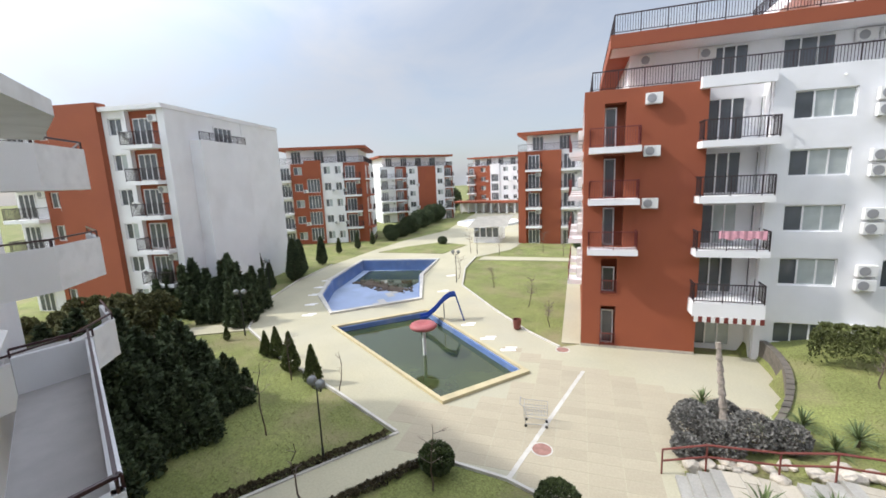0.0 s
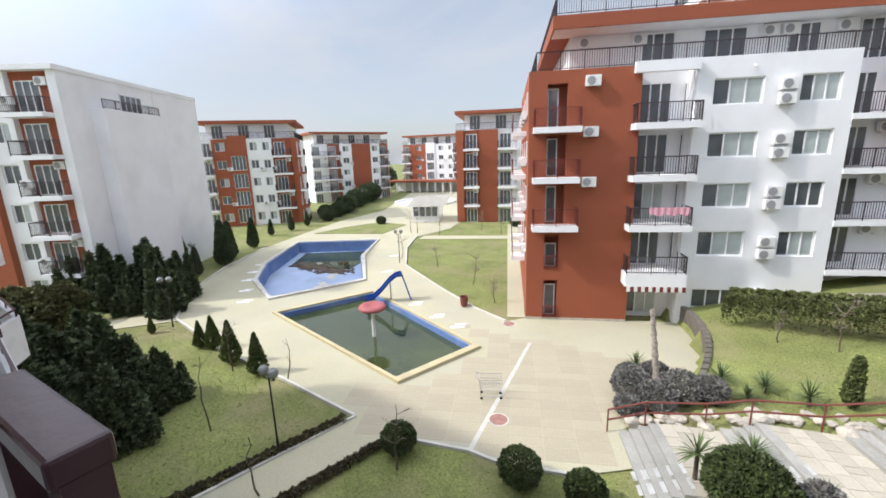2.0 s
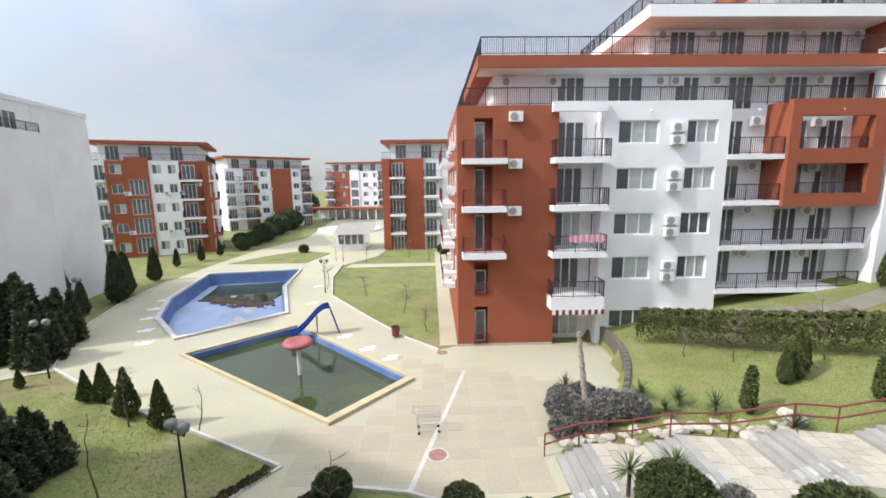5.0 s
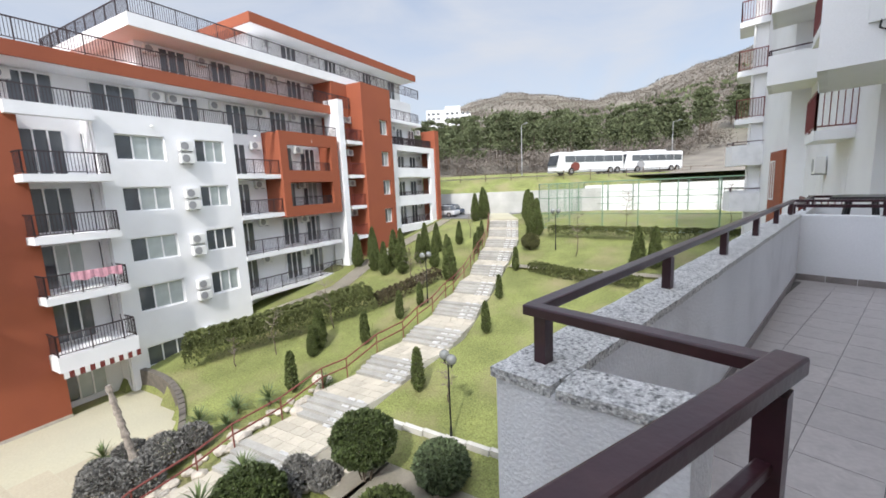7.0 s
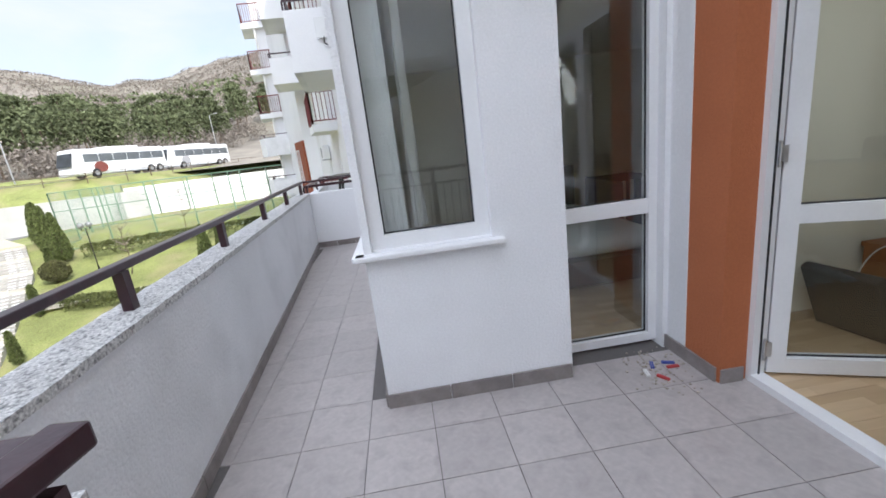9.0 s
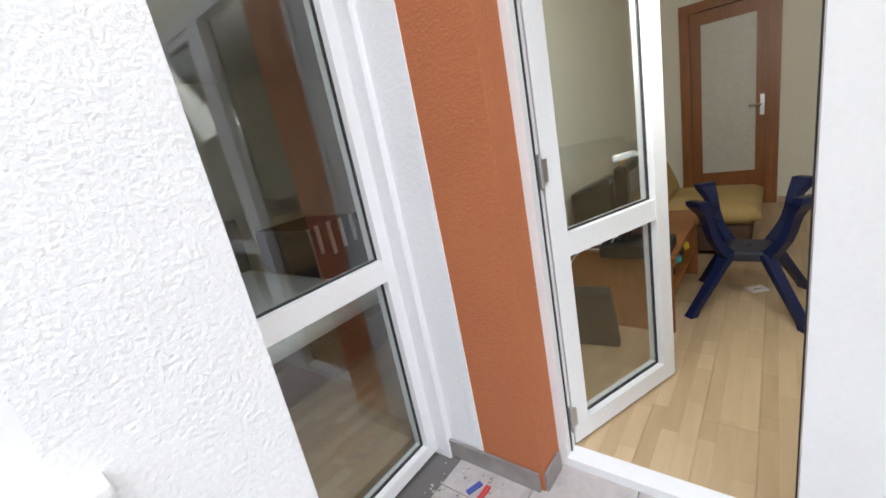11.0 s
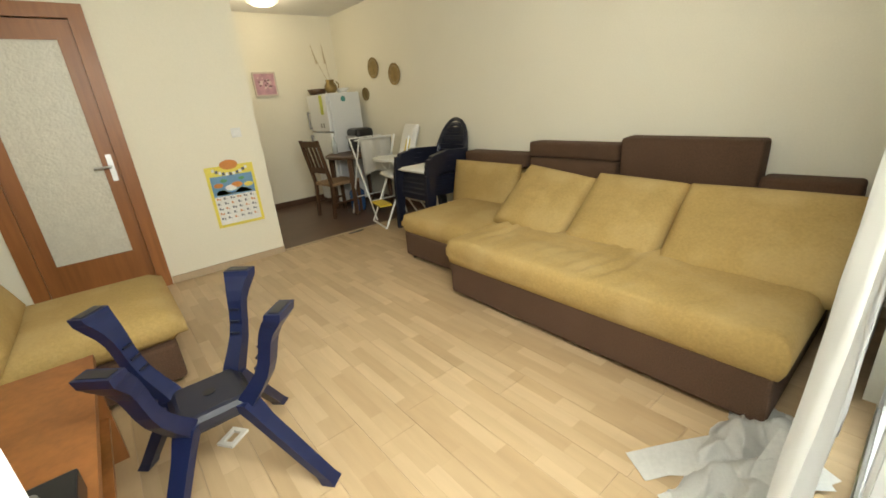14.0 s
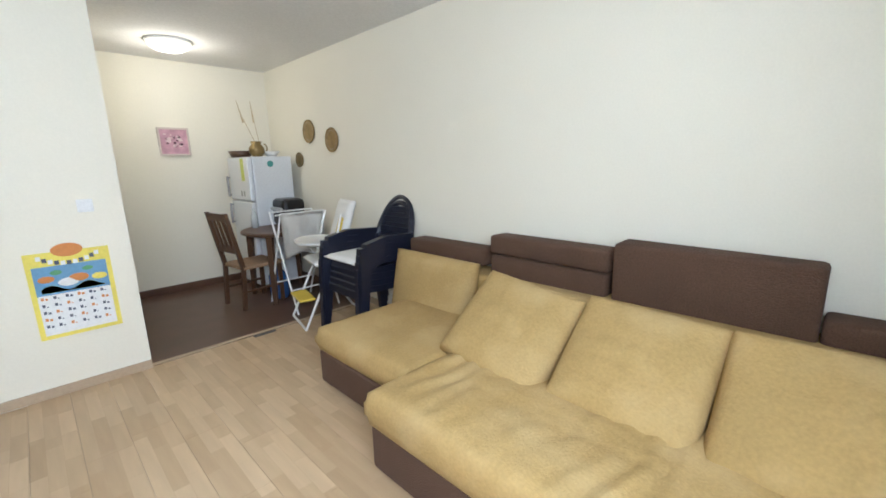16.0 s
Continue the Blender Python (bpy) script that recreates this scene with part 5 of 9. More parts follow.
# cable coil and box on the projecting wall, dark table on the next balcony
bx = thing("junction_box", pose(7.57, 0.75, 4.02, 0, 0, 0), "open white junction box with hanging black cables", "junction box")
bm = B()
box(bm, -0.05, 0.0, -0.16, 0.16, -0.2, 0.2, bevel=0.01)
part("box", bm, PVC, bx)
bm = B()
pp = [(-0.03, 0.0, -0.1), (-0.05, 0.02, -0.3), (-0.06, -0.1, -0.38), (-0.06, -0.3, -0.28), (-0.06, -0.48, -0.15), (-0.05, -0.52, -0.05), (-0.05, -0.5, -0.5)]
for a, b in zip(pp, pp[1:]):
    bar(bm, a, b, 0.014, seg=6)
part("cable", bm, BLACKPL, bx)
tbk = thing("plastic_table", pose(7.4, 0.75, -0.1), "black plastic table on the next balcony", "table")
bm = B()
box(bm, -0.45, 0.45, -0.35, 0.35, 1.12, 1.16)
part("tabletop", bm, BLACKPL, tbk)
for x in (-0.35, 0.35):
    for y in (-0.25, 0.25):
        bm = B()
        bar(bm, (x * 1.1, y * 1.1, 0), (x * 0.6, y * 0.6, 1.12), 0.03)
        part("leg", bm, BLACKPL, tbk)
# ---- living room shell ----
FZ = 0.03
bm = B()
box(bm, -3.75, 1.5, -9.5, -2.16, -0.35, FZ - 0.012)
structure("floor_base", bm, GROUT, "floor base under the boards", "floor")
bm = B()
box(bm, -3.8, -3.6, -8.6, -2.07, -0.35, 2.86)
structure("wall_west", bm, CREAMWALL, "cream painted wall behind the sofa", "wall")
bm = B()
holed(bm, -1.72, 1.5, -0.35, 2.86, -6.40, -6.26, [(-0.64, 0.02, -0.36, 2.06)])
structure("wall_south", bm, CREAMWALL, "cream painted wall with the inner door", "wall")
bm = B()
box(bm, -1.72, -1.58, -8.24, -6.40, -0.35, 2.86)
structure("wall_kitchen_east", bm, CREAMWALL, "cream painted kitchen wall", "wall")
bm = B()
box(bm, -3.8, -1.5, -8.6, -8.24, -0.35, 2.86)
structure("wall_kitchen_south", bm, CREAMWALL, "cream painted kitchen wall", "wall")
bm = B()
box(bm, 0.40, 0.62, -6.26, -2.2, -0.35, 2.86)
structure("wall_east", bm, CREAMWALL, "cream painted wall behind the television", "wall")
bm = B()
box(bm, -3.6, -2.70, -2.2, -2.07, -0.35, 2.86)
box(bm, -2.70, 0.02, -2.2, -2.07, 2.30, 2.86)
structure("wall_north", bm, CREAMWALL, "cream wall around the balcony door", "wall")
bm = B()
box(bm, -3.8, 1.5, -8.6, -2.07, 2.56, 2.856)
structure("ceiling", bm, CEIL, "white ceiling", "ceiling")
# hall behind the inner door
bm = B()
box(bm, -1.58, 1.5, -8.4, -8.24, -0.35, 2.86)
box(bm, 1.4, 1.5, -8.24, -6.40, -0.35, 2.86)
structure("wall_hall", bm, CREAMWALL, "cream hall wall", "wall")
# skirting boards
for nm, b in (("baseboard", (-1.72, 0.0 - 0.74, -6.26, -6.245)), ("baseboard", (0.12, 0.40, -6.26, -6.245)), ("baseboard", (-3.6, -3.585, -6.3, -2.2)), ("baseboard", (0.385, 0.40, -6.245, -2.2))):
    bm = B()
    box(bm, *b, FZ, FZ + 0.06)
    structure(nm, bm, SKIRT, "pale wood skirting board", "skirting")
for b in ((-3.6, -1.72, -8.24, -8.225), (-3.6, -3.585, -8.225, -6.3), (-1.735, -1.72, -8.225, -6.4)):
    bm = B()
    box(bm, *b, FZ, FZ + 0.08)
    structure("baseboard", bm, DARKFLOOR, "dark brown tile skirting", "skirting")
bm = B()
box(bm, -3.6, -1.72, -8.24, -6.30, FZ - 0.012, FZ - 0.002)
structure("floor_kitchen", bm, DARKFLOOR, "dark brown tiled kitchen floor", "floor")
bm = B()
box(bm, -3.6, -1.72, -6.32, -6.28, FZ - 0.002, FZ + 0.004)
structure("threshold", bm, SKIRT, "metal floor strip between boards and tiles", "threshold")

# ---- inner door ----
door = tagged(new("door_3"), "reddish wood inner door with milky glass, closed", "door", kind="structure")
bm = B()
for b in ((-0.735, -0.64, -6.41, -6.235, FZ, 2.06), (0.02, 0.115, -6.41, -6.235, FZ, 2.06), (-0.735, 0.115, -6.41, -6.235, 2.06, 2.15)):
    box(bm, *b)
part("casing", bm, WOODDOOR, door)
bm = B()
holed(bm, -0.64, 0.02, FZ + 0.01, 2.055, -6.31, -6.27, [(-0.545, -0.075, 0.39, 1.93)])
lf = part("leaf", bm, WOODDOOR, door)
bm = B()
box(bm, -0.545, -0.075, -6.295, -6.285, 0.39, 1.93)
part("pane", bm, MILKGLASS, lf, "milky patterned glass")
bm = B()
box(bm, -0.615, -0.58, -6.27, -6.262, 0.95, 1.15)
bar(bm, (-0.598, -6.265, 1.06), (-0.598, -6.22, 1.06), 0.009)
bar(bm, (-0.598, -6.222, 1.06), (-0.49, -6.222, 1.06), 0.009)
part("handle", bm, STEEL, lf, "chrome lever handle")


def soft(name, w, d, h, material, parent, m, r=0.05, puff=0.03, wr=0.0, label="", n=14, ripple=0.0, square=6):
    """A stuffed cushion: a rounded box, bulged in the middle, creased."""
    bm = B()
    bmesh.ops.create_grid(bm, x_segments=n, y_segments=n, size=0.5)
    top = bm.verts[:]
    geo = bmesh.ops.extrude_face_region(bm, geom=bm.faces[:])
    up = [v for v in geo["geom"] if isinstance(v, bmesh.types.BMVert)]
    ups = set(up)

    def prof(t):
        return max(0.0, 1 - abs(2 * t) ** square) ** 0.5
    for v in bm.verts:
        u, q = v.co.x, v.co.y
        e = min(prof(u), prof(q))
        bulge = (1 - (2 * u) ** 2) * (1 - (2 * q) ** 2)
        cr = wr * (fbm(u * 7, q * 3 + w, h) + 0.7 * math.sin(q * 34 + 4 * fbm(u * 3, q * 2, 3)) * max(0, 0.5 - abs(u + 0.1)))
        cr += ripple * math.sin(q * 95 + 9 * u + 5 * fbm(u * 2, q * 4, 11)) * max(0.0, fbm(u * 2.5, q * 3, 21) + 0.35) / max(0.25, bulge)
        sgn = 1 if v in ups else -1
        k = h / 2 - r * (1 - e)
        shrink = 1.0
        v.co = Vector((u * w * shrink, q * d * shrink, sgn * k + (puff * bulge + cr * bulge if sgn > 0 else -puff * 0.4 * bulge)))
    ob = part(name, bm, material, parent, label, True, m)
    return ob


# ---- corner sofa ----
sofa = thing("corner_sofa", pose(0, 0, FZ), "mustard velour corner sofa with brown corduroy base and loose pads", "sofa")
bm = B()
box(bm, -3.3, -2.20, -4.25, -2.42, 0.03, 0.27, bevel=0.02)
part("base", bm, BROWNFAB, sofa, "brown corduroy base")
bm = B()
box(bm, -3.3, -2.43, -5.13, -4.27, 0.03, 0.25, bevel=0.02)
part("base", bm, BROWNFAB, sofa, "brown corduroy base")
soft("seat", 1.14, 1.87, 0.20, VELVET, sofa, pose(-2.75, -3.325, 0.335), r=0.07, puff=0.008, wr=0.01, n=96, ripple=0.017, square=30)
soft("seat", 0.90, 0.90, 0.18, VELVET, sofa, pose(-2.87, -4.70, 0.315), r=0.07, puff=0.01, wr=0.004, n=40, square=22)
bm = B()
box(bm, -3.56, -3.3, -5.30, -2.42, 0.03, 0.66, bevel=0.03)
part("back", bm, VELVET, sofa)
for (y0, y1, z0, z1) in ((-5.32, -4.55, 0.72, 0.84), (-4.51, -3.71, 0.82, 0.945), (-4.50, -3.72, 0.66, 0.815), (-3.69, -2.86, 0.64, 0.995), (-2.855, -2.42, 0.64, 0.79)):
    bm = B()
    box(bm, -3.56, -3.385, y0, y1, z0 - FZ, z1 - FZ, bevel=0.022)
    for v in bm.verts:
        v.co += Vector((fbm(v.co.y * 3, v.co.z * 5, 1), 0.4 * fbm(v.co.y * 3, v.co.z * 5, 4), fbm(v.co.x * 9, v.co.y * 3, 7))) * 0.008
    part("headrest", bm, BROWNFAB, sofa, smooth=True)
soft("back_cushion", 0.80, 0.46, 0.15, VELVET, sofa, pose(-3.25, -4.93, 0.51, 0, 0, 90) @ pose(0, 0, 0, 78, 0, 0), r=0.05, puff=0.02)
for y, w, turn in ((-3.98, 0.60, -7), (-3.38, 0.57, -2), (-2.71, 0.76, 1)):
    soft("back_cushion", w, 0.54, 0.17, VELVET, sofa, pose(-2.90, y, 0.55, 0, 0, 90) @ pose(0, 0, 0, 43, 0, 0) @ pose(0, 0, 0, 0, 0, turn), r=0.055, puff=0.04, wr=0.012, n=34, square=9)
for x, y in ((-2.27, -4.19), (-2.27, -2.48), (-2.48, -5.07), (-3.4, -5.2), (-3.4, -2.5)):
    bm = B()
    bar(bm, (x, y, 0), (x, y, 0.05), 0.02)
    part("foot", bm, BLACKPL, sofa)

# ---- upturned plastic table base ----
xb = thing("table_base", pose(-0.60, -3.76, FZ), "navy plastic four-legged garden table base without a top", "table base")
bm = B()
box(bm, -0.13, 0.13, -0.13, 0.13, 0.30, 0.37, bevel=0.02)
for v in bm.verts:
    if v.co.z > 0.35:
        v.co.x *= 0.92
        v.co.y *= 0.92
part("hub", bm, NAVYDK, xb, "flat square plastic hub with a hole")
# black disc on the solid hub, painted darkness of the hole
bm = B()
lathe(bm, [(0.022, 0.362), (0.022, 0.374)], 16)
part("hole", bm, BLACKPL, xb)
LEGS = ((-0.265, 0.335), (0.27, 0.31), (-0.28, -0.26), (0.265, -0.27))
TIPS = ((-0.25, 0.255), (0.25, 0.28), (-0.27, -0.265), (0.25, -0.245))


def ribbed(bm, pts):
    """A channel-shaped moulded arm through (point, width, depth, side direction)."""
    prev = None
    for p, w, d, side, out in pts:
        p, side, out = Vector(p), Vector(side), Vector(out)
        q = [p - side * w / 2 - out * d / 2, p + side * w / 2 - out * d / 2, p + side * w / 2 + out * d / 2, p - side * w / 2 + out * d / 2]
        cur = [bm.verts.new(v) for v in q]
        if prev:
            for k in range(4):
                bm.faces.new((prev[k], prev[(k + 1) % 4], cur[(k + 1) % 4], cur[k]))
        else:
            bm.faces.new(cur[::-1])
        prev = cur
    bm.faces.new(prev)


for (lx, ly), (tx, ty) in zip(LEGS, TIPS):
    o = Vector((tx, ty, 0)).normalized()
    s = Vector((-o.y, o.x, 0))
    bm = B()
    root = o * 0.15
    ribbed(bm, [((o.x * r_, o.y * r_, z_), w_, d_, s, (o + Vector((0, 0, t_))).normalized()) for r_, z_, w_, d_, t_ in
                ((0.135, 0.315, 0.07, 0.06, -0.9), (0.165, 0.36, 0.064, 0.058, -1.0), (0.205, 0.41, 0.058, 0.052, -0.8), (0.24, 0.46, 0.055, 0.048, -0.5), (0.262, 0.51, 0.054, 0.045, -0.3),
                 (0.276, 0.56, 0.055, 0.044, -0.2), (0.287, 0.60, 0.060, 0.045, -0.35), (0.303, 0.635, 0.072, 0.047, -0.5), (0.327, 0.668, 0.090, 0.052, -0.5), (0.345, 0.690, 0.104, 0.056, -0.2), (0.352, 0.715, 0.108, 0.056, 0.0))])
    bmesh.ops.bevel(bm, geom=[e for e in bm.edges if abs((e.verts[0].co - e.verts[1].co).normalized().dot(s)) < 0.5 and len(e.link_faces) == 2 and e.calc_face_angle(0) > 0.6], offset=0.008, segments=2, affect='EDGES', profile=0.5)
    a = part("arm", bm, NAVY, xb)
    # thin black plate on the arm's solid end, for the shade inside its hollow
    bm = B()
    ribbed(bm, [((o.x * 0.352, o.y * 0.352, 0.7155), 0.086, 0.036, s, o), ((o.x * 0.352, o.y * 0.352, 0.7175), 0.086, 0.036, s, o)])
    part("socket", bm, BLACKPL, a)
    for q in range(4):
        bm = B()
        zq = 0.44 + q * 0.045
        rq = 0.232 + (zq - 0.44) * 0.36 - 0.028
        bar(bm, (o.x * rq - s.x * 0.02, o.y * rq - s.y * 0.02, zq), (o.x * rq + s.x * 0.02, o.y * rq + s.y * 0.02, zq), 0.004, square=True)
        part("rib", bm, NAVYDK, a)
    o2 = Vector((lx, ly, 0)).normalized()
    s2 = Vector((-o2.y, o2.x, 0))
    bm = B()
    ribbed(bm, [((o2.x * 0.14, o2.y * 0.14, 0.35), 0.075, 0.06, s2, o2), ((o2.x * 0.20, o2.y * 0.20, 0.27), 0.06, 0.05, s2, o2), ((lx * 0.95, ly * 0.95, 0.03), 0.05, 0.045, s2, o2), ((lx, ly, 0.0), 0.06, 0.05, s2, o2)])
    part("leg", bm, NAVY, xb)

# ---- armchair and television cabinet behind the door leaf ----
arm = thing("armchair", pose(-0.13, -4.95, FZ), "mustard velour armchair seat by the inner door", "armchair")
bm = B()
box(bm, -0.45, 0.5, -0.42, 0.42, 0.04, 0.25, bevel=0.02)
part("base", bm, BROWNFAB, arm)
soft("seat", 0.98, 0.86, 0.18, VELVET, arm, pose(-0.02, 0.0, 0.33), r=0.06, puff=0.02)
soft("back_cushion", 0.8, 0.55, 0.2, VELVET, arm, pose(0.30, 0.05, 0.62, 0, 0, -90) @ pose(0, 0, 0, 65, 0, 0), r=0.07, puff=0.04)
cab = thing("tv_cabinet", pose(0.02, -3.72, FZ), "reddish wood television cabinet with open shelf", "cabinet")
for nm, b in (("top", (-0.32, 0.36, -0.45, 0.50, 0.46, 0.49)), ("side_panel", (-0.30, 0.34, -0.45, -0.42, 0.0, 0.46)), ("side_panel", (-0.30, 0.34, 0.47, 0.50, 0.0, 0.46)), ("shelf", (-0.29, 0.34, -0.42, 0.47, 0.2, 0.22)), ("back_panel", (0.33, 0.345, -0.42, 0.47, 0.0, 0.46))):
    bm = B()
    box(bm, *b)
    part(nm, bm, WOODDOOR, cab)
TOY = [mat("toy_yellow", (0.7, 0.5, 0.04), 0.5), mat("toy_black", (0.02, 0.02, 0.02), 0.5), mat("toy_white", (0.7, 0.7, 0.68), 0.5), mat("toy_teal", (0.05, 0.35, 0.4), 0.5), mat("toy_orange", (0.7, 0.25, 0.03), 0.5)]
for i in range(10):
    bm = B()
    r = random.uniform(0.03, 0.05)
    bmesh.ops.create_icosphere(bm, subdivisions=2, radius=r)
    for v in bm.verts:
        v.co *= 1 + 0.25 * fbm(v.co.x * 20, v.co.y * 20, i)
    tagged(part("toy", bm, TOY[i % 5], None, smooth=True, m=pose(-0.20 + 0.02 * (i % 3), -4.05 + i * 0.085, FZ + 0.22 + r * 0.8)), "small soft coloured toy on the cabinet shelf", "toy", "toys on the shelf")
tv = thing("television", pose(0.14, -3.55, FZ + 0.49), "dark grey old tube television seen from behind", "television")
bm = B()
box(bm, -0.20, -0.13, -0.30, 0.30, 0.02, 0.50, bevel=0.02)
part("bezel", bm, BLACKPL, tv)
bm = B()
box(bm, -0.13, 0.20, -0.24, 0.24, 0.02, 0.44, bevel=0.04)
for v in bm.verts:
    if v.co.x > 0.1:
        v.co.y *= 0.6
        v.co.z = 0.02 + (v.co.z - 0.02) * 0.75
part("tube_back", bm, BLACKPL, tv)
bm = B()
box(bm, -0.206, -0.2, -0.25, 0.25, 0.10, 0.46)
part("screen", bm, FARGLASS, tv)
dvd = thing("media_player", pose(-0.10, -3.25, FZ + 0.49), "flat grey media player with a silver knob", "player")
bm = B()
box(bm, -0.18, 0.18, -0.13, 0.13, 0.0, 0.07, bevel=0.006)
part("body", bm, BLACKPL, dvd)
bm = B()
lathe(bm, [(0.02, 0), (0.018, 0.015)], 14, pose(-0.1, -0.06, 0.07))
part("knob", bm, STEEL, dvd)
cb = bpy.data.curves.new("cable", "CURVE")
cb.dimensions = '3D'
cb.bevel_depth = 0.0038
sp = cb.splines.new('BEZIER')
pts = [(0.20, -3.30, 0.53), (0.06, -3.33, 0.56)] + [(0.10 + 0.085 * math.cos(a * 0.9), -3.34 + 0.012 * a, 0.64 + 0.085 * math.sin(a * 0.9)) for a in range(-2, 13)] + [(0.22, -3.20, 0.53), (0.30, -3.16, 0.40), (0.31, -3.1, 0.05)]
sp.bezier_points.add(len(pts) - 1)
for b, p in zip(sp.bezier_points, pts):
    b.co = p
    b.handle_left_type = b.handle_right_type = 'AUTO'
cb.materials.append(WHITEPL)
tagged(new("extension_cable", cb), "coiled white extension cable beside the television", "cable")
pad = thing("folded_mat", pose(0.16, -2.98, FZ, -24, 0, 8), "folded dark grey mat leaning on the television cabinet", "mat")
bm = B()
box(bm, -0.20, 0.20, -0.035, 0.035, 0.0, 0.47, bevel=0.02)
part("cover", bm, mat("charcoal_cloth", (0.03, 0.03, 0.032), 0.9, var=0.2, scale=6, bump=0.2, bscale=60), pad, smooth=False)
bm = B()
for b in ((-0.05, 0.05, 0.02, 0.04), (-0.05, 0.05, -0.04, -0.02), (-0.05, -0.03, -0.02, 0.02), (0.03, 0.05, -0.02, 0.02)):
    box(bm, *b, 0, 0.012)
tagged(part("switch_frame", bm, PAPER, None, m=pose(-0.64, -3.93, FZ, 0, 0, 35)), "small white plastic square frame on the floor", "frame")

# ---- calendar, light switch, picture, plates ----
CY, CB, CW, CO, CI, CG = (mat("print_yellow", (0.80, 0.68, 0.12), 0.6), mat("print_blue", (0.16, 0.33, 0.52), 0.6), mat("print_white", (0.78, 0.78, 0.76), 0.6),
                          mat("print_orange", (0.62, 0.24, 0.06), 0.6), mat("print_ink", (0.10, 0.11, 0.14), 0.6), mat("print_green", (0.12, 0.34, 0.16), 0.6))
cal = thing("poster", pose(-1.40, -6.255, 0.68, 0, 0, 180), "yellow and blue children's alphabet poster with picture squares", "poster")
bm = B()
box(bm, -0.20, 0.20, -0.003, 0, -0.275, 0.265)
part("sheet", bm, CY, cal)
bm = B()
box(bm, -0.175, 0.175, -0.005, -0.0032, 0.0, 0.18)
part("blue_panel", bm, CB, cal)
bm = B()
box(bm, -0.175, 0.175, -0.005, -0.0032, -0.25, -0.002)
part("white_panel", bm, CW, cal)
bm = B()
lathe(bm, [(0.075, 0), (0.075, 0.005)], 20, pose(0, -0.002, 0.27, 90) @ Matrix.Diagonal((1, 0.55, 1, 1)))
part("emblem", bm, CO, cal, "orange oval emblem")
for i in range(11):
    a = -0.6 + i * 0.12
    bm = B()
    box(bm, -0.011, 0.011, -0.006, -0.004, -0.013, 0.013)
    part("title_bar", bm, CI if i % 2 else CW, cal, m=pose(0.24 * math.sin(a), 0, 0.43 - 0.24 * math.cos(a)))
for i in range(6):
    bm = B()
    lathe(bm, [(random.uniform(0.02, 0.045), 0), (0.02, 0.002)], 10, pose(-0.12 + i * 0.05, -0.005, 0.10 + 0.04 * math.sin(i * 2), 90) @ Matrix.Diagonal((1.3, 0.7, 1, 1)))
    part("drawing", bm, (CO, CG, CW, CO, CG, CY)[i], cal)
bm = B()
prev = None
for i in range(13):
    x = -0.15 + 0.025 * i
    cur = [bm.verts.new((x, -0.0062, 0.015)), bm.verts.new((x, -0.0062, 0.04 + 0.02 * math.sin(i * 0.9)))]
    if prev:
        bm.faces.new((prev[0], cur[0], cur[1], prev[1]))
    prev = cur
bmesh.ops.solidify(bm, geom=bm.faces[:], thickness=0.001)
part("drawing", bm, CY, cal)
for r in range(5):
    for c in range(6):
        bm = B()
        x, z = -0.168 + c * 0.0565, -0.035 - r * 0.044
        box(bm, x, x + 0.052, -0.0065, -0.0052, z, z + 0.038)
        sq = part("square", bm, CW, cal)
        bm = B()
        a = random.uniform(0.006, 0.014)
        box(bm, x + 0.006, x + 0.020, -0.0072, -0.0066, z + 0.010, z + 0.028)
        box(bm, x + 0.026, x + 0.026 + a, -0.0072, -0.0066, z + 0.008, z + 0.008 + a)
        part("mark", bm, CI if (r + c) % 3 else CO, sq)
sw = thing("light_switch", pose(-1.528, -6.26, 1.21, 0, 0, 180), "white plastic light switch on the wall", "switch")
bm = B()
box(bm, -0.04, 0.04, -0.01, 0, -0.04, 0.04, bevel=0.004)
part("plate", bm, WHITEPL, sw)
bm = B()
box(bm, -0.027, 0.027, -0.015, -0.009, -0.027, 0.027, bevel=0.003)
part("rocker", bm, WHITEPL, sw)
pic = thing("picture", pose(-2.523, -8.235, 1.71, 0, 0, 180), "small pink flower painting in a pale frame", "picture")
PP, PD, PL = mat("painting_pink", (0.52, 0.30, 0.36), 0.7, var=0.3, scale=12), mat("painting_dark", (0.09, 0.04, 0.06), 0.7), mat("painting_light", (0.75, 0.6, 0.6), 0.7)
bm = B()
holed(bm, -0.15, 0.15, -0.15, 0.15, -0.02, 0, [(-0.13, 0.13, -0.13, 0.13)])
part("frame", bm, mat("pale_frame", (0.6, 0.52, 0.46), 0.5), pic)
bm = B()
box(bm, -0.13, 0.13, -0.012, -0.004, -0.13, 0.13)
part("canvas", bm, PP, pic)
for i in range(34):
    bm = B()
    r = random.uniform(0.008, 0.026)
    lathe(bm, [(r, 0), (r * 0.6, 0.003)], 7, pose(random.gauss(0, 0.05), -0.012, random.gauss(-0.01, 0.05), 90) @ Matrix.Diagonal((1, random.uniform(0.4, 1), 1, 1)))
    part("blossom", bm, (PL, PD, PL, PP)[i % 4], pic)
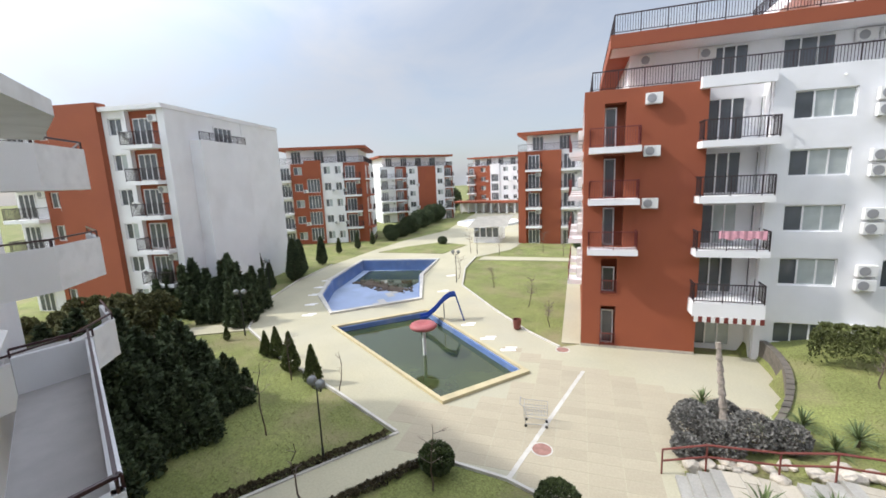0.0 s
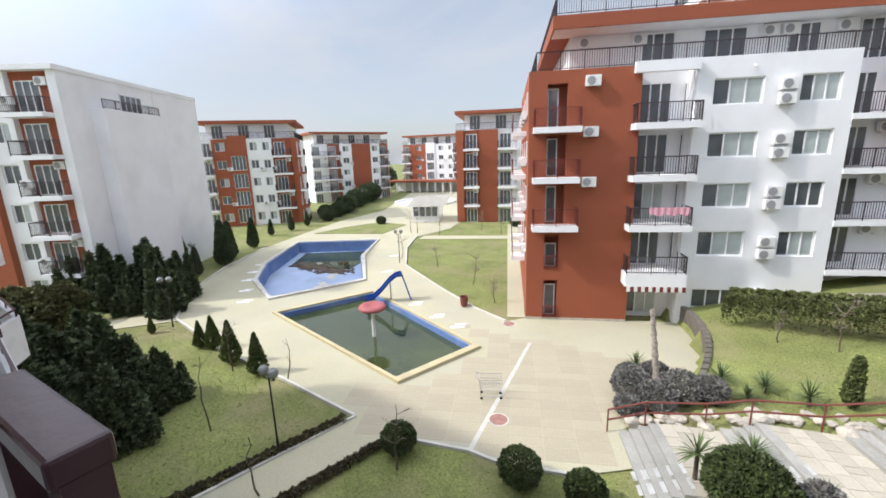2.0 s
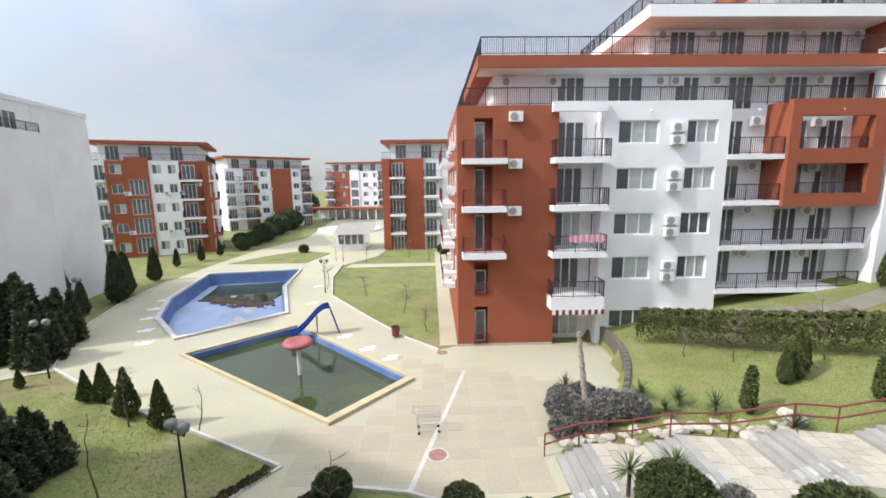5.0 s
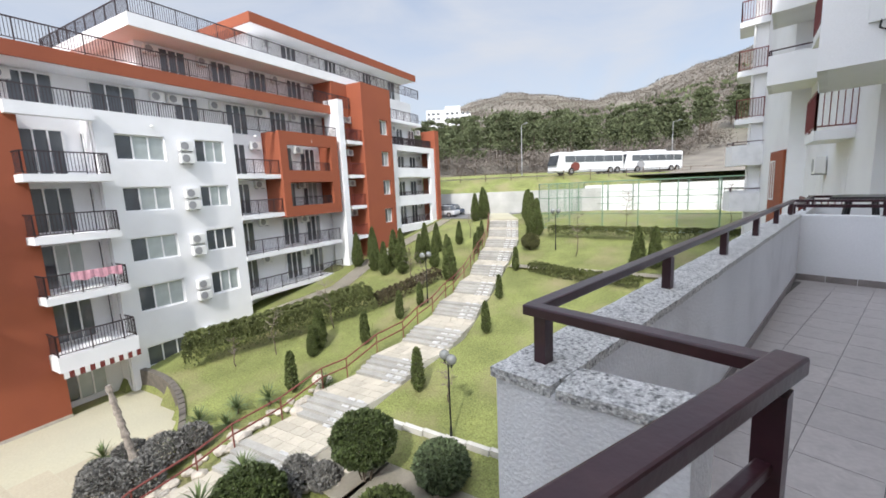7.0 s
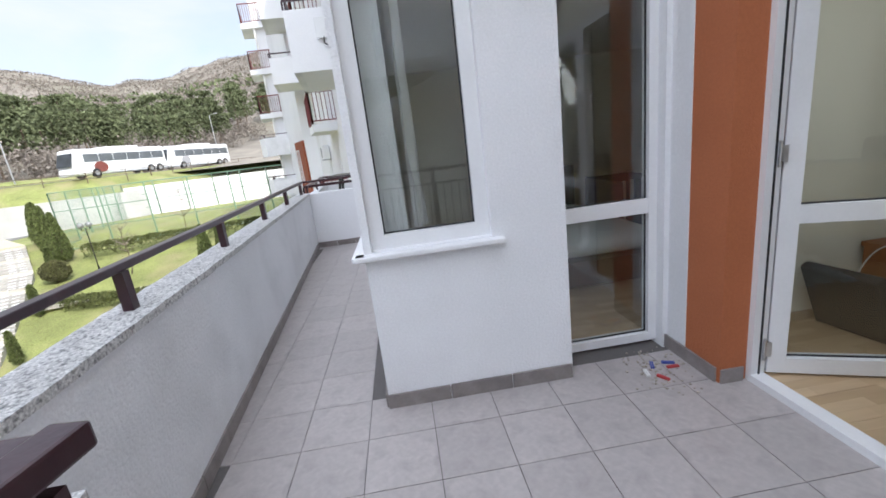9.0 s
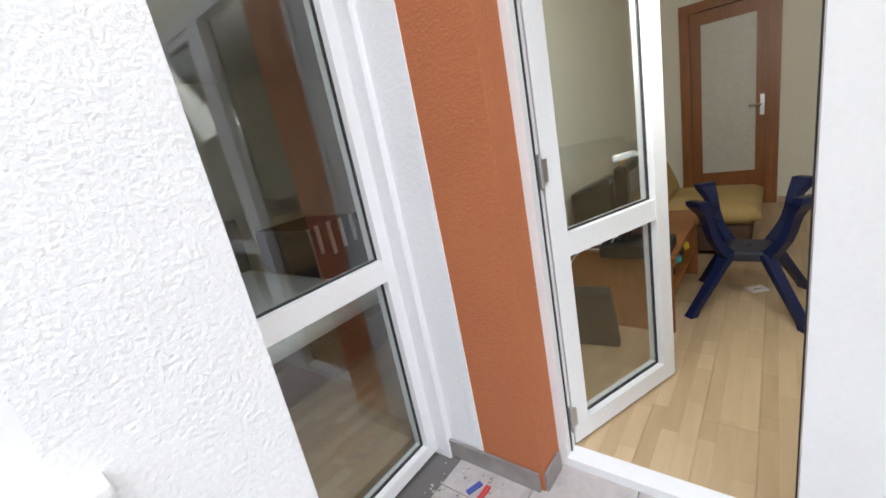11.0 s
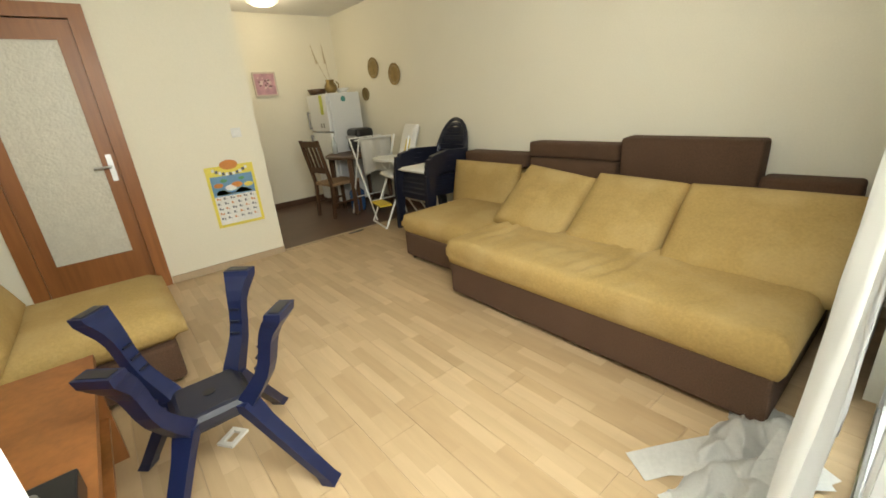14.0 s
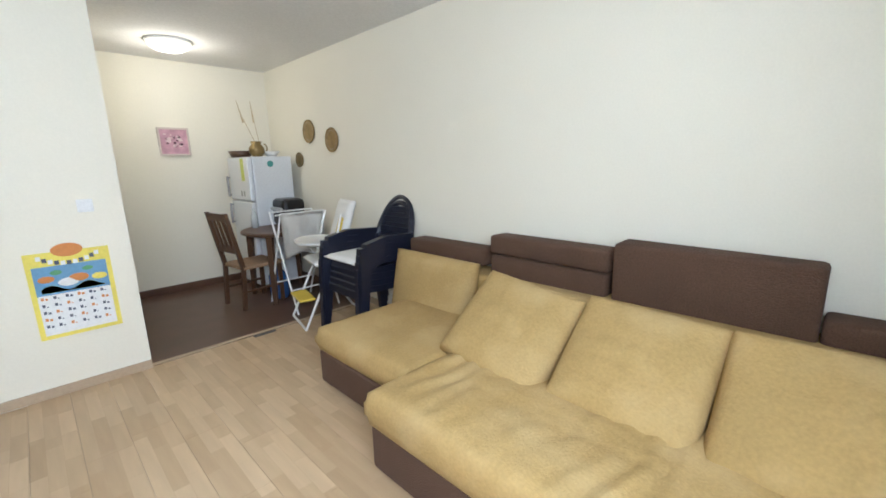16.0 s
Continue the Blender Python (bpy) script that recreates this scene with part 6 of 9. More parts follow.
for y, z, r in ((-7.197, 1.79, 0.125), (-6.727, 1.675, 0.125), (-7.469, 1.489, 0.085)):
    pl = thing("wall_plate", pose(-3.598, y, z, 0, 90, 0), "round brass-rimmed decorative plate on the wall", "plate", "wall plates")
    bm = B()
    lathe(bm, [(r * 0.9, 0), (r, 0.012), (r, 0.018), (r * 0.84, 0.016)], 28)
    part("rim", bm, BRASS, pl, "brass rim")
    bm = B()
    lathe(bm, [(r * 0.83, 0.012), (r * 0.8, 0.0165), (r * 0.4, 0.014)], 28)
    part("face", bm, mat("plate_face", (0.30, 0.24, 0.15), 0.5, var=0.6, scale=26, grain=0.3, gscale=70), pl)

# ---- kitchen corner ----
fr = thing("fridge", pose(-3.0, -7.80, FZ), "white fridge-freezer with stickers on its front", "fridge")
bm = B()
box(bm, -0.50, -0.055, -0.30, 0.30, 0.05, 1.50, bevel=0.012)
part("body", bm, FRIDGE, fr)
for z0, z1 in ((0.06, 1.005), (1.02, 1.495)):
    bm = B()
    box(bm, -0.052, 0.0, -0.30, 0.30, z0, z1, bevel=0.014)
    d = part("door", bm, FRIDGE, fr)
    bm = B()
    zz = z1 - 0.27 if z0 < 0.5 else z0 + 0.03
    box(bm, 0.018, 0.04, -0.285, -0.25, zz, zz + 0.24, bevel=0.008)
    for q in (zz + 0.02, zz + 0.22):
        bar(bm, (-0.002, -0.267, q), (0.022, -0.267, q), 0.009)
    part("handle", bm, GREYPL, d, "grey bar handle")
STK = [mat("sticker_green", (0.55, 0.6, 0.1), 0.5), mat("sticker_teal", (0.08, 0.3, 0.28), 0.5)]
bm = B()
box(bm, 0.0005, 0.002, 0.10, 0.19, 1.24, 1.48)
part("sticker", bm, STK[0], fr, "yellow-green energy sticker")
bm = B()
lathe(bm, [(0.035, 0), (0.035, 0.002)], 18, pose(-0.25, 0.301, 1.42, -90))
part("sticker", bm, STK[1], fr, "round teal sticker")
bm = B()
for yy in (0.04, 0.12):
    box(bm, 0.0005, 0.004, yy, yy + 0.035, 1.07, 1.13)
part("magnet", bm, GREYPL, fr, "two dark magnets")
for i, (nm, prof, col, x, lab) in enumerate((("jug", [(0.05, 0), (0.085, 0.05), (0.08, 0.10), (0.05, 0.14), (0.06, 0.17)], BRASS, -0.20, "brown ceramic jug on the fridge"),
                                            ("basket", [(0.1, 0), (0.13, 0.07), (0.12, 0.07)], DKWOOD, -0.10, "small brown basket on the fridge"),
                                            ("bowl", [(0.05, 0), (0.10, 0.06), (0.095, 0.06)], WHITEPL, -0.36, "white bowl on the fridge"))):
    t = thing(nm, pose(-3.0 + x, -7.70 if nm != "basket" else -7.92, FZ + 1.50), lab, nm)
    bm = B()
    lathe(bm, prof, 20)
    part("body", bm, col, t, smooth=True)
    if nm == "jug":
        bm = B()
        prev = None
        for k in range(7):
            a = -1.3 + k * 0.43
            p = (-0.075 - 0.045 * math.cos(a), 0, 0.095 + 0.05 * math.sin(a))
            if prev:
                bar(bm, prev, p, 0.008)
            prev = p
        part("handle", bm, col, t)
reeds = thing("dried_reeds", pose(-3.38, -8.0, FZ + 1.50), "two tall dried reed plumes standing on the fridge", "dried reeds")
REED = mat("dry_reed", (0.5, 0.4, 0.24), 0.9)
for sx, ty in ((0.16, -0.05), (0.06, 0.0)):
    bm = B()
    bar(bm, (0, 0, 0), (sx, ty, 0.45), 0.003)
    bar(bm, (sx, ty, 0.40), (sx * 1.35, ty, 0.64), 0.011, 0.003)
    part("stem", bm, REED, reeds)
tb = thing("round_table", pose(-3.18, -7.18, FZ), "round dark wooden table beside the fridge", "table")
bm = B()
lathe(bm, [(0.40, 0.70), (0.42, 0.71), (0.42, 0.73), (0.40, 0.74)], 32)
part("tabletop", bm, DKWOOD, tb)
for x, y in ((0.26, 0.26), (-0.26, 0.26), (0.26, -0.26), (-0.26, -0.26)):
    bm = B()
    bar(bm, (x * 1.05, y * 1.05, 0), (x, y, 0.70), 0.02, 0.03, square=True)
    part("leg", bm, DKWOOD, tb)
ch = thing("dining_chair", pose(-2.62, -7.15, FZ, 0, 0, 8), "dark wooden dining chair with tan seat pad", "chair")
bm = B()
box(bm, -0.42, 0.0, -0.20, 0.20, 0.40, 0.44, bevel=0.01)
part("seat", bm, mat("tan_seat", (0.30, 0.19, 0.11), 0.8, var=0.2, scale=8), ch)
for y in (-0.18, 0.18):
    bm = B()
    ribbed(bm, [((0.02, y, 0), 0.035, 0.035, (1, 0, 0), (0, 1, 0)), ((-0.01, y, 0.42), 0.04, 0.035, (1, 0, 0), (0, 1, 0)), ((0.10, y, 0.97), 0.035, 0.03, (1, 0, 0), (0, 1, 0))])
    part("leg", bm, DKWOOD, ch)
    bm = B()
    bar(bm, (-0.39, y, 0), (-0.39, y, 0.40), 0.018, square=True)
    part("leg", bm, DKWOOD, ch)
    bm = B()
    bar(bm, (-0.39, y, 0.18), (0.0, y, 0.18), 0.011, square=True)
    part("stretcher", bm, DKWOOD, ch)
for z in (0.60, 0.92):
    bm = B()
    x = -0.01 + (z - 0.42) * 0.2
    box(bm, x - 0.012, x + 0.012, -0.17, 0.17, z - 0.03, z + 0.04)
    part("rail", bm, DKWOOD, ch)
for y in (-0.09, 0.0, 0.09):
    bm = B()
    bar(bm, (0.03, y, 0.62), (0.09, y, 0.90), 0.012, square=True)
    part("slat", bm, DKWOOD, ch)
cm = thing("coffee_maker", pose(-3.33, -7.32, FZ + 0.74), "black coffee machine with steel band on the table", "coffee maker")
bm = B()
box(bm, -0.13, 0.13, -0.16, 0.16, 0, 0.30, bevel=0.05)
part("body", bm, BLACKPL, cm)
bm = B()
box(bm, -0.03, 0.16, -0.13, 0.13, 0.17, 0.21, bevel=0.02)
part("band", bm, STEEL, cm)
bt = thing("bottle", pose(-2.98, -7.42, FZ + 0.74), "clear plastic bottle on the table", "bottle")
bm = B()
lathe(bm, [(0.035, 0), (0.037, 0.1), (0.033, 0.14), (0.013, 0.18), (0.013, 0.21)], 16)
part("body", bm, mat("clear_bottle", (0.6, 0.65, 0.66), 0.15, spec=0.7), bt, smooth=True)
tt = thing("cup", pose(-3.38, -6.95, FZ + 0.74), "white cup on the table", "cup")
bm = B()
lathe(bm, [(0.05, 0), (0.06, 0.12), (0.055, 0.12)], 16)
part("body", bm, WHITEPL, tt)
bl = thing("water_bottle", pose(-3.05, -7.12, FZ), "large blue water bottle standing under the table", "bottle")
bm = B()
lathe(bm, [(0.09, 0), (0.1, 0.05), (0.1, 0.25), (0.03, 0.32), (0.03, 0.36)], 18)
part("body", bm, mat("blue_bottle", (0.05, 0.12, 0.3), 0.2, spec=0.7), bl, smooth=True)

# ---- folding high chair ----
hc = thing("high_chair", pose(-3.10, -6.17, FZ, 0, 0, -12), "white folding baby high chair with tray and yellow footrest", "high chair")


def tube(nm, pts, r=0.011, material=WHITEPL, label=""):
    bm = B()
    for a, b in zip(pts, pts[1:]):
        bar(bm, a, b, r)
    return part(nm, bm, material, hc, label)


for y in (-0.22, 0.22):
    tube("leg", [(0.28, y, 0.012), (0.02, y, 0.55), (-0.10, y, 0.98)])
    tube("leg", [(-0.30, y * 1.05, 0.012), (0.02, y, 0.55), (0.12, y, 0.72)])
tube("crossbar", [(0.28, -0.22, 0.012), (0.28, 0.22, 0.012)])
tube("crossbar", [(-0.30, -0.23, 0.012), (-0.30, 0.23, 0.012)])
bm = B()
lathe(bm, [(0.20, 0.72), (0.225, 0.735), (0.225, 0.75), (0.205, 0.745)], 28, pose(0.06, 0, 0) @ Matrix.Diagonal((0.85, 1.05, 1, 1)))
part("tray", bm, WHITEPL, hc, "white moulded tray")
soft("backrest", 0.34, 0.50, 0.07, SHEER, hc, pose(-0.17, 0.0, 0.84, 0, 0, 90) @ pose(0, 0, 0, 72, 0, 0), r=0.025, puff=0.015)
soft("seat", 0.34, 0.36, 0.06, SHEER, hc, pose(-0.02, 0.0, 0.56), r=0.02, puff=0.01)
bm = B()
box(bm, 0.16, 0.30, -0.16, 0.16, 0.24, 0.262, bevel=0.008)
part("footrest", bm, YELLOWPL, hc, "yellow plastic footrest")
soft("strap_cover", 0.07, 0.20, 0.03, YELLOWPL, hc, pose(-0.118, 0.09, 0.84, 0, 0, 90) @ pose(0, 0, 0, 72, 0, 0), r=0.012, puff=0.004)
airer = thing("clothes_airer", pose(-3.14, -6.74, FZ), "small white folding tube airer standing beside the table", "airer")
for x in (-0.22, 0.22):
    for sgn in (-1, 1):
        bm = B()
        bar(bm, (x, 0.30 * sgn, 0.0), (x, -0.12 * sgn, 0.95), 0.010)
        part("leg", bm, WHITEPL, airer)
for y, z in ((-0.12, 0.95), (0.12, 0.95), (0.20, 0.22), (-0.20, 0.22), (0.0, 0.93)):
    bm = B()
    bar(bm, (-0.22, y, z), (0.22, y, z), 0.008)
    part("rail", bm, WHITEPL, airer)
cloth = thing("cloth", pose(-3.13, -6.60, FZ + 0.54), "white cloth hung over the folding airer", "cloth")
bm = B()
nn = 14
gv = [[bm.verts.new((-0.22 + 0.44 * i / nn, 0.02 * math.sin(i * 0.9) + 0.03 * (1 - j / nn) * math.sin(i * 0.5), 0.40 * j / nn - 0.02 * math.sin(i * 0.6) * (1 - j / nn))) for j in range(nn + 1)] for i in range(nn + 1)]
for i in range(nn):
    for j in range(nn):
        bm.faces.new((gv[i][j], gv[i + 1][j], gv[i + 1][j + 1], gv[i][j + 1]))
bmesh.ops.solidify(bm, geom=bm.faces[:], thickness=0.006)
part("drape", bm, SHEER, cloth, smooth=True)

# ---- stack of plastic garden chairs ----
def garden_chair(m):
    t = thing("garden_chair", m, "black-blue plastic garden armchair in a stack", "chair", "stacked garden chairs")
    bm = B()
    ribbed(bm, [((-0.22, 0, 0.40), 0.44, 0.05, (0, 1, 0), (0, 0, 1)), ((0.05, 0, 0.41), 0.46, 0.05, (0, 1, 0), (0, 0, 1)), ((0.22, 0, 0.43), 0.46, 0.05, (0, 1, 0), (0, 0, 1)), ((0.25, 0, 0.38), 0.46, 0.06, (0, 1, 0), (0, 0, 1))])
    part("seat", bm, NAVYDK, t)
    bm = B()
    k = 13
    prev = None
    for i in range(k + 1):
        a = math.pi * i / k
        p = (-0.24 - 0.13 * math.sin(a), -0.23 * math.cos(a), 0.58 + 0.37 * math.sin(a))
        if prev:
            bar(bm, prev, p, 0.024)
        prev = p
    part("back_frame", bm, NAVYDK, t)
    for i in range(5):
        z = 0.50 + i * 0.085
        w = 0.42 * math.sqrt(max(0.05, 1 - (max(0, z - 0.60) / 0.36) ** 2))
        bm = B()
        x = -0.24 - max(0, z - 0.55) * 0.33
        box(bm, x - 0.012, x + 0.012, -w / 2, w / 2, z - 0.024, z + 0.024)
        part("slat", bm, NAVYDK, t)
    for y in (-0.27, 0.27):
        bm = B()
        ribbed(bm, [((-0.26, y * 0.9, 0.64), 0.05, 0.055, (0, 1, 0), (0, 0, 1)), ((0.05, y, 0.66), 0.06, 0.05, (0, 1, 0), (0, 0, 1)), ((0.24, y, 0.62), 0.06, 0.055, (0, 1, 0), (0, 0, 1)), ((0.27, y, 0.56), 0.05, 0.04, (0, 1, 0), (0, 0, 1))])
        part("armrest", bm, NAVYDK, t)
        bm = B()
        ribbed(bm, [((0.29, y, 0.0), 0.05, 0.06, (0, 1, 0), (1, 0, 0)), ((0.24, y, 0.62), 0.05, 0.11, (0, 1, 0), (1, 0, 0))])
        part("leg", bm, NAVYDK, t)
        bm = B()
        ribbed(bm, [((-0.30, y * 0.85, 0.0), 0.05, 0.05, (0, 1, 0), (1, 0, 0)), ((-0.24, y * 0.85, 0.62), 0.05, 0.04, (0, 1, 0), (1, 0, 0))])
        part("leg", bm, NAVYDK, t)
    return t


g0 = garden_chair(pose(-3.22, -5.68, FZ, 0, 0, 0))
for i in range(1, 4):
    copy_thing(g0, pose(-3.22 - 0.008 * i, -5.68 + 0.004 * i, FZ + 0.052 * i, 0, 0, 0))
sp_ = thing("seat_pad", pose(-3.15, -5.68, FZ + 0.62), "pale seat pad lying on the stacked chairs", "cushion")
soft("pad", 0.42, 0.44, 0.05, SHEER, sp_, pose(0, 0, 0.03), r=0.02, puff=0.01)

# ---- curtain and fallen blind strips ----
def drape(name, x0, x1, y, z0, z1, lean, label, folds=7, amp=0.04, puddle=0.0):
    t = thing(name, Matrix(), label, "curtain")
    bm = B()
    nx, nz = folds * 8, 22
    g = []
    for i in range(nx + 1):
        u = i / nx
        col = []
        for j in range(nz + 1):
            v = j / nz
            low = (1 - v) ** 1.6
            x = x0 + (x1 - x0) * u * (1 - 0.12 * v) - lean * low * (0.3 + 0.7 * (1 - u))
            yy = y + amp * (0.6 + 0.7 * low) * math.sin(u * folds * 2 * math.pi + 2.2 * v) + 0.02 * fbm(u * 6, v * 2, 3) - puddle * low
            col.append(bm.verts.new((x, yy, z0 + (z1 - z0) * v)))
        g.append(col)
    for i in range(nx):
        for j in range(nz):
            bm.faces.new((g[i][j], g[i + 1][j], g[i + 1][j + 1], g[i][j + 1]))
    bmesh.ops.solidify(bm, geom=bm.faces[:], thickness=0.003)
    part("cloth", bm, VEIL, t, smooth=True)
    bm = B()
    bar(bm, (x0 - 0.1, y, z1 + 0.02), (x1 + 0.1, y, z1 + 0.02), 0.012)
    part("rod", bm, WHITEPL, t)
    return t


drape("curtain", -3.3, -1.5, -2.24, FZ + 0.02, 2.46, 0.0, "white curtain gathered beside the balcony door", 10, 0.032, 0.035)
heap = thing("fallen_curtain", pose(-2.02, -2.40, FZ), "crumpled white net curtain lying in a heap on the floor", "curtain")
bm = B()
nn = 46
hv = []
for i in range(nn + 1):
    row = []
    for j in range(nn + 1):
        u, v = i / nn * 2 - 1, j / nn * 2 - 1
        e = max(0.0, 1 - (u * u) ** 2) * max(0.0, 1 - (v * v) ** 2)
        fold = abs(noise.noise(Vector((u * 2.1, v * 1.3, 3.1)))) * 0.9 + 0.5 * abs(math.sin(4.5 * u + 2.5 * v + 2 * noise.noise(Vector((u * 1.5, v, 8.0))))) ** 0.7
        row.append(bm.verts.new((u * 0.36 + 0.05 * fbm(u * 2, v * 2, 2), v * 0.15 + 0.03 * fbm(u * 3, v * 2, 5), 0.006 + 0.12 * e * fold)))
    hv.append(row)
for i in range(nn):
    for j in range(nn):
        bm.faces.new((hv[i][j], hv[i + 1][j], hv[i + 1][j + 1], hv[i][j + 1]))
bmesh.ops.solidify(bm, geom=bm.faces[:], thickness=0.004)
part("cloth", bm, SHEER, heap, smooth=True)


def strip(m, L, w, curl, label):
    bm = B()
    n = 26
    prev = None
    for i in range(n + 1):
        u = i / n
        a = u * curl
        if curl:
            R = L / curl
            c = (R * math.sin(a), 0, R * (1 - math.cos(a)))
        else:
            c = (u * L, 0, 0.004 + 0.012 * abs(math.sin(u * 4)))
        cur = [bm.verts.new((c[0], -w / 2, c[2] + 0.004)), bm.verts.new((c[0], w / 2, c[2] + 0.004))]
        if prev:
            bm.faces.new((prev[0], cur[0], cur[1], prev[1]))
        prev = cur
    bmesh.ops.solidify(bm, geom=bm.faces[:], thickness=0.003)
    tagged(part("blind_strip", bm, PAPER, None, m=m), label, "blind strip", "fallen blind strips")


LAB = "white vertical blind strip fallen on the floor"
strip(pose(-1.71, -2.68, FZ, 0, 0, 148), 0.75, 0.125, 0.0, LAB)
strip(pose(-1.62, -2.52, FZ + 0.004, 0, 0, 152), 0.6, 0.125, 0.0, LAB)
strip(pose(-1.50, -2.40, FZ + 0.004, 0, 0, 170), 0.6, 0.125, 0.5, LAB)
strip(pose(-1.8, -2.62, FZ + 0.006, 0, 0, 128), 0.5, 0.125, 0.0, LAB)

# ---- kitchen ceiling lamp ----
lampc = thing("ceiling_lamp", pose(-2.42, -7.45, 2.56), "round frosted glass ceiling lamp, lit", "lamp")
bm = B()
lathe(bm, [(0.19, 0), (0.19, -0.02), (0.12, -0.02)], 32)
part("base", bm, WHITEPL, lampc)
GLOW = bpy.data.materials.new("lamp_glow")
GLOW.use_nodes = True
GLOW.node_tree.nodes["Principled BSDF"].inputs["Emission Color"].default_value = (1.0, 0.80, 0.5, 1)
GLOW.node_tree.nodes["Principled BSDF"].inputs["Emission Strength"].default_value = 0.2
bm = B()
lathe(bm, [(0.18, -0.021), (0.165, -0.05), (0.11, -0.08), (0.02, -0.092)], 32)
part("shade", bm, GLOW, lampc, smooth=True)
bulb = new("lamp_bulb", bpy.data.lights.new("lamp_bulb", "POINT"))
bulb.data.energy, bulb.data.shadow_soft_size, bulb.data.color = 1.6, 0.12, (1.0, 0.86, 0.66)
bulb.matrix_world = pose(-2.42, -7.45, 2.40)

# added area lamp high in the balcony opening, stands in for sky light
win = new("window_daylight", bpy.data.lights.new("window_daylight", "AREA"))
win.data.shape, win.data.size, win.data.size_y, win.data.energy, win.data.color = 'RECTANGLE', 1.56, 0.55, 11, (0.95, 0.98, 1.0)
win.matrix_world = look((-0.91, -2.165, 1.94), (-1.5, -5.0, 1.2))

# ---- bedroom behind the closed door and window ----
bm = B()
box(bm, 0.62, 5.0, -6.2, -0.36, -0.35, 0.03)
structure("floor_bedroom", bm, LAMINATE, "laminate bedroom floor", "floor")
bm = B()
box(bm, 0.62, 5.2, -6.4, -6.2, -0.35, 2.86)
box(bm, 5.0, 5.2, -6.2, -0.3, -0.35, 2.86)
structure("wall_bedroom_back", bm, CREAMWALL, "pale bedroom walls", "wall")
bm = B()
box(bm, 0.62, 5.2, -6.2, -0.36, 2.56, 2.856)
structure("ceiling_bedroom", bm, CEIL, "bedroom ceiling", "ceiling")
cot = thing("travel_cot", pose(3.2, -3.25, 0.03), "dark navy travel cot with a zebra-striped cloth", "cot")
bm = B()
for b in ((-0.5, 0.5, -0.33, -0.30), (-0.5, 0.5, 0.30, 0.33), (-0.5, -0.47, -0.30, 0.30), (0.47, 0.5, -0.30, 0.30)):
    box(bm, *b, 0.12, 0.72)
box(bm, -0.47, 0.47, -0.30, 0.30, 0.12, 0.2)
part("body", bm, NAVY, cot)
for x in (-0.49, 0.49):
    for y in (-0.31, 0.31):
        bm = B()
        bar(bm, (x, y, 0), (x, y, 0.74), 0.018)
        part("leg", bm, STEEL, cot)
for i in range(8):
    bm = B()
    box(bm, -0.525, -0.505, -0.28 + i * 0.07, -0.245 + i * 0.07, 0.45 + 0.03 * math.sin(i), 0.75)
    part("stripe", bm, PAPER if i % 2 else BLACKPL, cot)
bed = thing("bed", pose(2.3, -1.98, 0.03), "low bed with a pale sheet", "bed")
bm = B()
box(bm, -0.9, 1.0, -0.6, 0.6, 0.05, 0.28)
part("base", bm, DKWOOD, bed)
bm = B()
box(bm, 1.02, 1.06, -0.62, 0.62, 0.0, 0.95, bevel=0.01)
part("headboard", bm, DKWOOD, bed, "brown wooden headboard")
soft("mattress", 1.9, 1.2, 0.2, SHEER, bed, pose(0.05, 0, 0.38), r=0.06, puff=0.02, wr=0.01, n=20)
drape("curtain", 0.42, 0.72, -0.44, 1.0, 2.5, 0.0, "thin white curtain behind the corner window", 3, 0.03, 0.0)

# ---- loose floor pieces: laminate boards and balcony tiles ----
fl = thing("floor_boards", Matrix(), "pale laminate boards laid towards the window", "floor", kind="structure")
BW = 0.193
bm0 = {}


def board(L):
    L = round(L, 3)
    if L not in bm0:
        bm = B()
        box(bm, -BW / 2 + 0.0006, BW / 2 - 0.0006, 0.0006, L - 0.0006, -0.010, 0.0)
        bm0[L] = mesh(bm, "board", LAMINATE)
    return bm0[L]


i = 0
x = -3.585
while x < 0.4:
    y = -6.27 + (i * 0.37) % 0.9 - 0.9
    while y < -2.16:
        L = (0.62, 0.9, 0.76)[int(abs(y * 10) + i) % 3]
        a, b = max(y, -6.27), min(y + L, -2.155)
        if b - a > 0.05:
            piece("board", board(b - a), fl, pose(x + BW / 2, a, FZ))
        y += L
    x += BW
    i += 1
ft = thing("balcony_tiles", Matrix(), "square grey mottled balcony floor tiles", "floor", kind="structure")
bm = B()
h = 0.35 / 2 - 0.002
box(bm, -h, h, -h, h, -0.006, 0.0)
tile_me = mesh(bm, "tile", TILE)
for ix in range(-8, 15):
    for iy in range(-6, 4):
        cx, cy = 0.35 * ix + 0.175, 0.35 * iy + 0.175
        if cy > py(cx) + 0.1 or cy < -2.1 or (cx > 0.4 and cy < -0.15):
            continue
        if cx < -1.45 and cy > 0.1 - 0.17 * (cx + 1.24) + 0.1:
            continue
        piece("tile", tile_me, ft, pose(cx, cy, 0, 0, 0, 90 * random.randrange(4)))
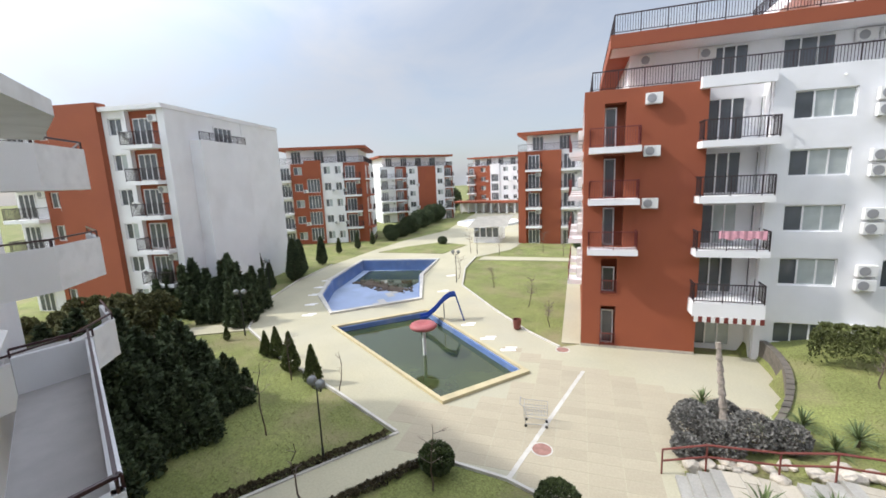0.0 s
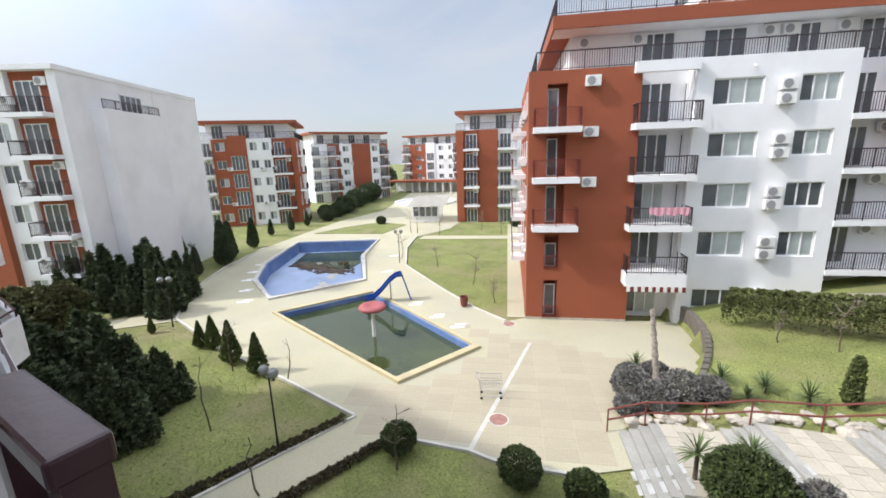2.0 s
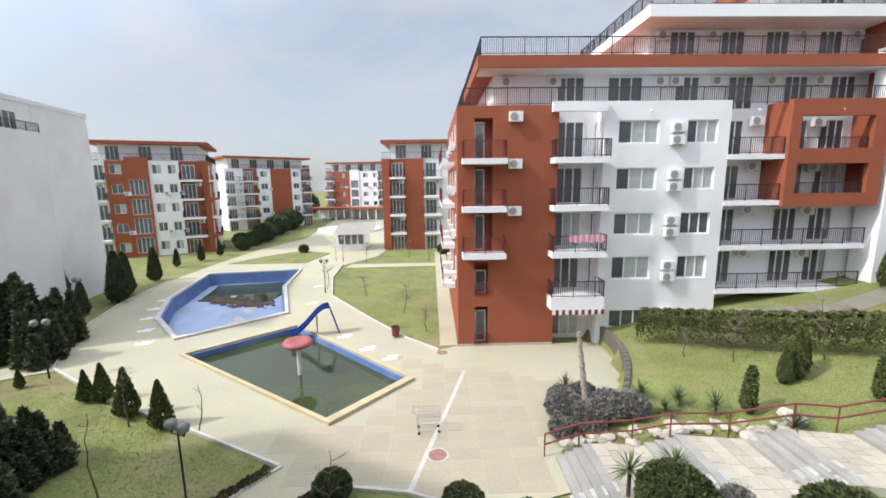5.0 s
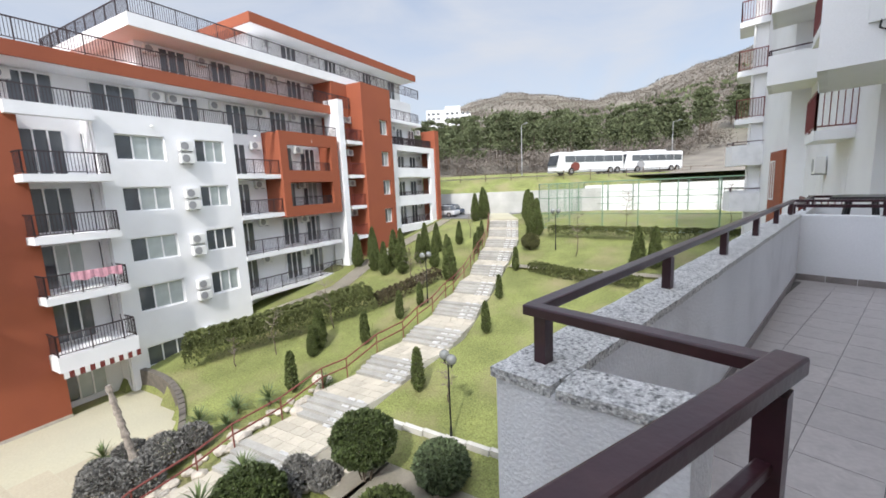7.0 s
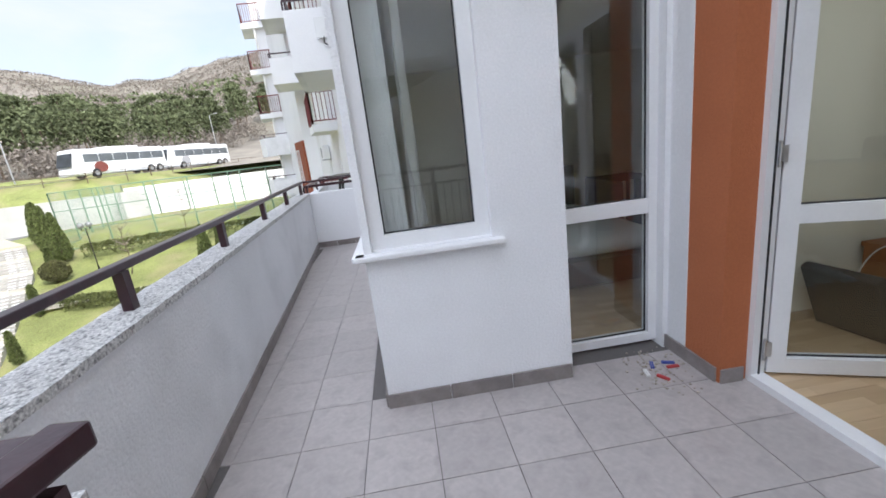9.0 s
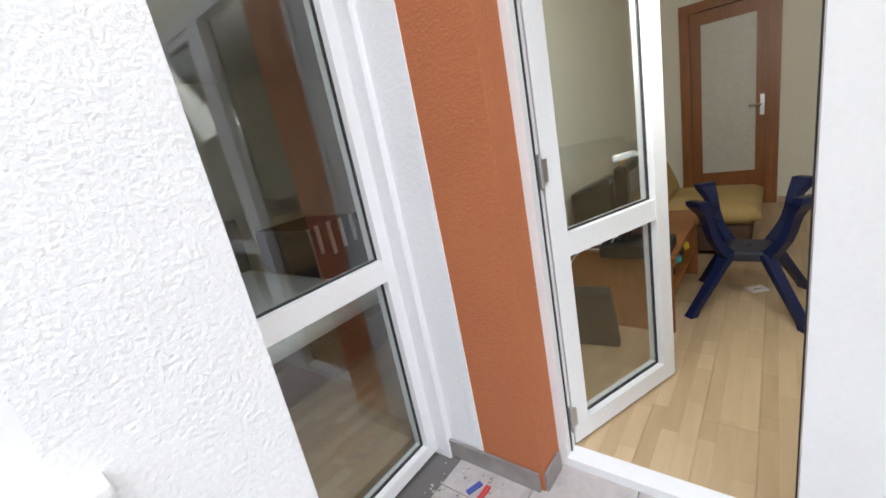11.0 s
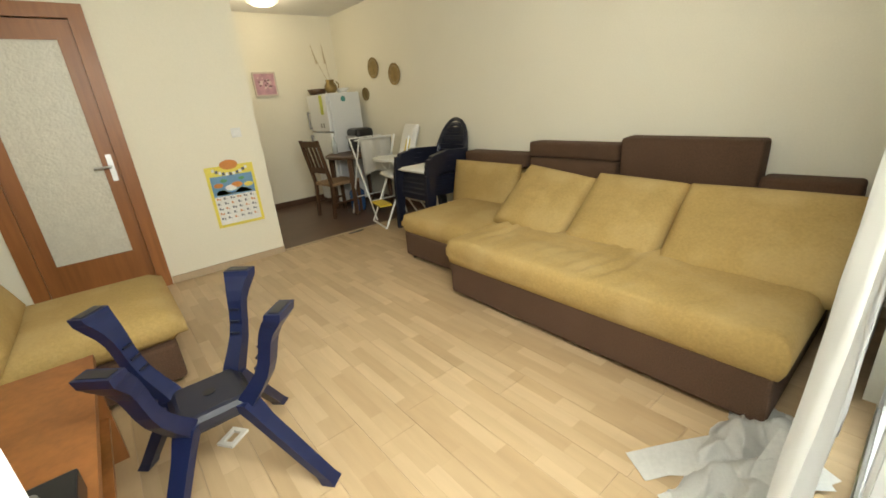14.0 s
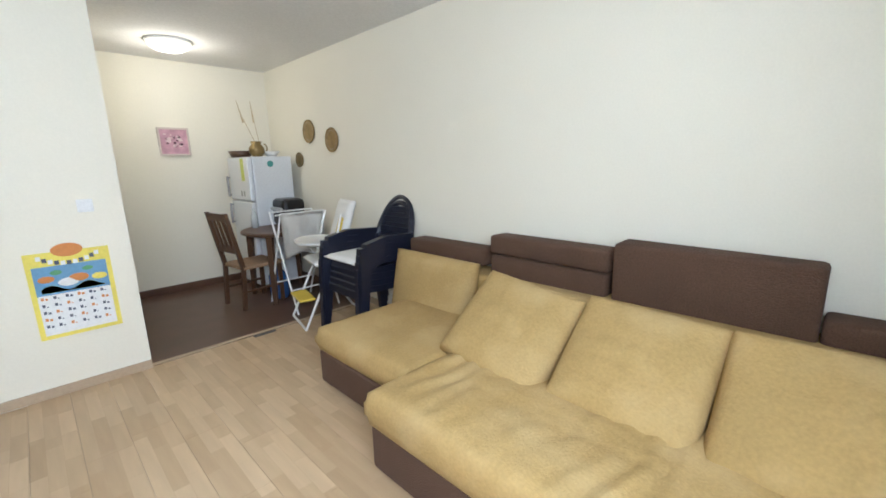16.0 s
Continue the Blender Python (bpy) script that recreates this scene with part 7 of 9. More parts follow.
# ---- planting ----
def leaves(name, pts, nrm, size, material, parent=None, label="", seed=0, flat=0.5, aspect=1.6):
    """A crown of small leaf clumps (bent quads) at the given points."""
    rng = np.random.default_rng(seed)
    pts = np.asarray(pts, float)
    n = len(pts)
    d = np.asarray(nrm, float) + rng.normal(0, flat, (n, 3))
    d /= np.linalg.norm(d, axis=1)[:, None] + 1e-9
    a = np.cross(d, rng.normal(0, 1, (n, 3)))
    a /= np.linalg.norm(a, axis=1)[:, None] + 1e-9
    b = np.cross(d, a)
    s = size * rng.uniform(0.55, 1.35, (n, 1))
    v = np.stack([pts - a * s * 0.5, pts + b * s * 0.3 + d * s * 0.25, pts + a * s * 0.5, pts - b * s * 0.3 + d * s * aspect * 0.5], 1).reshape(-1, 3)
    i = np.arange(n)[:, None] * 4
    me = bpy.data.meshes.new(name)
    me.from_pydata(v.tolist(), [], np.concatenate([i + [0, 1, 2], i + [0, 2, 3]], 0).tolist())
    me.materials.append(material)
    ob = new(name, me)
    if parent is not None:
        ob.parent = parent
    if label:
        ob["label"] = label
    return ob


def shell(rng, n, radius, thick=0.35, rough=0.0, up=True):
    """Points near the surface of a solid of revolution, radius(v) for v in 0..1, height 1."""
    v = rng.random(n) ** 0.9
    th = rng.random(n) * 2 * np.pi
    r = np.array([radius(q) for q in v]) * (1 - thick * rng.random(n) ** 2)
    k = 1 + rough * np.sin(th * 5 + v * 17) * np.sin(v * 23 + th * 2) + rough * 0.6 * np.sin(th * 11 - v * 31)
    r = r * k
    x, y = r * np.cos(th), r * np.sin(th)
    return np.stack([x, y, v], 1), np.stack([np.cos(th), np.sin(th), 0.5 + 0 * v], 1)


def trunk_mesh(bm, h, r, bend=0.1, seed=0, seg=7):
    rng = random.Random(seed)
    p = Vector((0, 0, 0))
    k = 7
    out = [p.copy()]
    for i in range(k):
        q = p + Vector((rng.gauss(0, bend) * h / k, rng.gauss(0, bend) * h / k, h / k))
        bar(bm, p, q, r * (1 - 0.75 * i / k), r * (1 - 0.75 * (i + 1) / k), seg)
        p = q
        out.append(p.copy())
    return out


def cone_tree(name, m, h, r, material, label, category="conifer", n=2600, leaf=0.16, seed=1, group="", rough=0.08, top=0.9, base=0.10):
    t = thing(name, m, label, category, group)
    bm = B()
    bar(bm, (0, 0, -0.1), (0, 0, h * 0.8), r * 0.12, r * 0.03, 7)
    part("trunk", bm, BARK, t)
    rng = np.random.default_rng(seed)

    def rad(v):
        return r * (min(1.0, 0.55 + 3.2 * v) if v < 0.16 else (1 - (v - 0.16) / 0.84) ** top + 0.02)
    p, d = shell(rng, n, rad, 0.45, rough)
    p[:, 2] = p[:, 2] * h * (1 - base) + base * h * 0.5
    d[:, 2] = 0.9
    leaves("crown", p, d, leaf, material, t, seed=seed, flat=0.45)
    return t


def place(t0, spots, rot=True, slim=1.0):
    """Copies of a planted thing at (x, y, z, scale)."""
    for i, (x, y, z, s) in enumerate(spots):
        if i == 0:
            t0.matrix_basis = pose(x, y, z) @ Matrix.Diagonal((s * slim, s * slim, s, 1))
        else:
            c = copy_thing(t0, Matrix())
            c.matrix_basis = pose(x, y, z, 0, 0, (i * 73) % 360 if rot else 0) @ Matrix.Diagonal((s * slim, s * slim, s, 1))


def blob_tree(name, m, h, r, material, label, category, lumps, n, leaf, seed, trunk_h=0.3, tr=0.08, group=""):
    """A crown of several uneven leafy masses on limbs."""
    t = thing(name, m, label, category, group)
    rng = np.random.default_rng(seed)
    bm = B()
    top = trunk_mesh(bm, h * 0.75, tr, 0.15, seed)
    cs = []
    for i in range(lumps):
        a = i * 2.4 + rng.random()
        q = (0.25 + 0.75 * rng.random())
        z = h * (trunk_h + (0.92 - trunk_h) * (i + 0.5) / lumps)
        k = r * (1 - 0.75 * abs(i / lumps - 0.3)) * 0.75
        c = np.array([math.cos(a) * k * q, math.sin(a) * k * q, z])
        cs.append((c, r * rng.uniform(0.35, 0.6) * (1.1 - 0.5 * i / lumps)))
        bar(bm, top[min(6, int(7 * z / (h * 0.8)))], tuple(c), tr * 0.35, tr * 0.1, 5)
    part("trunk", bm, BARK, t)
    P, D = [], []
    for c, rr in cs:
        d = rng.normal(0, 1, (n // lumps, 3))
        d /= np.linalg.norm(d, axis=1)[:, None]
        P.append(c + d * rr * (1 - 0.4 * rng.random((n // lumps, 1)) ** 2) * np.array([1, 1, 0.75]))
        D.append(d + [0, 0, 0.4])
    leaves("crown", np.concatenate(P), np.concatenate(D), leaf, material, t, seed=seed, flat=0.4)
    return t


def spire_tree(name, h, r, material, label, n_sp, n, leaf, seed, group):
    """A dense evergreen of several pointed leaders."""
    t = thing(name, Matrix(), label, "conifer", group)
    rng = np.random.default_rng(seed)
    P, D = [], []
    bm = B()
    for i in range(n_sp):
        a, q = i * 2.4, r * math.sqrt(i / n_sp) * 0.9
        cx, cy = q * math.cos(a), q * math.sin(a)
        hh = h * (1 - 0.55 * (q / r)) * rng.uniform(0.8, 1.05)
        rr = r * rng.uniform(0.34, 0.5)
        bar(bm, (cx * 0.3, cy * 0.3, -0.1), (cx, cy, hh * 0.85), 0.09, 0.02, 5)
        p, d = shell(rng, n // n_sp, lambda v, rr=rr: rr * (0.75 + 0.25 * min(1, v * 6)) * (1 - v) ** 0.75 + 0.03, 0.5, 0.22)
        p[:, 2] *= hh
        p[:, :2] += [cx, cy]
        d[:, 2] = 0.7
        P.append(p)
        D.append(d)
    part("trunk", bm, BARK, t)
    leaves("crown", np.concatenate(P), np.concatenate(D), leaf, material, t, seed=seed, flat=0.5, aspect=2.2)
    return t


def gz(x, y):
    return rise(*sd(x, y))


# clipped cones on the near lawn
c0 = cone_tree("clipped_conifer", Matrix(), 2.3, 0.62, THUJA, "small pointed evergreen on the lawn", n=3000, leaf=0.13, seed=3, group="lawn conifers", rough=0.12)
place(c0, [(-19.9, 11.8, Z0 - 0.05, 1.0), (-22.2, 11.9, Z0 - 0.05, 1.08), (-24.8, 12.5, Z0 - 0.05, 0.9), (-25.6, 12.2, Z0 - 0.05, 0.75), (-31.8, 9.4, Z0 - 0.05, 1.0), (-32.8, 9.0, Z0 - 0.05, 1.1), (-30.6, 12.0, Z0 - 0.05, 0.5)], slim=0.75)
# cypresses before the white block
c1 = cone_tree("cypress", Matrix(), 5.0, 0.85, CONIFER, "dark narrow cypress beside the paving", n=5200, leaf=0.17, seed=5, group="cypresses", rough=0.1, top=0.55)
place(c1, [(-42.6, 24.6, Z0 - 0.1, 1.0), (-44.6, 26.6, Z0 - 0.1, 0.9), (-43.6, 25.6, Z0 - 0.1, 0.85), (-47.6, 31.6, Z0 - 0.1, 0.8), (-45.6, 21.2, Z0 - 0.1, 1.45), (-46.9, 22.0, Z0 - 0.1, 1.4), (-52.5, 38.0, Z0, 0.5), (-53.0, 42.0, Z0, 0.55), (-54.0, 46.0, Z0, 0.5), (-41.6, 21.2, Z0 - 0.1, 0.6)])
# dark conifers and shrubs by our block
t2 = spire_tree("conifer", 5.6, 2.3, CONIFER, "dark bushy conifer in the shade of the block", 11, 11000, 0.24, 7, "dark conifers")
place(t2, [(-23.8, 7.2, Z0 - 0.1, 0.78), (-26.4, 5.4, Z0 - 0.1, 0.9), (-22.0, 4.2, Z0 - 0.1, 0.85), (-25.0, 2.6, Z0 - 0.1, 0.95), (-28.6, 8.0, Z0 - 0.1, 0.62), (-20.4, 6.0, Z0 - 0.1, 0.6), (-29.6, 4.4, Z0 - 0.1, 0.85), (-19.2, 2.6, Z0 - 0.1, 0.7), (-22.6, 1.4, Z0 - 0.1, 0.8), (-21.6, 8.2, Z0 - 0.1, 0.5), (-18.2, 0.2, Z0 - 0.1, 0.7)])
t3 = spire_tree("cedar", 6.0, 1.8, CONIFER, "tall ragged dark evergreen before the white block", 7, 9000, 0.24, 11, "tall evergreens")
place(t3, [(-39.4, 13.4, Z0 - 0.1, 0.95), (-37.2, 15.4, Z0 - 0.1, 1.0), (-35.6, 16.6, Z0 - 0.1, 0.78), (-41.2, 12.0, Z0 - 0.1, 0.8), (-36.0, 13.2, Z0 - 0.1, 0.55), (-33.4, 14.2, Z0 - 0.1, 0.75)])
t4 = blob_tree("shrub", Matrix(), 3.4, 2.2, OLIVE, "loose olive-green shrub in the hedge", "shrub", 12, 6000, 0.22, 13, 0.1, 0.06, "olive shrubs")
place(t4, [(-33.0, 5.6, Z0 - 0.1, 1.0), (-35.8, 7.6, Z0 - 0.1, 1.05), (-37.5, 9.6, Z0 - 0.1, 0.9), (-31.0, 3.2, Z0 - 0.1, 1.0), (-39.5, 6.5, Z0 - 0.1, 0.95), (-34.4, 2.2, Z0 - 0.1, 1.05), (-36.5, 4.5, Z0 - 0.1, 0.9)])
# row of thujas and small columns on the slope
c2 = cone_tree("thuja", Matrix(), 3.4, 0.72, THUJA, "bright green thuja on the slope", n=4200, leaf=0.15, seed=17, group="thujas on the slope", rough=0.1, top=0.6)
sl = [(26.1, -1.4, .95), (27.3, -2.2, 1.0), (25.6, -3.6, .8), (24.9, -5.2, .85), (26.6, -5.0, 1.0), (28.2, -4.6, .9), (25.4, -6.6, 1.0), (27.8, -6.8, .8), (29.4, -6.4, .95), (30.8, -6.8, .85), (27.2, -8.6, .8), (29.0, -8.8, .7), (24.9, -11.2, 1.0), (33.4, -7.8, .7), (14.2, -8.6, .72), (14.9, -8.1, .6), (13.5, -8.8, .55), (36.6, -14.4, 1.1), (37.6, -13.8, 1.0), (38.6, -13.3, 1.15), (40.0, -12.7, 1.0), (41.4, -12.1, 1.1), (42.6, -11.5, 1.0), (42.9, -6.2, 1.15), (42.0, -5.6, 1.0), (44.0, -6.0, 1.05), (29.0, -23.6, .95), (29.6, -24.6, .9)]
place(c2, [(*xy(s, d), rise(s, d) - 0.1, k) for s, d, k in sl], slim=0.72)
c3 = cone_tree("column_conifer", Matrix(), 2.1, 0.27, THUJA, "thin columnar evergreen beside the stairs", n=1500, leaf=0.11, seed=19, group="column conifers", rough=0.12, top=0.4)
sl = [(10.8, -10.3, 1.0), (15.4, -10.9, .95), (18.5, -11.1, .9), (12.8, -16.0, 1.0), (18.3, -16.9, .9), (22.6, -16.0, .8), (31.0, -10.6, .9), (33.0, -10.0, .9), (27.6, -15.4, .9), (20.4, -11.4, .8), (36.0, -9.0, .8), (34.8, -14.2, .9)]
place(c3, [(*xy(s, d), rise(s, d) - 0.05, k) for s, d, k in sl])


def ball_bush(name, m, r, material, label, n, leaf, seed, stem=0.3):
    t = thing(name, m, label, "bush")
    rng = np.random.default_rng(seed)
    d = rng.normal(0, 1, (n, 3))
    d /= np.linalg.norm(d, axis=1)[:, None]
    k = 1 + 0.05 * np.sin(d[:, 0] * 9) * np.sin(d[:, 1] * 8 + d[:, 2] * 7)
    p = d * (r * k * (1 - 0.22 * rng.random(n) ** 2))[:, None] * [1, 1, 0.82] + [0, 0, stem + r * 0.8]
    leaves("crown", p, d, leaf, material, t, seed=seed, flat=0.35)
    bm = B()
    for a in range(5):
        bar(bm, (0.05 * math.cos(a * 1.3), 0.05 * math.sin(a * 1.3), -0.1), (r * 0.5 * math.cos(a * 1.3), r * 0.5 * math.sin(a * 1.3), stem + r * 0.7), 0.03, 0.015, 5)
    part("stem", bm, BARK, t)
    return t


ball_bush("clipped_bush", pose(-0.05, 12.3, gz(-0.05, 12.3) - 0.1), 1.05, BOXLEAF, "rounded clipped evergreen bush beside the stairs", 9000, 0.11, 21, 0.4)
ball_bush("clipped_bush", pose(3.3, 11.3, gz(3.3, 11.3) - 0.15), 1.03, BOXLEAF, "dome-shaped clipped tree beside the stairs", 9000, 0.10, 22, 0.9)
ball_bush("clipped_bush", pose(-10.3, 10.5, Z0), 0.62, BOXLEAF, "small round clipped bush at the path corner", 4200, 0.08, 23, 0.1)
ball_bush("clipped_bush", pose(-6.0, 11.1, Z0), 0.68, BOXLEAF, "small round clipped bush at the lawn edge", 4200, 0.08, 24, 0.1)
ball_bush("clipped_bush", pose(-4.0, 11.2, Z0), 0.6, BOXLEAF, "small round clipped bush at the lawn edge", 4200, 0.08, 25, 0.1)
ball_bush("shrub", pose(2.6, 9.0, gz(2.6, 9.0)), 0.9, THUJA, "low green shrub below the balcony", 4200, 0.11, 26, 0.1)
ball_bush("shrub", pose(5.0, 9.4, gz(5, 9.4) - 0.25), 0.85, CONIFER, "low dark juniper below the balcony", 5200, 0.14, 27, 0.2)
ball_bush("shrub", pose(*xy(32.6, -15.0), rise(32.6, -15)), 0.75, OLIVE, "small round olive bush by the upper stairs", 2400, 0.11, 28, 0.1)
# low planting strips
def strip_plants(name, a, b, w, h, n, material, leaf, label, seed, zf=None):
    rng = np.random.default_rng(seed)
    u = rng.random(n)
    a, b = np.array(a), np.array(b)
    p = a + (b - a) * u[:, None]
    side = np.array([-(b - a)[1], (b - a)[0]]) / np.linalg.norm(b - a)
    q = rng.uniform(-0.5, 0.5, n)
    p = p + side * (q * w)[:, None]
    z = (1 - (2 * q) ** 4) * h * (0.75 + 0.25 * np.sin(u * 90) * np.sin(u * 37 + 1)) * (1 - 0.5 * rng.random(n) ** 2)
    zz = np.array([(zf or gz)(x, y) for x, y in p]) + z
    return tagged(leaves(name, np.stack([p[:, 0], p[:, 1], zz], 1), np.stack([side[0] * q * 2, side[1] * q * 2, 0.8 + 0 * q], 1), leaf, material, seed=seed), label, "hedge", kind="stuff")


HEDGEDK = mat("brown_low_hedge", (0.075, 0.06, 0.03), 0.95, var=0.3, island=0.5)
strip_plants("low_hedge", (-13.4, 11.0), (-15.3, 5.2), 0.35, 0.28, 2200, HEDGEDK, 0.10, "low brownish hedge along the path", 31)
strip_plants("low_hedge", (-11.0, 10.8), (-13.0, 4.6), 0.35, 0.28, 2200, HEDGEDK, 0.10, "low brownish hedge along the path", 32)
strip_plants("low_hedge", (-15.3, 5.2), (-18.8, -5.0), 0.35, 0.28, 2200, HEDGEDK, 0.10, "low brownish hedge along the path", 33)


def box_hedge(pts, w, h, n, label, seed, material=None, leaf=0.13):
    material = material or HEDGELEAF
    rng = np.random.default_rng(seed)
    P, D = [], []
    for (a, b) in zip(pts, pts[1:]):
        a, b = np.array(xy(*a)), np.array(xy(*b))
        m = int(n * np.linalg.norm(b - a))
        side = np.array([-(b - a)[1], (b - a)[0]]) / np.linalg.norm(b - a)
        u = rng.random(m)
        th = rng.random(m) * np.pi
        lx, lz = np.cos(th), np.sin(th)
        ex = np.sign(lx) * np.abs(lx) ** 0.35 * w / 2
        ez = np.abs(lz) ** 0.35 * h
        c = a + (b - a) * u[:, None] + side * ex[:, None]
        g = np.array([gz(x, y) for x, y in (a + (b - a) * u[:, None])])
        jit = 0.06 * np.sin(u * 40 + th * 5)
        P.append(np.stack([c[:, 0], c[:, 1], g + ez + jit - 0.06 * rng.random(m)], 1))
        D.append(np.stack([side[0] * lx, side[1] * lx, lz + 0.2], 1))
    return tagged(leaves("hedge", np.concatenate(P), np.concatenate(D), leaf, material, seed=seed, flat=0.3), label, "hedge", kind="stuff")


box_hedge([(10.6, -2.0), (13.6, -4.2), (16.6, -6.2), (19.5, -7.8)], 2.2, 1.5, 1500, "broad clipped green hedge on the slope", 41)
box_hedge([(19.5, -8.2), (22.5, -9.3), (25.0, -10.0)], 1.2, 0.7, 700, "lower brownish hedge up the slope", 42, HEDGEDK)
box_hedge([(36.6, -15.6), (36.2, -24.0), (35.8, -33.0)], 1.2, 0.9, 500, "green hedge below the court fence", 43)
box_hedge([(27.8, -16.5), (26.6, -20.0), (26.0, -24.0)], 0.8, 0.6, 600, "low green hedge round the lawn", 44)
# hedge and dark bushes along the far walk
far_b = ball_bush("bush", Matrix(), 1.5, CONIFER, "dark rounded bush along the far walk", 2600, 0.24, 45, 0.1)
place(far_b, [(-57.0, 56.0, Z0, 1.0), (-59.0, 60.5, Z0, 1.3), (-61.5, 64.0, Z0, 1.2), (-63.5, 68.5, Z0, 1.5), (-66.0, 73.0, Z0, 1.4), (-68.0, 78.0, Z0, 1.7), (-71.0, 83.0, Z0, 1.6), (-55.0, 51.5, Z0, 0.8), (-43.4, 51.6, Z0, 0.5), (-90.0, 112.0, Z0, 3.0), (-58.5, 54.5, Z0, 0.9), (-22.6, 56.6, Z0, 0.6)])

# bare young trees
def bare_tree(name, m, h, seed, label, n=26, staked=False):
    t = thing(name, m, label, "tree", "bare young trees")
    rng = random.Random(seed)
    bm = B()
    top = trunk_mesh(bm, h, 0.035, 0.16, seed, 6)
    part("trunk", bm, BARK, t)
    bm = B()
    for i in range(n):
        p = top[3 + int(4 * rng.random())]
        a = rng.random() * 6.28
        L = rng.uniform(0.25, 0.55) * h * 0.4
        q = p + Vector((math.cos(a) * L, math.sin(a) * L, L * rng.uniform(0.2, 0.9)))
        bar(bm, p, q, 0.012, 0.005, 4)
        for k in range(3):
            w = q + Vector((rng.gauss(0, 0.25), rng.gauss(0, 0.25), rng.uniform(0.0, 0.3))) * L * 1.2
            bar(bm, p.lerp(q, rng.uniform(0.4, 1)), w, 0.007, 0.003, 4)
    part("crown", bm, mat("pale_twig", (0.22, 0.18, 0.15), 0.9) if "pale_twig" not in MATS else MATS["pale_twig"], t)
    return t


for i, (x, y, h, n) in enumerate([(-17.7, 8.0, 3.2, 4), (-18.0, 12.0, 2.2, 4), (-9.9, 9.8, 2.6, 6), (-13.1, 6.8, 2.2, 5), (-21.4, 11.4, 2.6, 4), (-27.0, 34.0, 2.6, 22), (-22.0, 33.0, 2.0, 30), (-16.5, 29.5, 2.6, 34), (-13.2, 26.2, 2.0, 30), (-30.0, 47.0, 3.0, 22), (-26.0, 52.0, 3.0, 22), (-34.5, 47.0, 3.4, 20), (-22.5, 50.5, 2.6, 26)]):
    bare_tree("young_tree", pose(x, y, Z0 - 0.05), h, 50 + i, "slender bare young tree on the lawn", n)
for i, (s, d, h, n) in enumerate([(13.0, -6.5, 2.4, 14), (16.4, -7.6, 3.2, 20), (21.4, -11.0, 2.6, 24), (11.4, -5.2, 1.6, 14), (31.4, -19.0, 3.4, 34), (24.5, -8.0, 2.6, 18), (37.0, -22.0, 4.2, 40), (37.6, -29.5, 4.6, 44), (12.6, -17.6, 1.8, 24), (35.4, -8.0, 2.6, 18)]):
    bare_tree("young_tree", pose(*xy(s, d), rise(s, d) - 0.05), h, 80 + i, "slender bare young tree on the slope", n)

# yuccas, dead palm stump, rocks and grey shrubs in the rock bed
def yucca(x, y, z, r, stem, seed):
    t = thing("yucca", pose(x, y, z), "spiky green yucca in the rock bed", "yucca", "yuccas")
    rng = random.Random(seed)
    if stem:
        bm = B()
        bar(bm, (0, 0, -0.05), (0, 0, stem), 0.07, 0.06)
        part("stem", bm, BARK, t)
    bm = B()
    for i in range(64):
        a, e = rng.random() * 6.28, rng.uniform(-0.2, 1.4)
        d = Vector((math.cos(a) * math.cos(e), math.sin(a) * math.cos(e), math.sin(e)))
        s = Vector((-math.sin(a), math.cos(a), 0)) * 0.018
        L = r * rng.uniform(0.75, 1.1)
        b0 = Vector((0, 0, stem))
        mid = b0 + d * L * 0.6
        tip = b0 + d * L + Vector((0, 0, -0.12 * L))
        v = [bm.verts.new(p) for p in (b0 - s, b0 + s, mid + s * 1.2, mid - s * 1.2, tip)]
        bm.faces.new((v[0], v[1], v[2], v[3]))
        bm.faces.new((v[3], v[2], v[4]))
    part("leaf_rosette", bm, YUCCA, t)


for i, (x, y, r, st) in enumerate([(-3.5, 20.9, 0.75, 0.1), (-1.2, 19.5, 0.8, 0.2), (-0.2, 19.4, 0.8, 0.2), (1.2, 19.0, 0.8, 0.2), (0.6, 18.3, 0.7, 0.1), (-0.9, 18.6, 0.6, 0.1), (2.4, 18.4, 0.85, 0.3), (-2.9, 19.9, 0.6, 0.1), (0.3, 14.4, 0.8, 0.6), (-1.2, 13.2, 0.8, 1.2), (1.8, 13.4, 0.7, 0.2), (4.6, 17.4, 0.8, 0.2)]):
    yucca(x, y, gz(x, y), r, st, i)
stump = thing("palm_stump", pose(-2.45, 18.9, gz(-2.45, 18.9)), "dead leaning palm trunk with peeling bark", "palm trunk")
bm = B()
prevp = Vector((0, 0, -0.1))
for i in range(16):
    q = prevp + Vector((-0.03, 0.025, 0.23))
    r = 0.15 - 0.004 * i + 0.03 * (i % 2)
    bar(bm, prevp, q, r, r * 0.82, 9)
    prevp = q
part("trunk", bm, mat("peeling_palm_bark", (0.30, 0.26, 0.22), 0.95, var=0.5, scale=7, grain=0.3, bump=1.0, bscale=12), stump)
rng_ = random.Random(9)
bed = [(-3.6, 16.2), (-2.8, 19.6), (-0.6, 17.4), (1.6, 17.6), (3.2, 17.9), (-1.8, 16.2), (-3.2, 17.6), (0.4, 17.2)]
rocks = []
for i in range(3):
    bm = B()
    bmesh.ops.create_icosphere(bm, subdivisions=2, radius=0.3)
    for v in bm.verts:
        v.co *= 1 + 0.35 * fbm(v.co.x * 3, v.co.y * 3, i * 7 + v.co.z * 3)
        v.co.z *= 0.65
    rocks.append(mesh(bm, "rock", STONE))
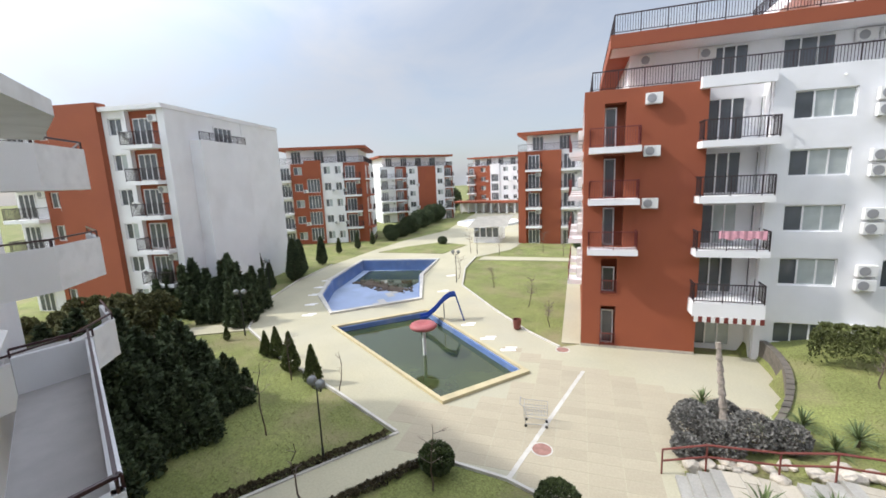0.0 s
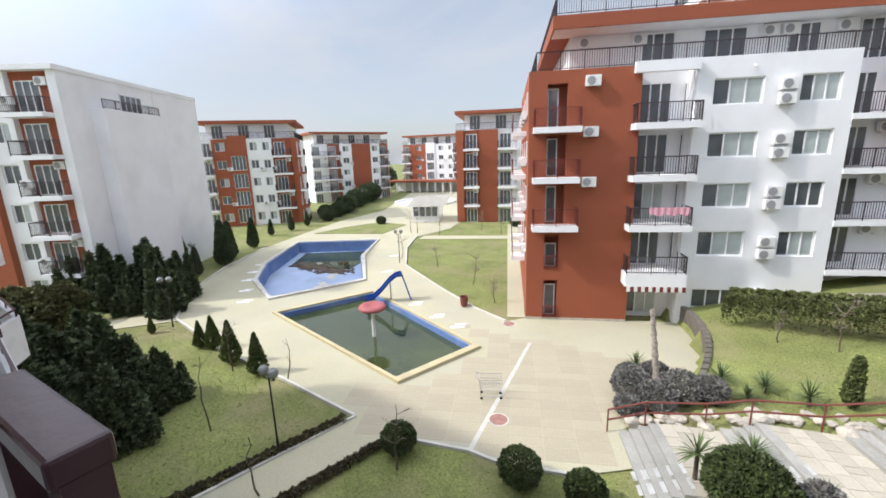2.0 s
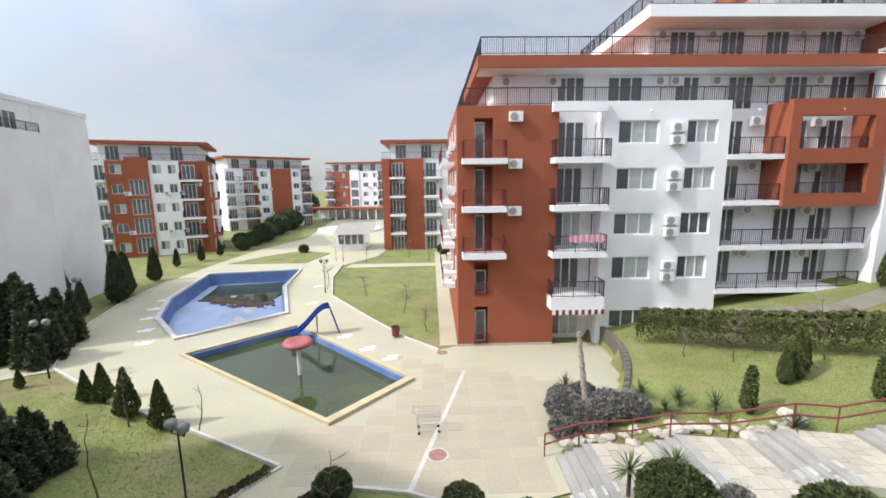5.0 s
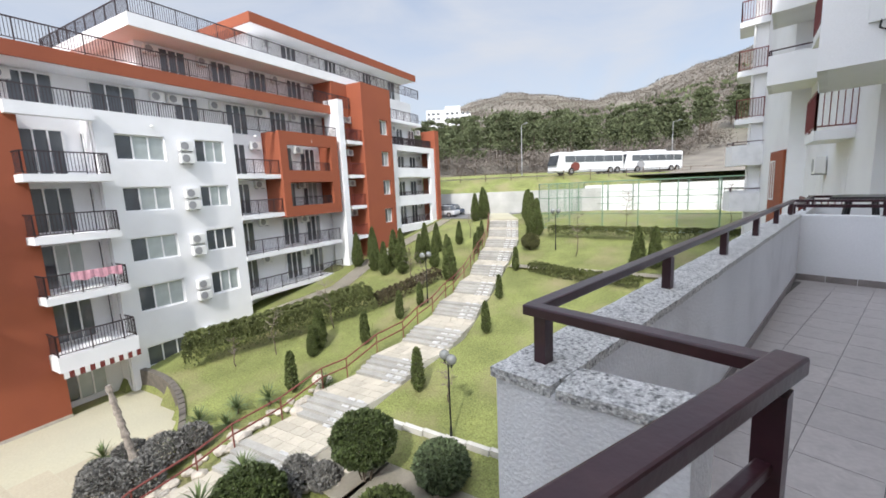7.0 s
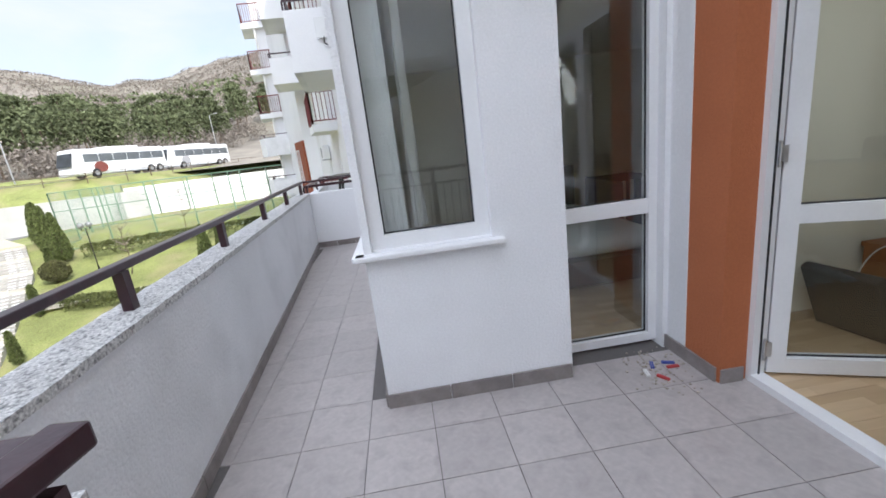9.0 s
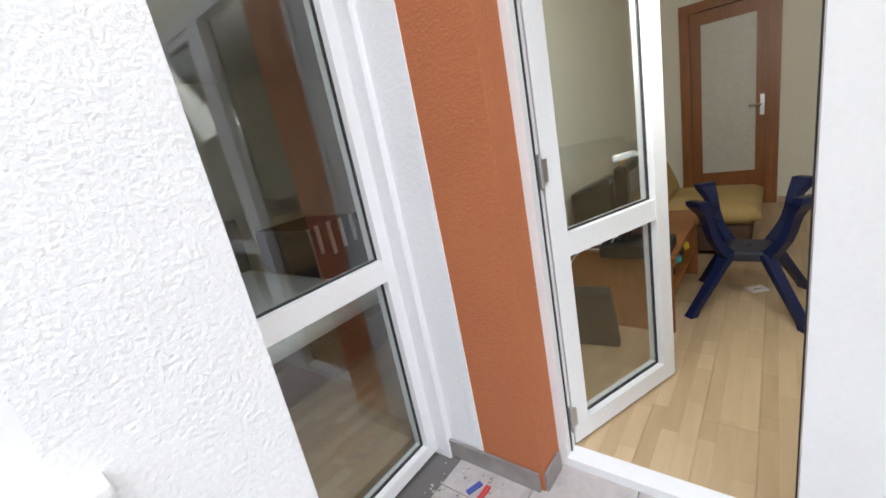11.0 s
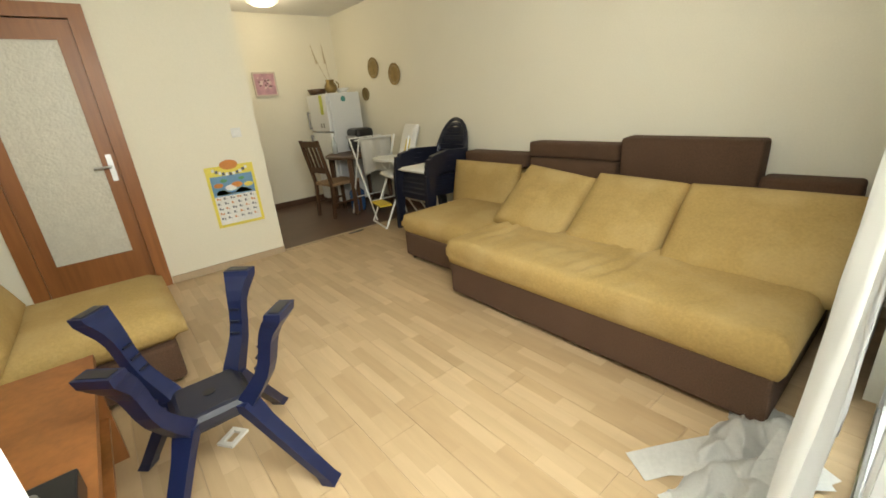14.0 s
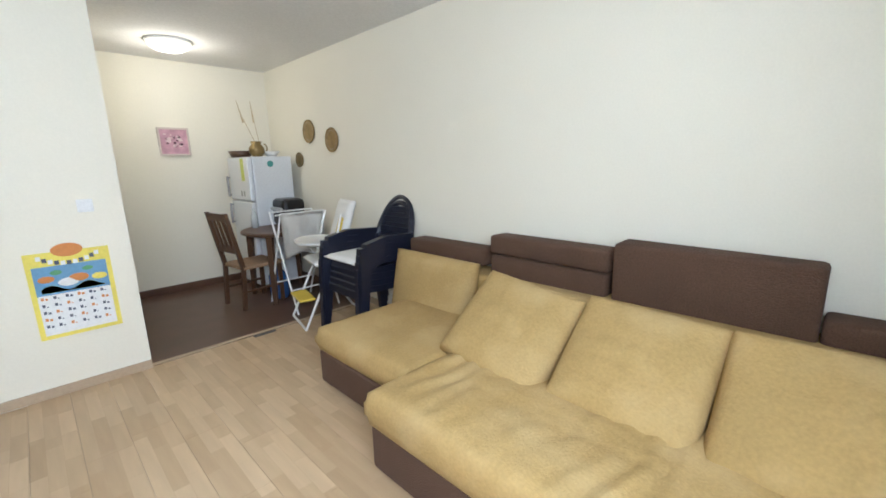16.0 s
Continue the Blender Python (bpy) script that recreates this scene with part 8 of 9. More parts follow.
for i in range(70):
    if i < 46:
        u = rng_.random()
        x, y = -3.6 + 8.2 * u + rng_.gauss(0, 0.3), 15.6 + 1.6 * u + rng_.gauss(0.4, 0.35)
    else:
        x, y = 1.4 + rng_.gauss(0, 1.1), 12.6 + rng_.gauss(0, 0.7)
    ob = new("rock", rocks[i % 3])
    s = rng_.uniform(0.45, 1.15)
    ob.matrix_basis = pose(x, y, gz(x, y) + 0.05 * s, rng_.uniform(-20, 20), rng_.uniform(-20, 20), rng_.uniform(0, 360)) @ Matrix.Diagonal((s, s, s, 1))
    tagged(ob, "pale rough stone in the rock bed", "rock", "rock bed stones")
for i, (x, y, r) in enumerate([(-3.4, 17.6, 0.8), (-2.4, 17.0, 0.7), (-1.6, 17.8, 0.75), (-3.6, 18.9, 0.6), (-0.6, 18.0, 0.6), (-2.6, 19.6, 0.6), (-3.4, 16.4, 0.5), (1.0, 12.6, 0.6), (2.2, 12.2, 0.5), (1.7, 13.2, 0.5)]):
    ball_bush("lavender_bush", pose(x, y, gz(x, y)), r, LAVENDER, "dry grey lavender-like shrub in the rock bed", 2200, 0.10, 60 + i, 0.0)

# ---- stepped path up the slope ----
LE = [(2.6, -10.95), (5.0, -10.9), (9.3, -11.6), (12.6, -12.3), (17.5, -13.0), (25.7, -12.4), (34.8, -10.2), (43.6, -6.8)]
RE = [(2.6, -14.1), (5.0, -14.3), (9.3, -14.6), (12.0, -14.8), (17.4, -16.0), (25.1, -15.0), (34.2, -13.4), (43.6, -10.2)]


def at(line, s):
    for (a, p), (b, q) in zip(line, line[1:]):
        if s <= b:
            return p + (q - p) * max(0, s - a) / (b - a)
    return line[-1][1]


stairs = thing("garden_stairs", Matrix(), "long flight of broad stone steps with flagged landings", "stairs", kind="structure")
RISE, PER, TREAD = 0.1345, 3.3, 0.33


def quad(s0, s1, f0, f1):
    c = []
    for s, fr in ((s0, f0), (s1, f0), (s1, f1), (s0, f1)):
        l, r = at(LE, s), at(RE, s)
        c.append(xy(s, r + (l - r) * fr))
    return c


sr = random.Random(12)
for k in range(12):
    b = 3.0 + k * PER
    z = Z0 + k * 4 * RISE
    for j in range(4):
        bm = B()
        prism(bm, quad(b + j * TREAD, b + (j + 1) * TREAD + 0.01, 0, 1), z - 0.6, z + (j + 1) * RISE)
        part("step", bm, STEPGREY, stairs)
    zt = z + 4 * RISE
    bm = B()
    prism(bm, quad(b + 4 * TREAD, b + PER, 0, 1), zt - 0.9, zt - 0.02)
    part("landing", bm, CURB, stairs)
    nf, ns = 6, 4
    for i in range(ns):
        s0, s1 = b + 4 * TREAD + (PER - 4 * TREAD) * i / ns, b + 4 * TREAD + (PER - 4 * TREAD) * (i + 1) / ns
        cuts = [0] + sorted(min(0.97, max(0.03, (q + sr.uniform(-0.3, 0.3)) / nf)) for q in range(1, nf)) + [1]
        for f0, f1 in zip(cuts, cuts[1:]):
            if f1 - f0 > 0.03:
                bm = B()
                prism(bm, quad(s0 + 0.012, s1 - 0.012, f0 + 0.004, f1 - 0.004), zt - 0.05, zt + sr.uniform(-0.003, 0.004))
                part("flagstone", bm, SLATESTEP, stairs)
    for f0 in (0.08, 0.26):
        bm = B()
        q = quad(b - 0.12, b + 4 * TREAD + 0.05, f0, f0 + 0.13)
        lo = [(*q[0], z + 0.03), (*q[1], zt + 0.04), (*q[2], zt + 0.04), (*q[3], z + 0.03)]
        v = [bm.verts.new(p) for p in lo]
        bm.faces.new(v)
        bmesh.ops.solidify(bm, geom=bm.faces[:], thickness=0.07)
        part("ramp_strip", bm, RAMP, stairs, "pale concrete pram ramp strip")
# upper walk to the car park, side walks
bm = B()
zz = Z0 + 0.163 * 40
prism(bm, [xy(42.5, at(RE, 42.5)), xy(56, -4.0), xy(56, 0.5), xy(42.5, at(LE, 42.5))], zz - 0.5, zz + 0.012)
structure("path_upper", bm, PAVE, "paved walk at the top of the stairs", "path")


def slope_path(name, pts, w, label):
    bm = B()
    prev = None
    n = 14
    for a, b in zip(pts, pts[1:]):
        for i in range(n + 1):
            s, d = a[0] + (b[0] - a[0]) * i / n, a[1] + (b[1] - a[1]) * i / n
            nx, ny = -(b[1] - a[1]), b[0] - a[0]
            L = math.hypot(nx, ny)
            e = [(s + nx / L * w / 2 * q, d + ny / L * w / 2 * q) for q in (-1, 1)]
            cur = [bm.verts.new((*xy(*p), rise(s, d) + 0.01)) for p in e]
            if prev:
                bm.faces.new((prev[0], cur[0], cur[1], prev[1]))
            prev = cur
    bmesh.ops.solidify(bm, geom=bm.faces[:], thickness=0.1)
    structure(name, bm, SLATESTEP, label, "path")


slope_path("path_branch", [(9.0, -14.4), (8.6, -17.0), (8.4, -24.0)], 3.6, "flagged walk that branches towards our block")
slope_path("path_cross", [(28.6, -14.6), (28.2, -24.0), (27.6, -40.0)], 1.4, "paved cross walk over the lawn")
slope_path("path_block", [(17.0, -1.2), (22.0, -3.0), (28.0, -1.6), (36.0, -1.6), (42.6, -1.4)], 1.4, "walk along the foot of the block")
bm = B()
for i in range(30):
    a, b = (2.6 + (6.6 * (i / 29))), None
# kerb beside the branch walk
kb = thing("kerb", Matrix(), "pale stone kerb beside the flagged walk", "kerb", kind="structure")
for i in range(8):
    d = -14.9 - i * 0.9
    bm = B()
    p = [xy(10.55, d), xy(10.75, d), xy(10.7, d - 0.88), xy(10.5, d - 0.88)]
    prism(bm, p[::-1], rise(10.6, d) - 0.1, rise(10.6, d) + 0.16)
    part("kerb_stone", bm, CURB, kb)

# ---- maroon stair railing ----
MAROON = mat("maroon_fence", (0.17, 0.045, 0.035), 0.5, var=0.15)
fence = thing("stair_railing", Matrix(), "low maroon tube railing that follows the stairs", "railing")
pts = []
s = 2.6
while s < 41:
    k = max(0, (s - 3.0) / PER)
    fr = k - int(k)
    zz = Z0 + 4 * RISE * (int(k) + min(1, fr * PER / (4 * TREAD))) if s > 3 else Z0
    x, y = xy(s, at(LE, s) + 0.12)
    pts.append(Vector((x, y, zz)))
    s += 1.32 if int(round((s - 3) / 1.32)) % 2 == 0 else 1.98
up = Vector((0, 0, 1))
for p in pts:
    bm = B()
    bar(bm, p - up * 0.3, p + up * 0.95, 0.03, seg=6)
    part("post", bm, MAROON, fence)
for a, b in zip(pts, pts[1:]):
    for h in (0.93, 0.5):
        bm = B()
        bar(bm, a + up * h, b + up * h, 0.035, seg=6)
        part("rail", bm, MAROON, fence)
# retaining wall between the paving and the lawn
rw = thing("retaining_wall", Matrix(), "low curved dark-topped retaining wall round the lawn", "wall", kind="structure")
DARKSTONE = mat("dark_stone_wall", (0.13, 0.115, 0.095), 0.95, var=0.25, scale=3, bump=0.5, bscale=20)
prevq = None
for i in range(18):
    d = -7.6 + i * 0.46
    s = 9.2 - 0.05 * (d + 1.0) ** 2
    q = [xy(s - 0.02, d), xy(s + 0.28, d)]
    zt = Z0 + 0.163 * (s - 3.0) + 0.12
    if prevq:
        bm = B()
        prism(bm, [prevq[0], prevq[1], q[1], q[0]][::-1], Z0 - 0.2, (zt + pz) / 2)
        part("wall_segment", bm, DARKSTONE, rw)
    prevq, pz = q, zt

# ---- things on the paving ----
sl = thing("water_slide", pose(-20.3, 23.2, Z0, 0, 0, 42), "blue children's water slide with a ladder at the pool", "slide")
SBLUE = mat("slide_blue", (0.02, 0.07, 0.34), 0.35, var=0.1)
prof = [(-1.7, 0.25), (-1.2, 0.32), (-0.6, 0.8), (0.1, 1.55), (0.55, 1.85), (0.95, 1.9)]
for y0, y1, h in ((-0.3, 0.3, 0.04), (-0.34, -0.3, 0.24), (0.3, 0.34, 0.24)):
    bm = B()
    prev = None
    for x, z in prof:
        cur = [bm.verts.new((x, y0, z)), bm.verts.new((x, y1, z)), bm.verts.new((x, y1, z + h)), bm.verts.new((x, y0, z + h))]
        if prev:
            for k in range(4):
                bm.faces.new((prev[k], prev[(k + 1) % 4], cur[(k + 1) % 4], cur[k]))
        else:
            bm.faces.new(cur[::-1])
        prev = cur
    bm.faces.new(prev)
    part("chute" if h < 0.1 else "side_wall", bm, SBLUE, sl)
for y in (-0.32, 0.32):
    bm = B()
    bar(bm, (0.95, y, 2.05), (1.55, y, 0.0), 0.05)
    part("ladder_rail", bm, SBLUE, sl)
    bm = B()
    bar(bm, (0.1, y, 1.5), (0.1, y, 0.0), 0.03)
    part("support", bm, STEEL, sl)
for i in range(5):
    bm = B()
    bar(bm, (1.07 + i * 0.1, -0.32, 1.6 - i * 0.34), (1.07 + i * 0.1, 0.32, 1.6 - i * 0.34), 0.025)
    part("rung", bm, SBLUE, sl)
mu = thing("water_mushroom", pose(-17.9, 18.4, Z0 - 1.45), "red ring-shaped water mushroom on a white pole", "water feature")
bm = B()
bar(bm, (0, 0, 0), (0, 0, 2.9), 0.11, seg=12)
part("pole", bm, WHITEPL, mu)
bm = B()
lathe(bm, [(0.3, 2.82), (0.75, 2.86), (0.86, 3.0), (0.75, 3.14), (0.45, 3.17), (0.3, 3.05)], 28)
part("cap", bm, mat("faded_red", (0.36, 0.10, 0.10), 0.5, var=0.2), mu, smooth=True)
cart = thing("shopping_cart", pose(-8.75, 15.2, Z0, 0, 0, 25), "abandoned chrome wire shopping trolley on the paving", "trolley")
WIRE = mat("chrome_wire", (0.45, 0.45, 0.44), 0.4, metal=0.7)
bm = B()
for z, e in ((0.95, 0.0), (0.75, 0.05), (0.55, 0.1)):
    c = [(-0.5, -0.3 + e, z), (0.45, -0.28 + e, z), (0.45, 0.28 - e, z), (-0.5, 0.3 - e, z)]
    for a, b in zip(c, c[1:] + c[:1]):
        bar(bm, a, b, 0.012, seg=5)
for i in range(9):
    x = -0.5 + i * 0.12
    for sg in (-1, 1):
        bar(bm, (x, sg * 0.2, 0.55), (x, sg * 0.3, 0.95), 0.006, seg=4)
for i in range(5):
    y = -0.2 + i * 0.1
    bar(bm, (-0.5, y, 0.55), (0.45, y, 0.55), 0.006, seg=4)
part("basket", bm, WIRE, cart)
bm = B()
for sg in (-1, 1):
    bar(bm, (-0.45, sg * 0.25, 0.15), (0.45, sg * 0.2, 0.15), 0.014, seg=5)
    bar(bm, (-0.42, sg * 0.25, 0.15), (-0.5, sg * 0.28, 0.55), 0.014, seg=5)
    bar(bm, (-0.5, sg * 0.28, 0.95), (-0.66, sg * 0.28, 1.05), 0.014, seg=5)
part("frame", bm, WIRE, cart)
bm = B()
bar(bm, (-0.66, -0.28, 1.05), (-0.66, 0.28, 1.05), 0.018)
part("handle", bm, GREYPL, cart)
for x, y in ((-0.42, -0.24), (-0.42, 0.24), (0.42, -0.2), (0.42, 0.2)):
    bm = B()
    lathe(bm, [(0.06, -0.015), (0.06, 0.015)], 12, pose(x, y, 0.06, 90))
    part("wheel", bm, BLACKPL, cart)
bn = thing("litter_bin", pose(-14.8, 24.5, Z0), "small dark red litter bin on the lawn edge", "bin")
bm = B()
lathe(bm, [(0.24, 0.1), (0.30, 0.75), (0.28, 0.75), (0.22, 0.15)], 14)
part("body", bm, MAROON, bn)
bm = B()
bar(bm, (0, 0, 0), (0, 0, 0.12), 0.08)
part("foot", bm, BLACKPL, bn)


def street_lamp(m, h, label):
    t = thing("street_lamp", m, label, "street lamp", "garden lamps")
    bm = B()
    bar(bm, (0, 0, -0.1), (0, 0, 0.5), 0.06, 0.05)
    bar(bm, (0, 0, 0.5), (0, 0, h), 0.035, 0.03)
    part("pole", bm, BLACKPL, t)
    bm = B()
    bar(bm, (-0.26, 0, h - 0.12), (0.26, 0, h - 0.12), 0.018)
    for x in (-0.26, 0.26):
        bar(bm, (x, 0, h - 0.12), (x, 0, h + 0.02), 0.03, 0.05)
    part("arm", bm, BLACKPL, t)
    for x in (-0.26, 0.26):
        bm = B()
        bmesh.ops.create_icosphere(bm, subdivisions=3, radius=0.19)
        part("globe", bm, mat("smoky_globe", (0.20, 0.21, 0.20), 0.12, var=0.2, spec=0.8) if "smoky_globe" not in MATS else MATS["smoky_globe"], t, "smoky glass globe", True, pose(x, 0, h + 0.17))
        bm = B()
        lathe(bm, [(0.12, 0.13), (0.08, 0.17), (0.02, 0.19)], 14)
        part("cap", bm, BLACKPL, t, m=pose(x, 0, h + 0.17))
    return t


l0 = street_lamp(pose(-14.3, 8.5, Z0), 3.0, "black twin-globe garden lamp post")
for x, y in ((6.45, 10.6), (13.5, 20.9), (26.5, 20.0), (-30.5, 13.2), (-26.3, 32.8), (-40.5, 20.5), (-33.6, 47.2)):
    copy_thing(l0, pose(x, y, gz(x, y) if x > -9 else Z0, 0, 0, (x * 40) % 180))
# tufts of grass over the near lawns, too many to count
rngn = np.random.default_rng(77)
P = []
for _ in range(60000):
    x, y = rngn.uniform(-34, 8), rngn.uniform(2, 16)
    if not inside(x, y, PLAZA):
        P.append((x, y, gz(x, y) - 0.05))
P2 = rngn.uniform([3, -11.5], [34, -1.5], (26000, 2))
for s, d in P2:
    x, y = xy(s, d)
    if s > 9.6 or d < -8.6:
        P.append((x, y, rise(s, d) - 0.05))
for s, d in rngn.uniform([9, -40], [36, -14.8], (30000, 2)):
    if d < at(RE, s) - 0.2 and not (s < 10.8 and d > -26):
        x, y = xy(s, d)
        P.append((x, y, rise(s, d) - 0.05))
P3 = rngn.uniform([-32, 24], [-10, 48], (22000, 2))
for x, y in P3:
    if not inside(x, y, PLAZA) and x + 0.38 * (y - 24) < -10.9:
        P.append((x, y, Z0 - 0.05))
P = np.array(P)
TUFT = mat("grass_tufts", (0.19, 0.21, 0.062), 0.95, var=0.2, scale=0.3, island=0.16, dirt=(0.25, 0.22, 0.115), dscale=0.25, damount=0.8)
tagged(leaves("grass", P, np.tile([0, 0, 1.0], (len(P), 1)), 0.06, TUFT, seed=5, flat=0.25, aspect=0.35), "patchy short winter grass", "grass", kind="stuff")
# ---- car park, road, court and hills behind ----
ROADX = Vector((0.943, -0.332))
ROADN = Vector((0.332, 0.943))
RC = Vector((54.4, 35.2))


def bend(u):
    """How far the road curves back along its length."""
    return max(0.0, -u - 2.0) * 0.55


def rd(u, n):
    n += bend(u)
    p = RC + ROADX * u + ROADN * n
    return p.x, p.y


ZP = -2.38
bm = B()
prism(bm, [xy(43.4, 10), xy(43.4, -5.0), xy(56, -9.5), xy(72, -12), xy(72, 10)], ZP - 0.3, ZP + 0.01)
structure("road_carpark", bm, ASPHALT, "grey asphalt car park above the stairs", "road")
# retaining wall, grass bank and road
bm = B()
us = [-60 + i * 6 for i in range(28)]
rows_ = []
for u in us:
    rows_.append([bm.verts.new((*rd(u, n), z)) for n, z in ((-9.0, ZP - 1), (-9.0, 0.35 + 0.002 * u), (-8.6, 0.4), (-4.6, 2.1), (-4.0, 2.36), (5.0, 2.4), (9.0, 3.2))])
for a, b in zip(rows_, rows_[1:]):
    for k in range(len(a) - 1):
        bm.faces.new((a[k], b[k], b[k + 1], a[k + 1]))
structure("embankment", bm, GRASS, "grassy bank that carries the road", "bank")
def ribbon(bm, n0, n1, z0, z1):
    """A strip of constant section that follows the road."""
    prev = None
    for u in [-60 + i * 4 for i in range(41)]:
        cur = [bm.verts.new((*rd(u, n), z)) for n, z in ((n0, z0), (n1, z0), (n1, z1), (n0, z1))]
        if prev:
            for k in range(4):
                bm.faces.new((prev[k], prev[(k + 1) % 4], cur[(k + 1) % 4], cur[k]))
        else:
            bm.faces.new(cur[::-1])
        prev = cur
    bm.faces.new(prev)


bm = B()
ribbon(bm, -9.35, -8.95, ZP - 1, 0.5)
RM = Matrix.Translation((RC.x, RC.y, 0)) @ pose(0, 0, 0, 0, 0, math.degrees(math.atan2(ROADX.y, ROADX.x)))
structure("wall_retaining", bm, mat("pale_retaining_wall", (0.46, 0.46, 0.44), 0.9, var=0.2, scale=0.4, dirt=(0.3, 0.3, 0.28), dscale=0.3, damount=0.6), "pale concrete retaining wall", "wall")
bm = B()
ribbon(bm, -3.6, 4.6, 2.38, 2.43)
structure("road_upper", bm, ASPHALT, "upper road on the bank", "road")
gr = thing("road_fence", Matrix(), "thin brown post-and-rail fence along the road", "fence")
for i in range(40):
    bm = B()
    bar(bm, (*rd(-50 + i * 3.2, -5.0), 1.6), (*rd(-50 + i * 3.2, -5.0), 3.1), 0.05, seg=5)
    part("post", bm, BARK, gr)
for z in (2.5, 3.0):
    for i in range(39):
        bm = B()
        bar(bm, (*rd(-50 + i * 3.2, -5.0), z), (*rd(-46.8 + i * 3.2, -5.0), z), 0.035, seg=5)
        part("rail", bm, BARK, gr)


def bus(m, label):
    t = thing("bus", m, label, "bus", "parked coaches")
    bm = B()
    box(bm, -6, 6, -1.25, 1.25, 0.35, 3.2, bevel=0.22)
    for v in bm.verts:
        if v.co.x < -5.5 and v.co.z > 1.4:
            v.co.x += 0.35 * (v.co.z - 1.4)
    part("body", bm, mat("coach_white", (0.74, 0.75, 0.76), 0.3, var=0.03) if "coach_white" not in MATS else MATS["coach_white"], t)
    for y in (-1.262, 1.262):
        for i in range(6):
            bm = B()
            box(bm, -4.6 + i * 1.72, -4.6 + i * 1.72 + 1.66, y - 0.01, y + 0.01, 1.75, 2.65)
            part("window", bm, FARGLASS, t)
    bm = B()
    v = [bm.verts.new(p) for p in ((-6.02, -1.1, 1.35), (-6.02, 1.1, 1.35), (-5.50, 1.1, 2.8), (-5.50, -1.1, 2.8))]
    bm.faces.new(v)
    bmesh.ops.solidify(bm, geom=bm.faces[:], thickness=0.05)
    part("windscreen", bm, FARGLASS, t)
    for x in (-3.6, 3.4, 4.7):
        for y in (-1.2, 1.2):
            bm = B()
            lathe(bm, [(0.3, -0.16), (0.5, -0.14), (0.5, 0.14), (0.3, 0.16)], 20, pose(x, y, 0.5, 90))
            w = part("wheel", bm, BLACKPL, t)
            bm = B()
            lathe(bm, [(0.26, -0.17), (0.26, 0.17)], 14, pose(x, y, 0.5, 90))
            part("rim", bm, STEEL, w)
    bm = B()
    lathe(bm, [(0.62, -1.275), (0.62, -1.262)], 24, pose(-2.9, 0, 1.15, 90) @ Matrix.Diagonal((1.3, 1, -1, 1)))
    part("emblem", bm, MAROON if t.name.endswith("bus") else GREYPL, t, "round painted emblem")
    bm = B()
    box(bm, -1.5, 2.5, -1.1, 1.1, 3.2, 3.42, bevel=0.08)
    part("roof_unit", bm, WHITEPL, t)
    return t


bus(RM @ pose(0, -1.6, 2.43), "white touring coach with a red round emblem parked on the road")
bus(RM @ pose(12.6, -1.2, 2.43, 0, 0, 0), "white touring coach with dark windows parked on the road")


def car(m, col, label, tall=1.45, L=4.1):
    t = thing("car", m, label, "car", "parked cars")
    bm = B()
    box(bm, -L / 2, L / 2, -0.85, 0.85, 0.3, 0.85, bevel=0.12)
    part("body", bm, col, t)
    bm = B()
    box(bm, -L * 0.36, L * 0.25, -0.74, 0.74, 0.85, tall, bevel=0.1)
    for v in bm.verts:
        if v.co.z > 1.1:
            v.co.x = v.co.x * 0.78 + (-0.1)
            v.co.y *= 0.88
    part("cabin", bm, FARGLASS, t, "dark glazed cabin")
    bm = B()
    box(bm, -L * 0.25, L * 0.14, -0.62, 0.62, tall - 0.01, tall + 0.04, bevel=0.015)
    part("roof", bm, col, t)
    for x in (-L * 0.31, L * 0.31):
        for y in (-0.8, 0.8):
            bm = B()
            lathe(bm, [(0.2, -0.11), (0.32, -0.1), (0.32, 0.1), (0.2, 0.11)], 18, pose(x, y, 0.32, 90))
            w = part("wheel", bm, BLACKPL, t)
            bm = B()
            lathe(bm, [(0.18, -0.12), (0.18, 0.12)], 12, pose(x, y, 0.32, 90))
            part("rim", bm, STEEL, w)
    for y in (-0.6, 0.6):
        bm = B()
        box(bm, L / 2 - 0.03, L / 2 + 0.01, y - 0.16, y + 0.16, 0.6, 0.72)
        part("headlight", bm, WHITEPL, t)
    return t


CARB, CARS, CARD = mat("car_blue", (0.03, 0.05, 0.10), 0.25), mat("car_silver", (0.5, 0.51, 0.52), 0.3), mat("car_black", (0.02, 0.02, 0.022), 0.2)
for i, (s, d, c, lab) in enumerate([(45.6, 0.6, CARS, "silver parked estate car"), (48.6, 1.4, CARB, "dark blue parked hatchback"), (51.6, 2.0, CARB, "blue parked hatchback"), (54.6, 2.6, CARD, "black parked saloon"), (57.6, 3.0, CARD, "black parked car"), (60.6, 3.2, CARS, "silver parked car")]):
    car(BM @ pose(s, d, ZP + 0.01, 0, 0, 90), c, lab + " in the car park")
car(BM @ pose(61.5, -5.2, ZP + 0.01, 0, 0, 20), CARD, "black parked van with yellow panel in the car park", 2.1, 5.0)

# fenced sports court
GREENF = mat("green_court_frame", (0.13, 0.23, 0.15), 0.5)
court = thing("sports_court", Matrix(), "fenced sports court with red and green surface", "court")
CA, CBv = Vector((31.4, 25.3)), Vector((37.2, 6.0))
cd_ = (CBv - CA).normalized()
cn_ = Vector((-cd_.y, cd_.x))
if cn_.x < 0:
    cn_ = -cn_
Lc, Dc, zc = 30.0, 17.0, -3.05


def cp(u, n):
    p = CA + cd_ * u + cn_ * n
    return p.x, p.y


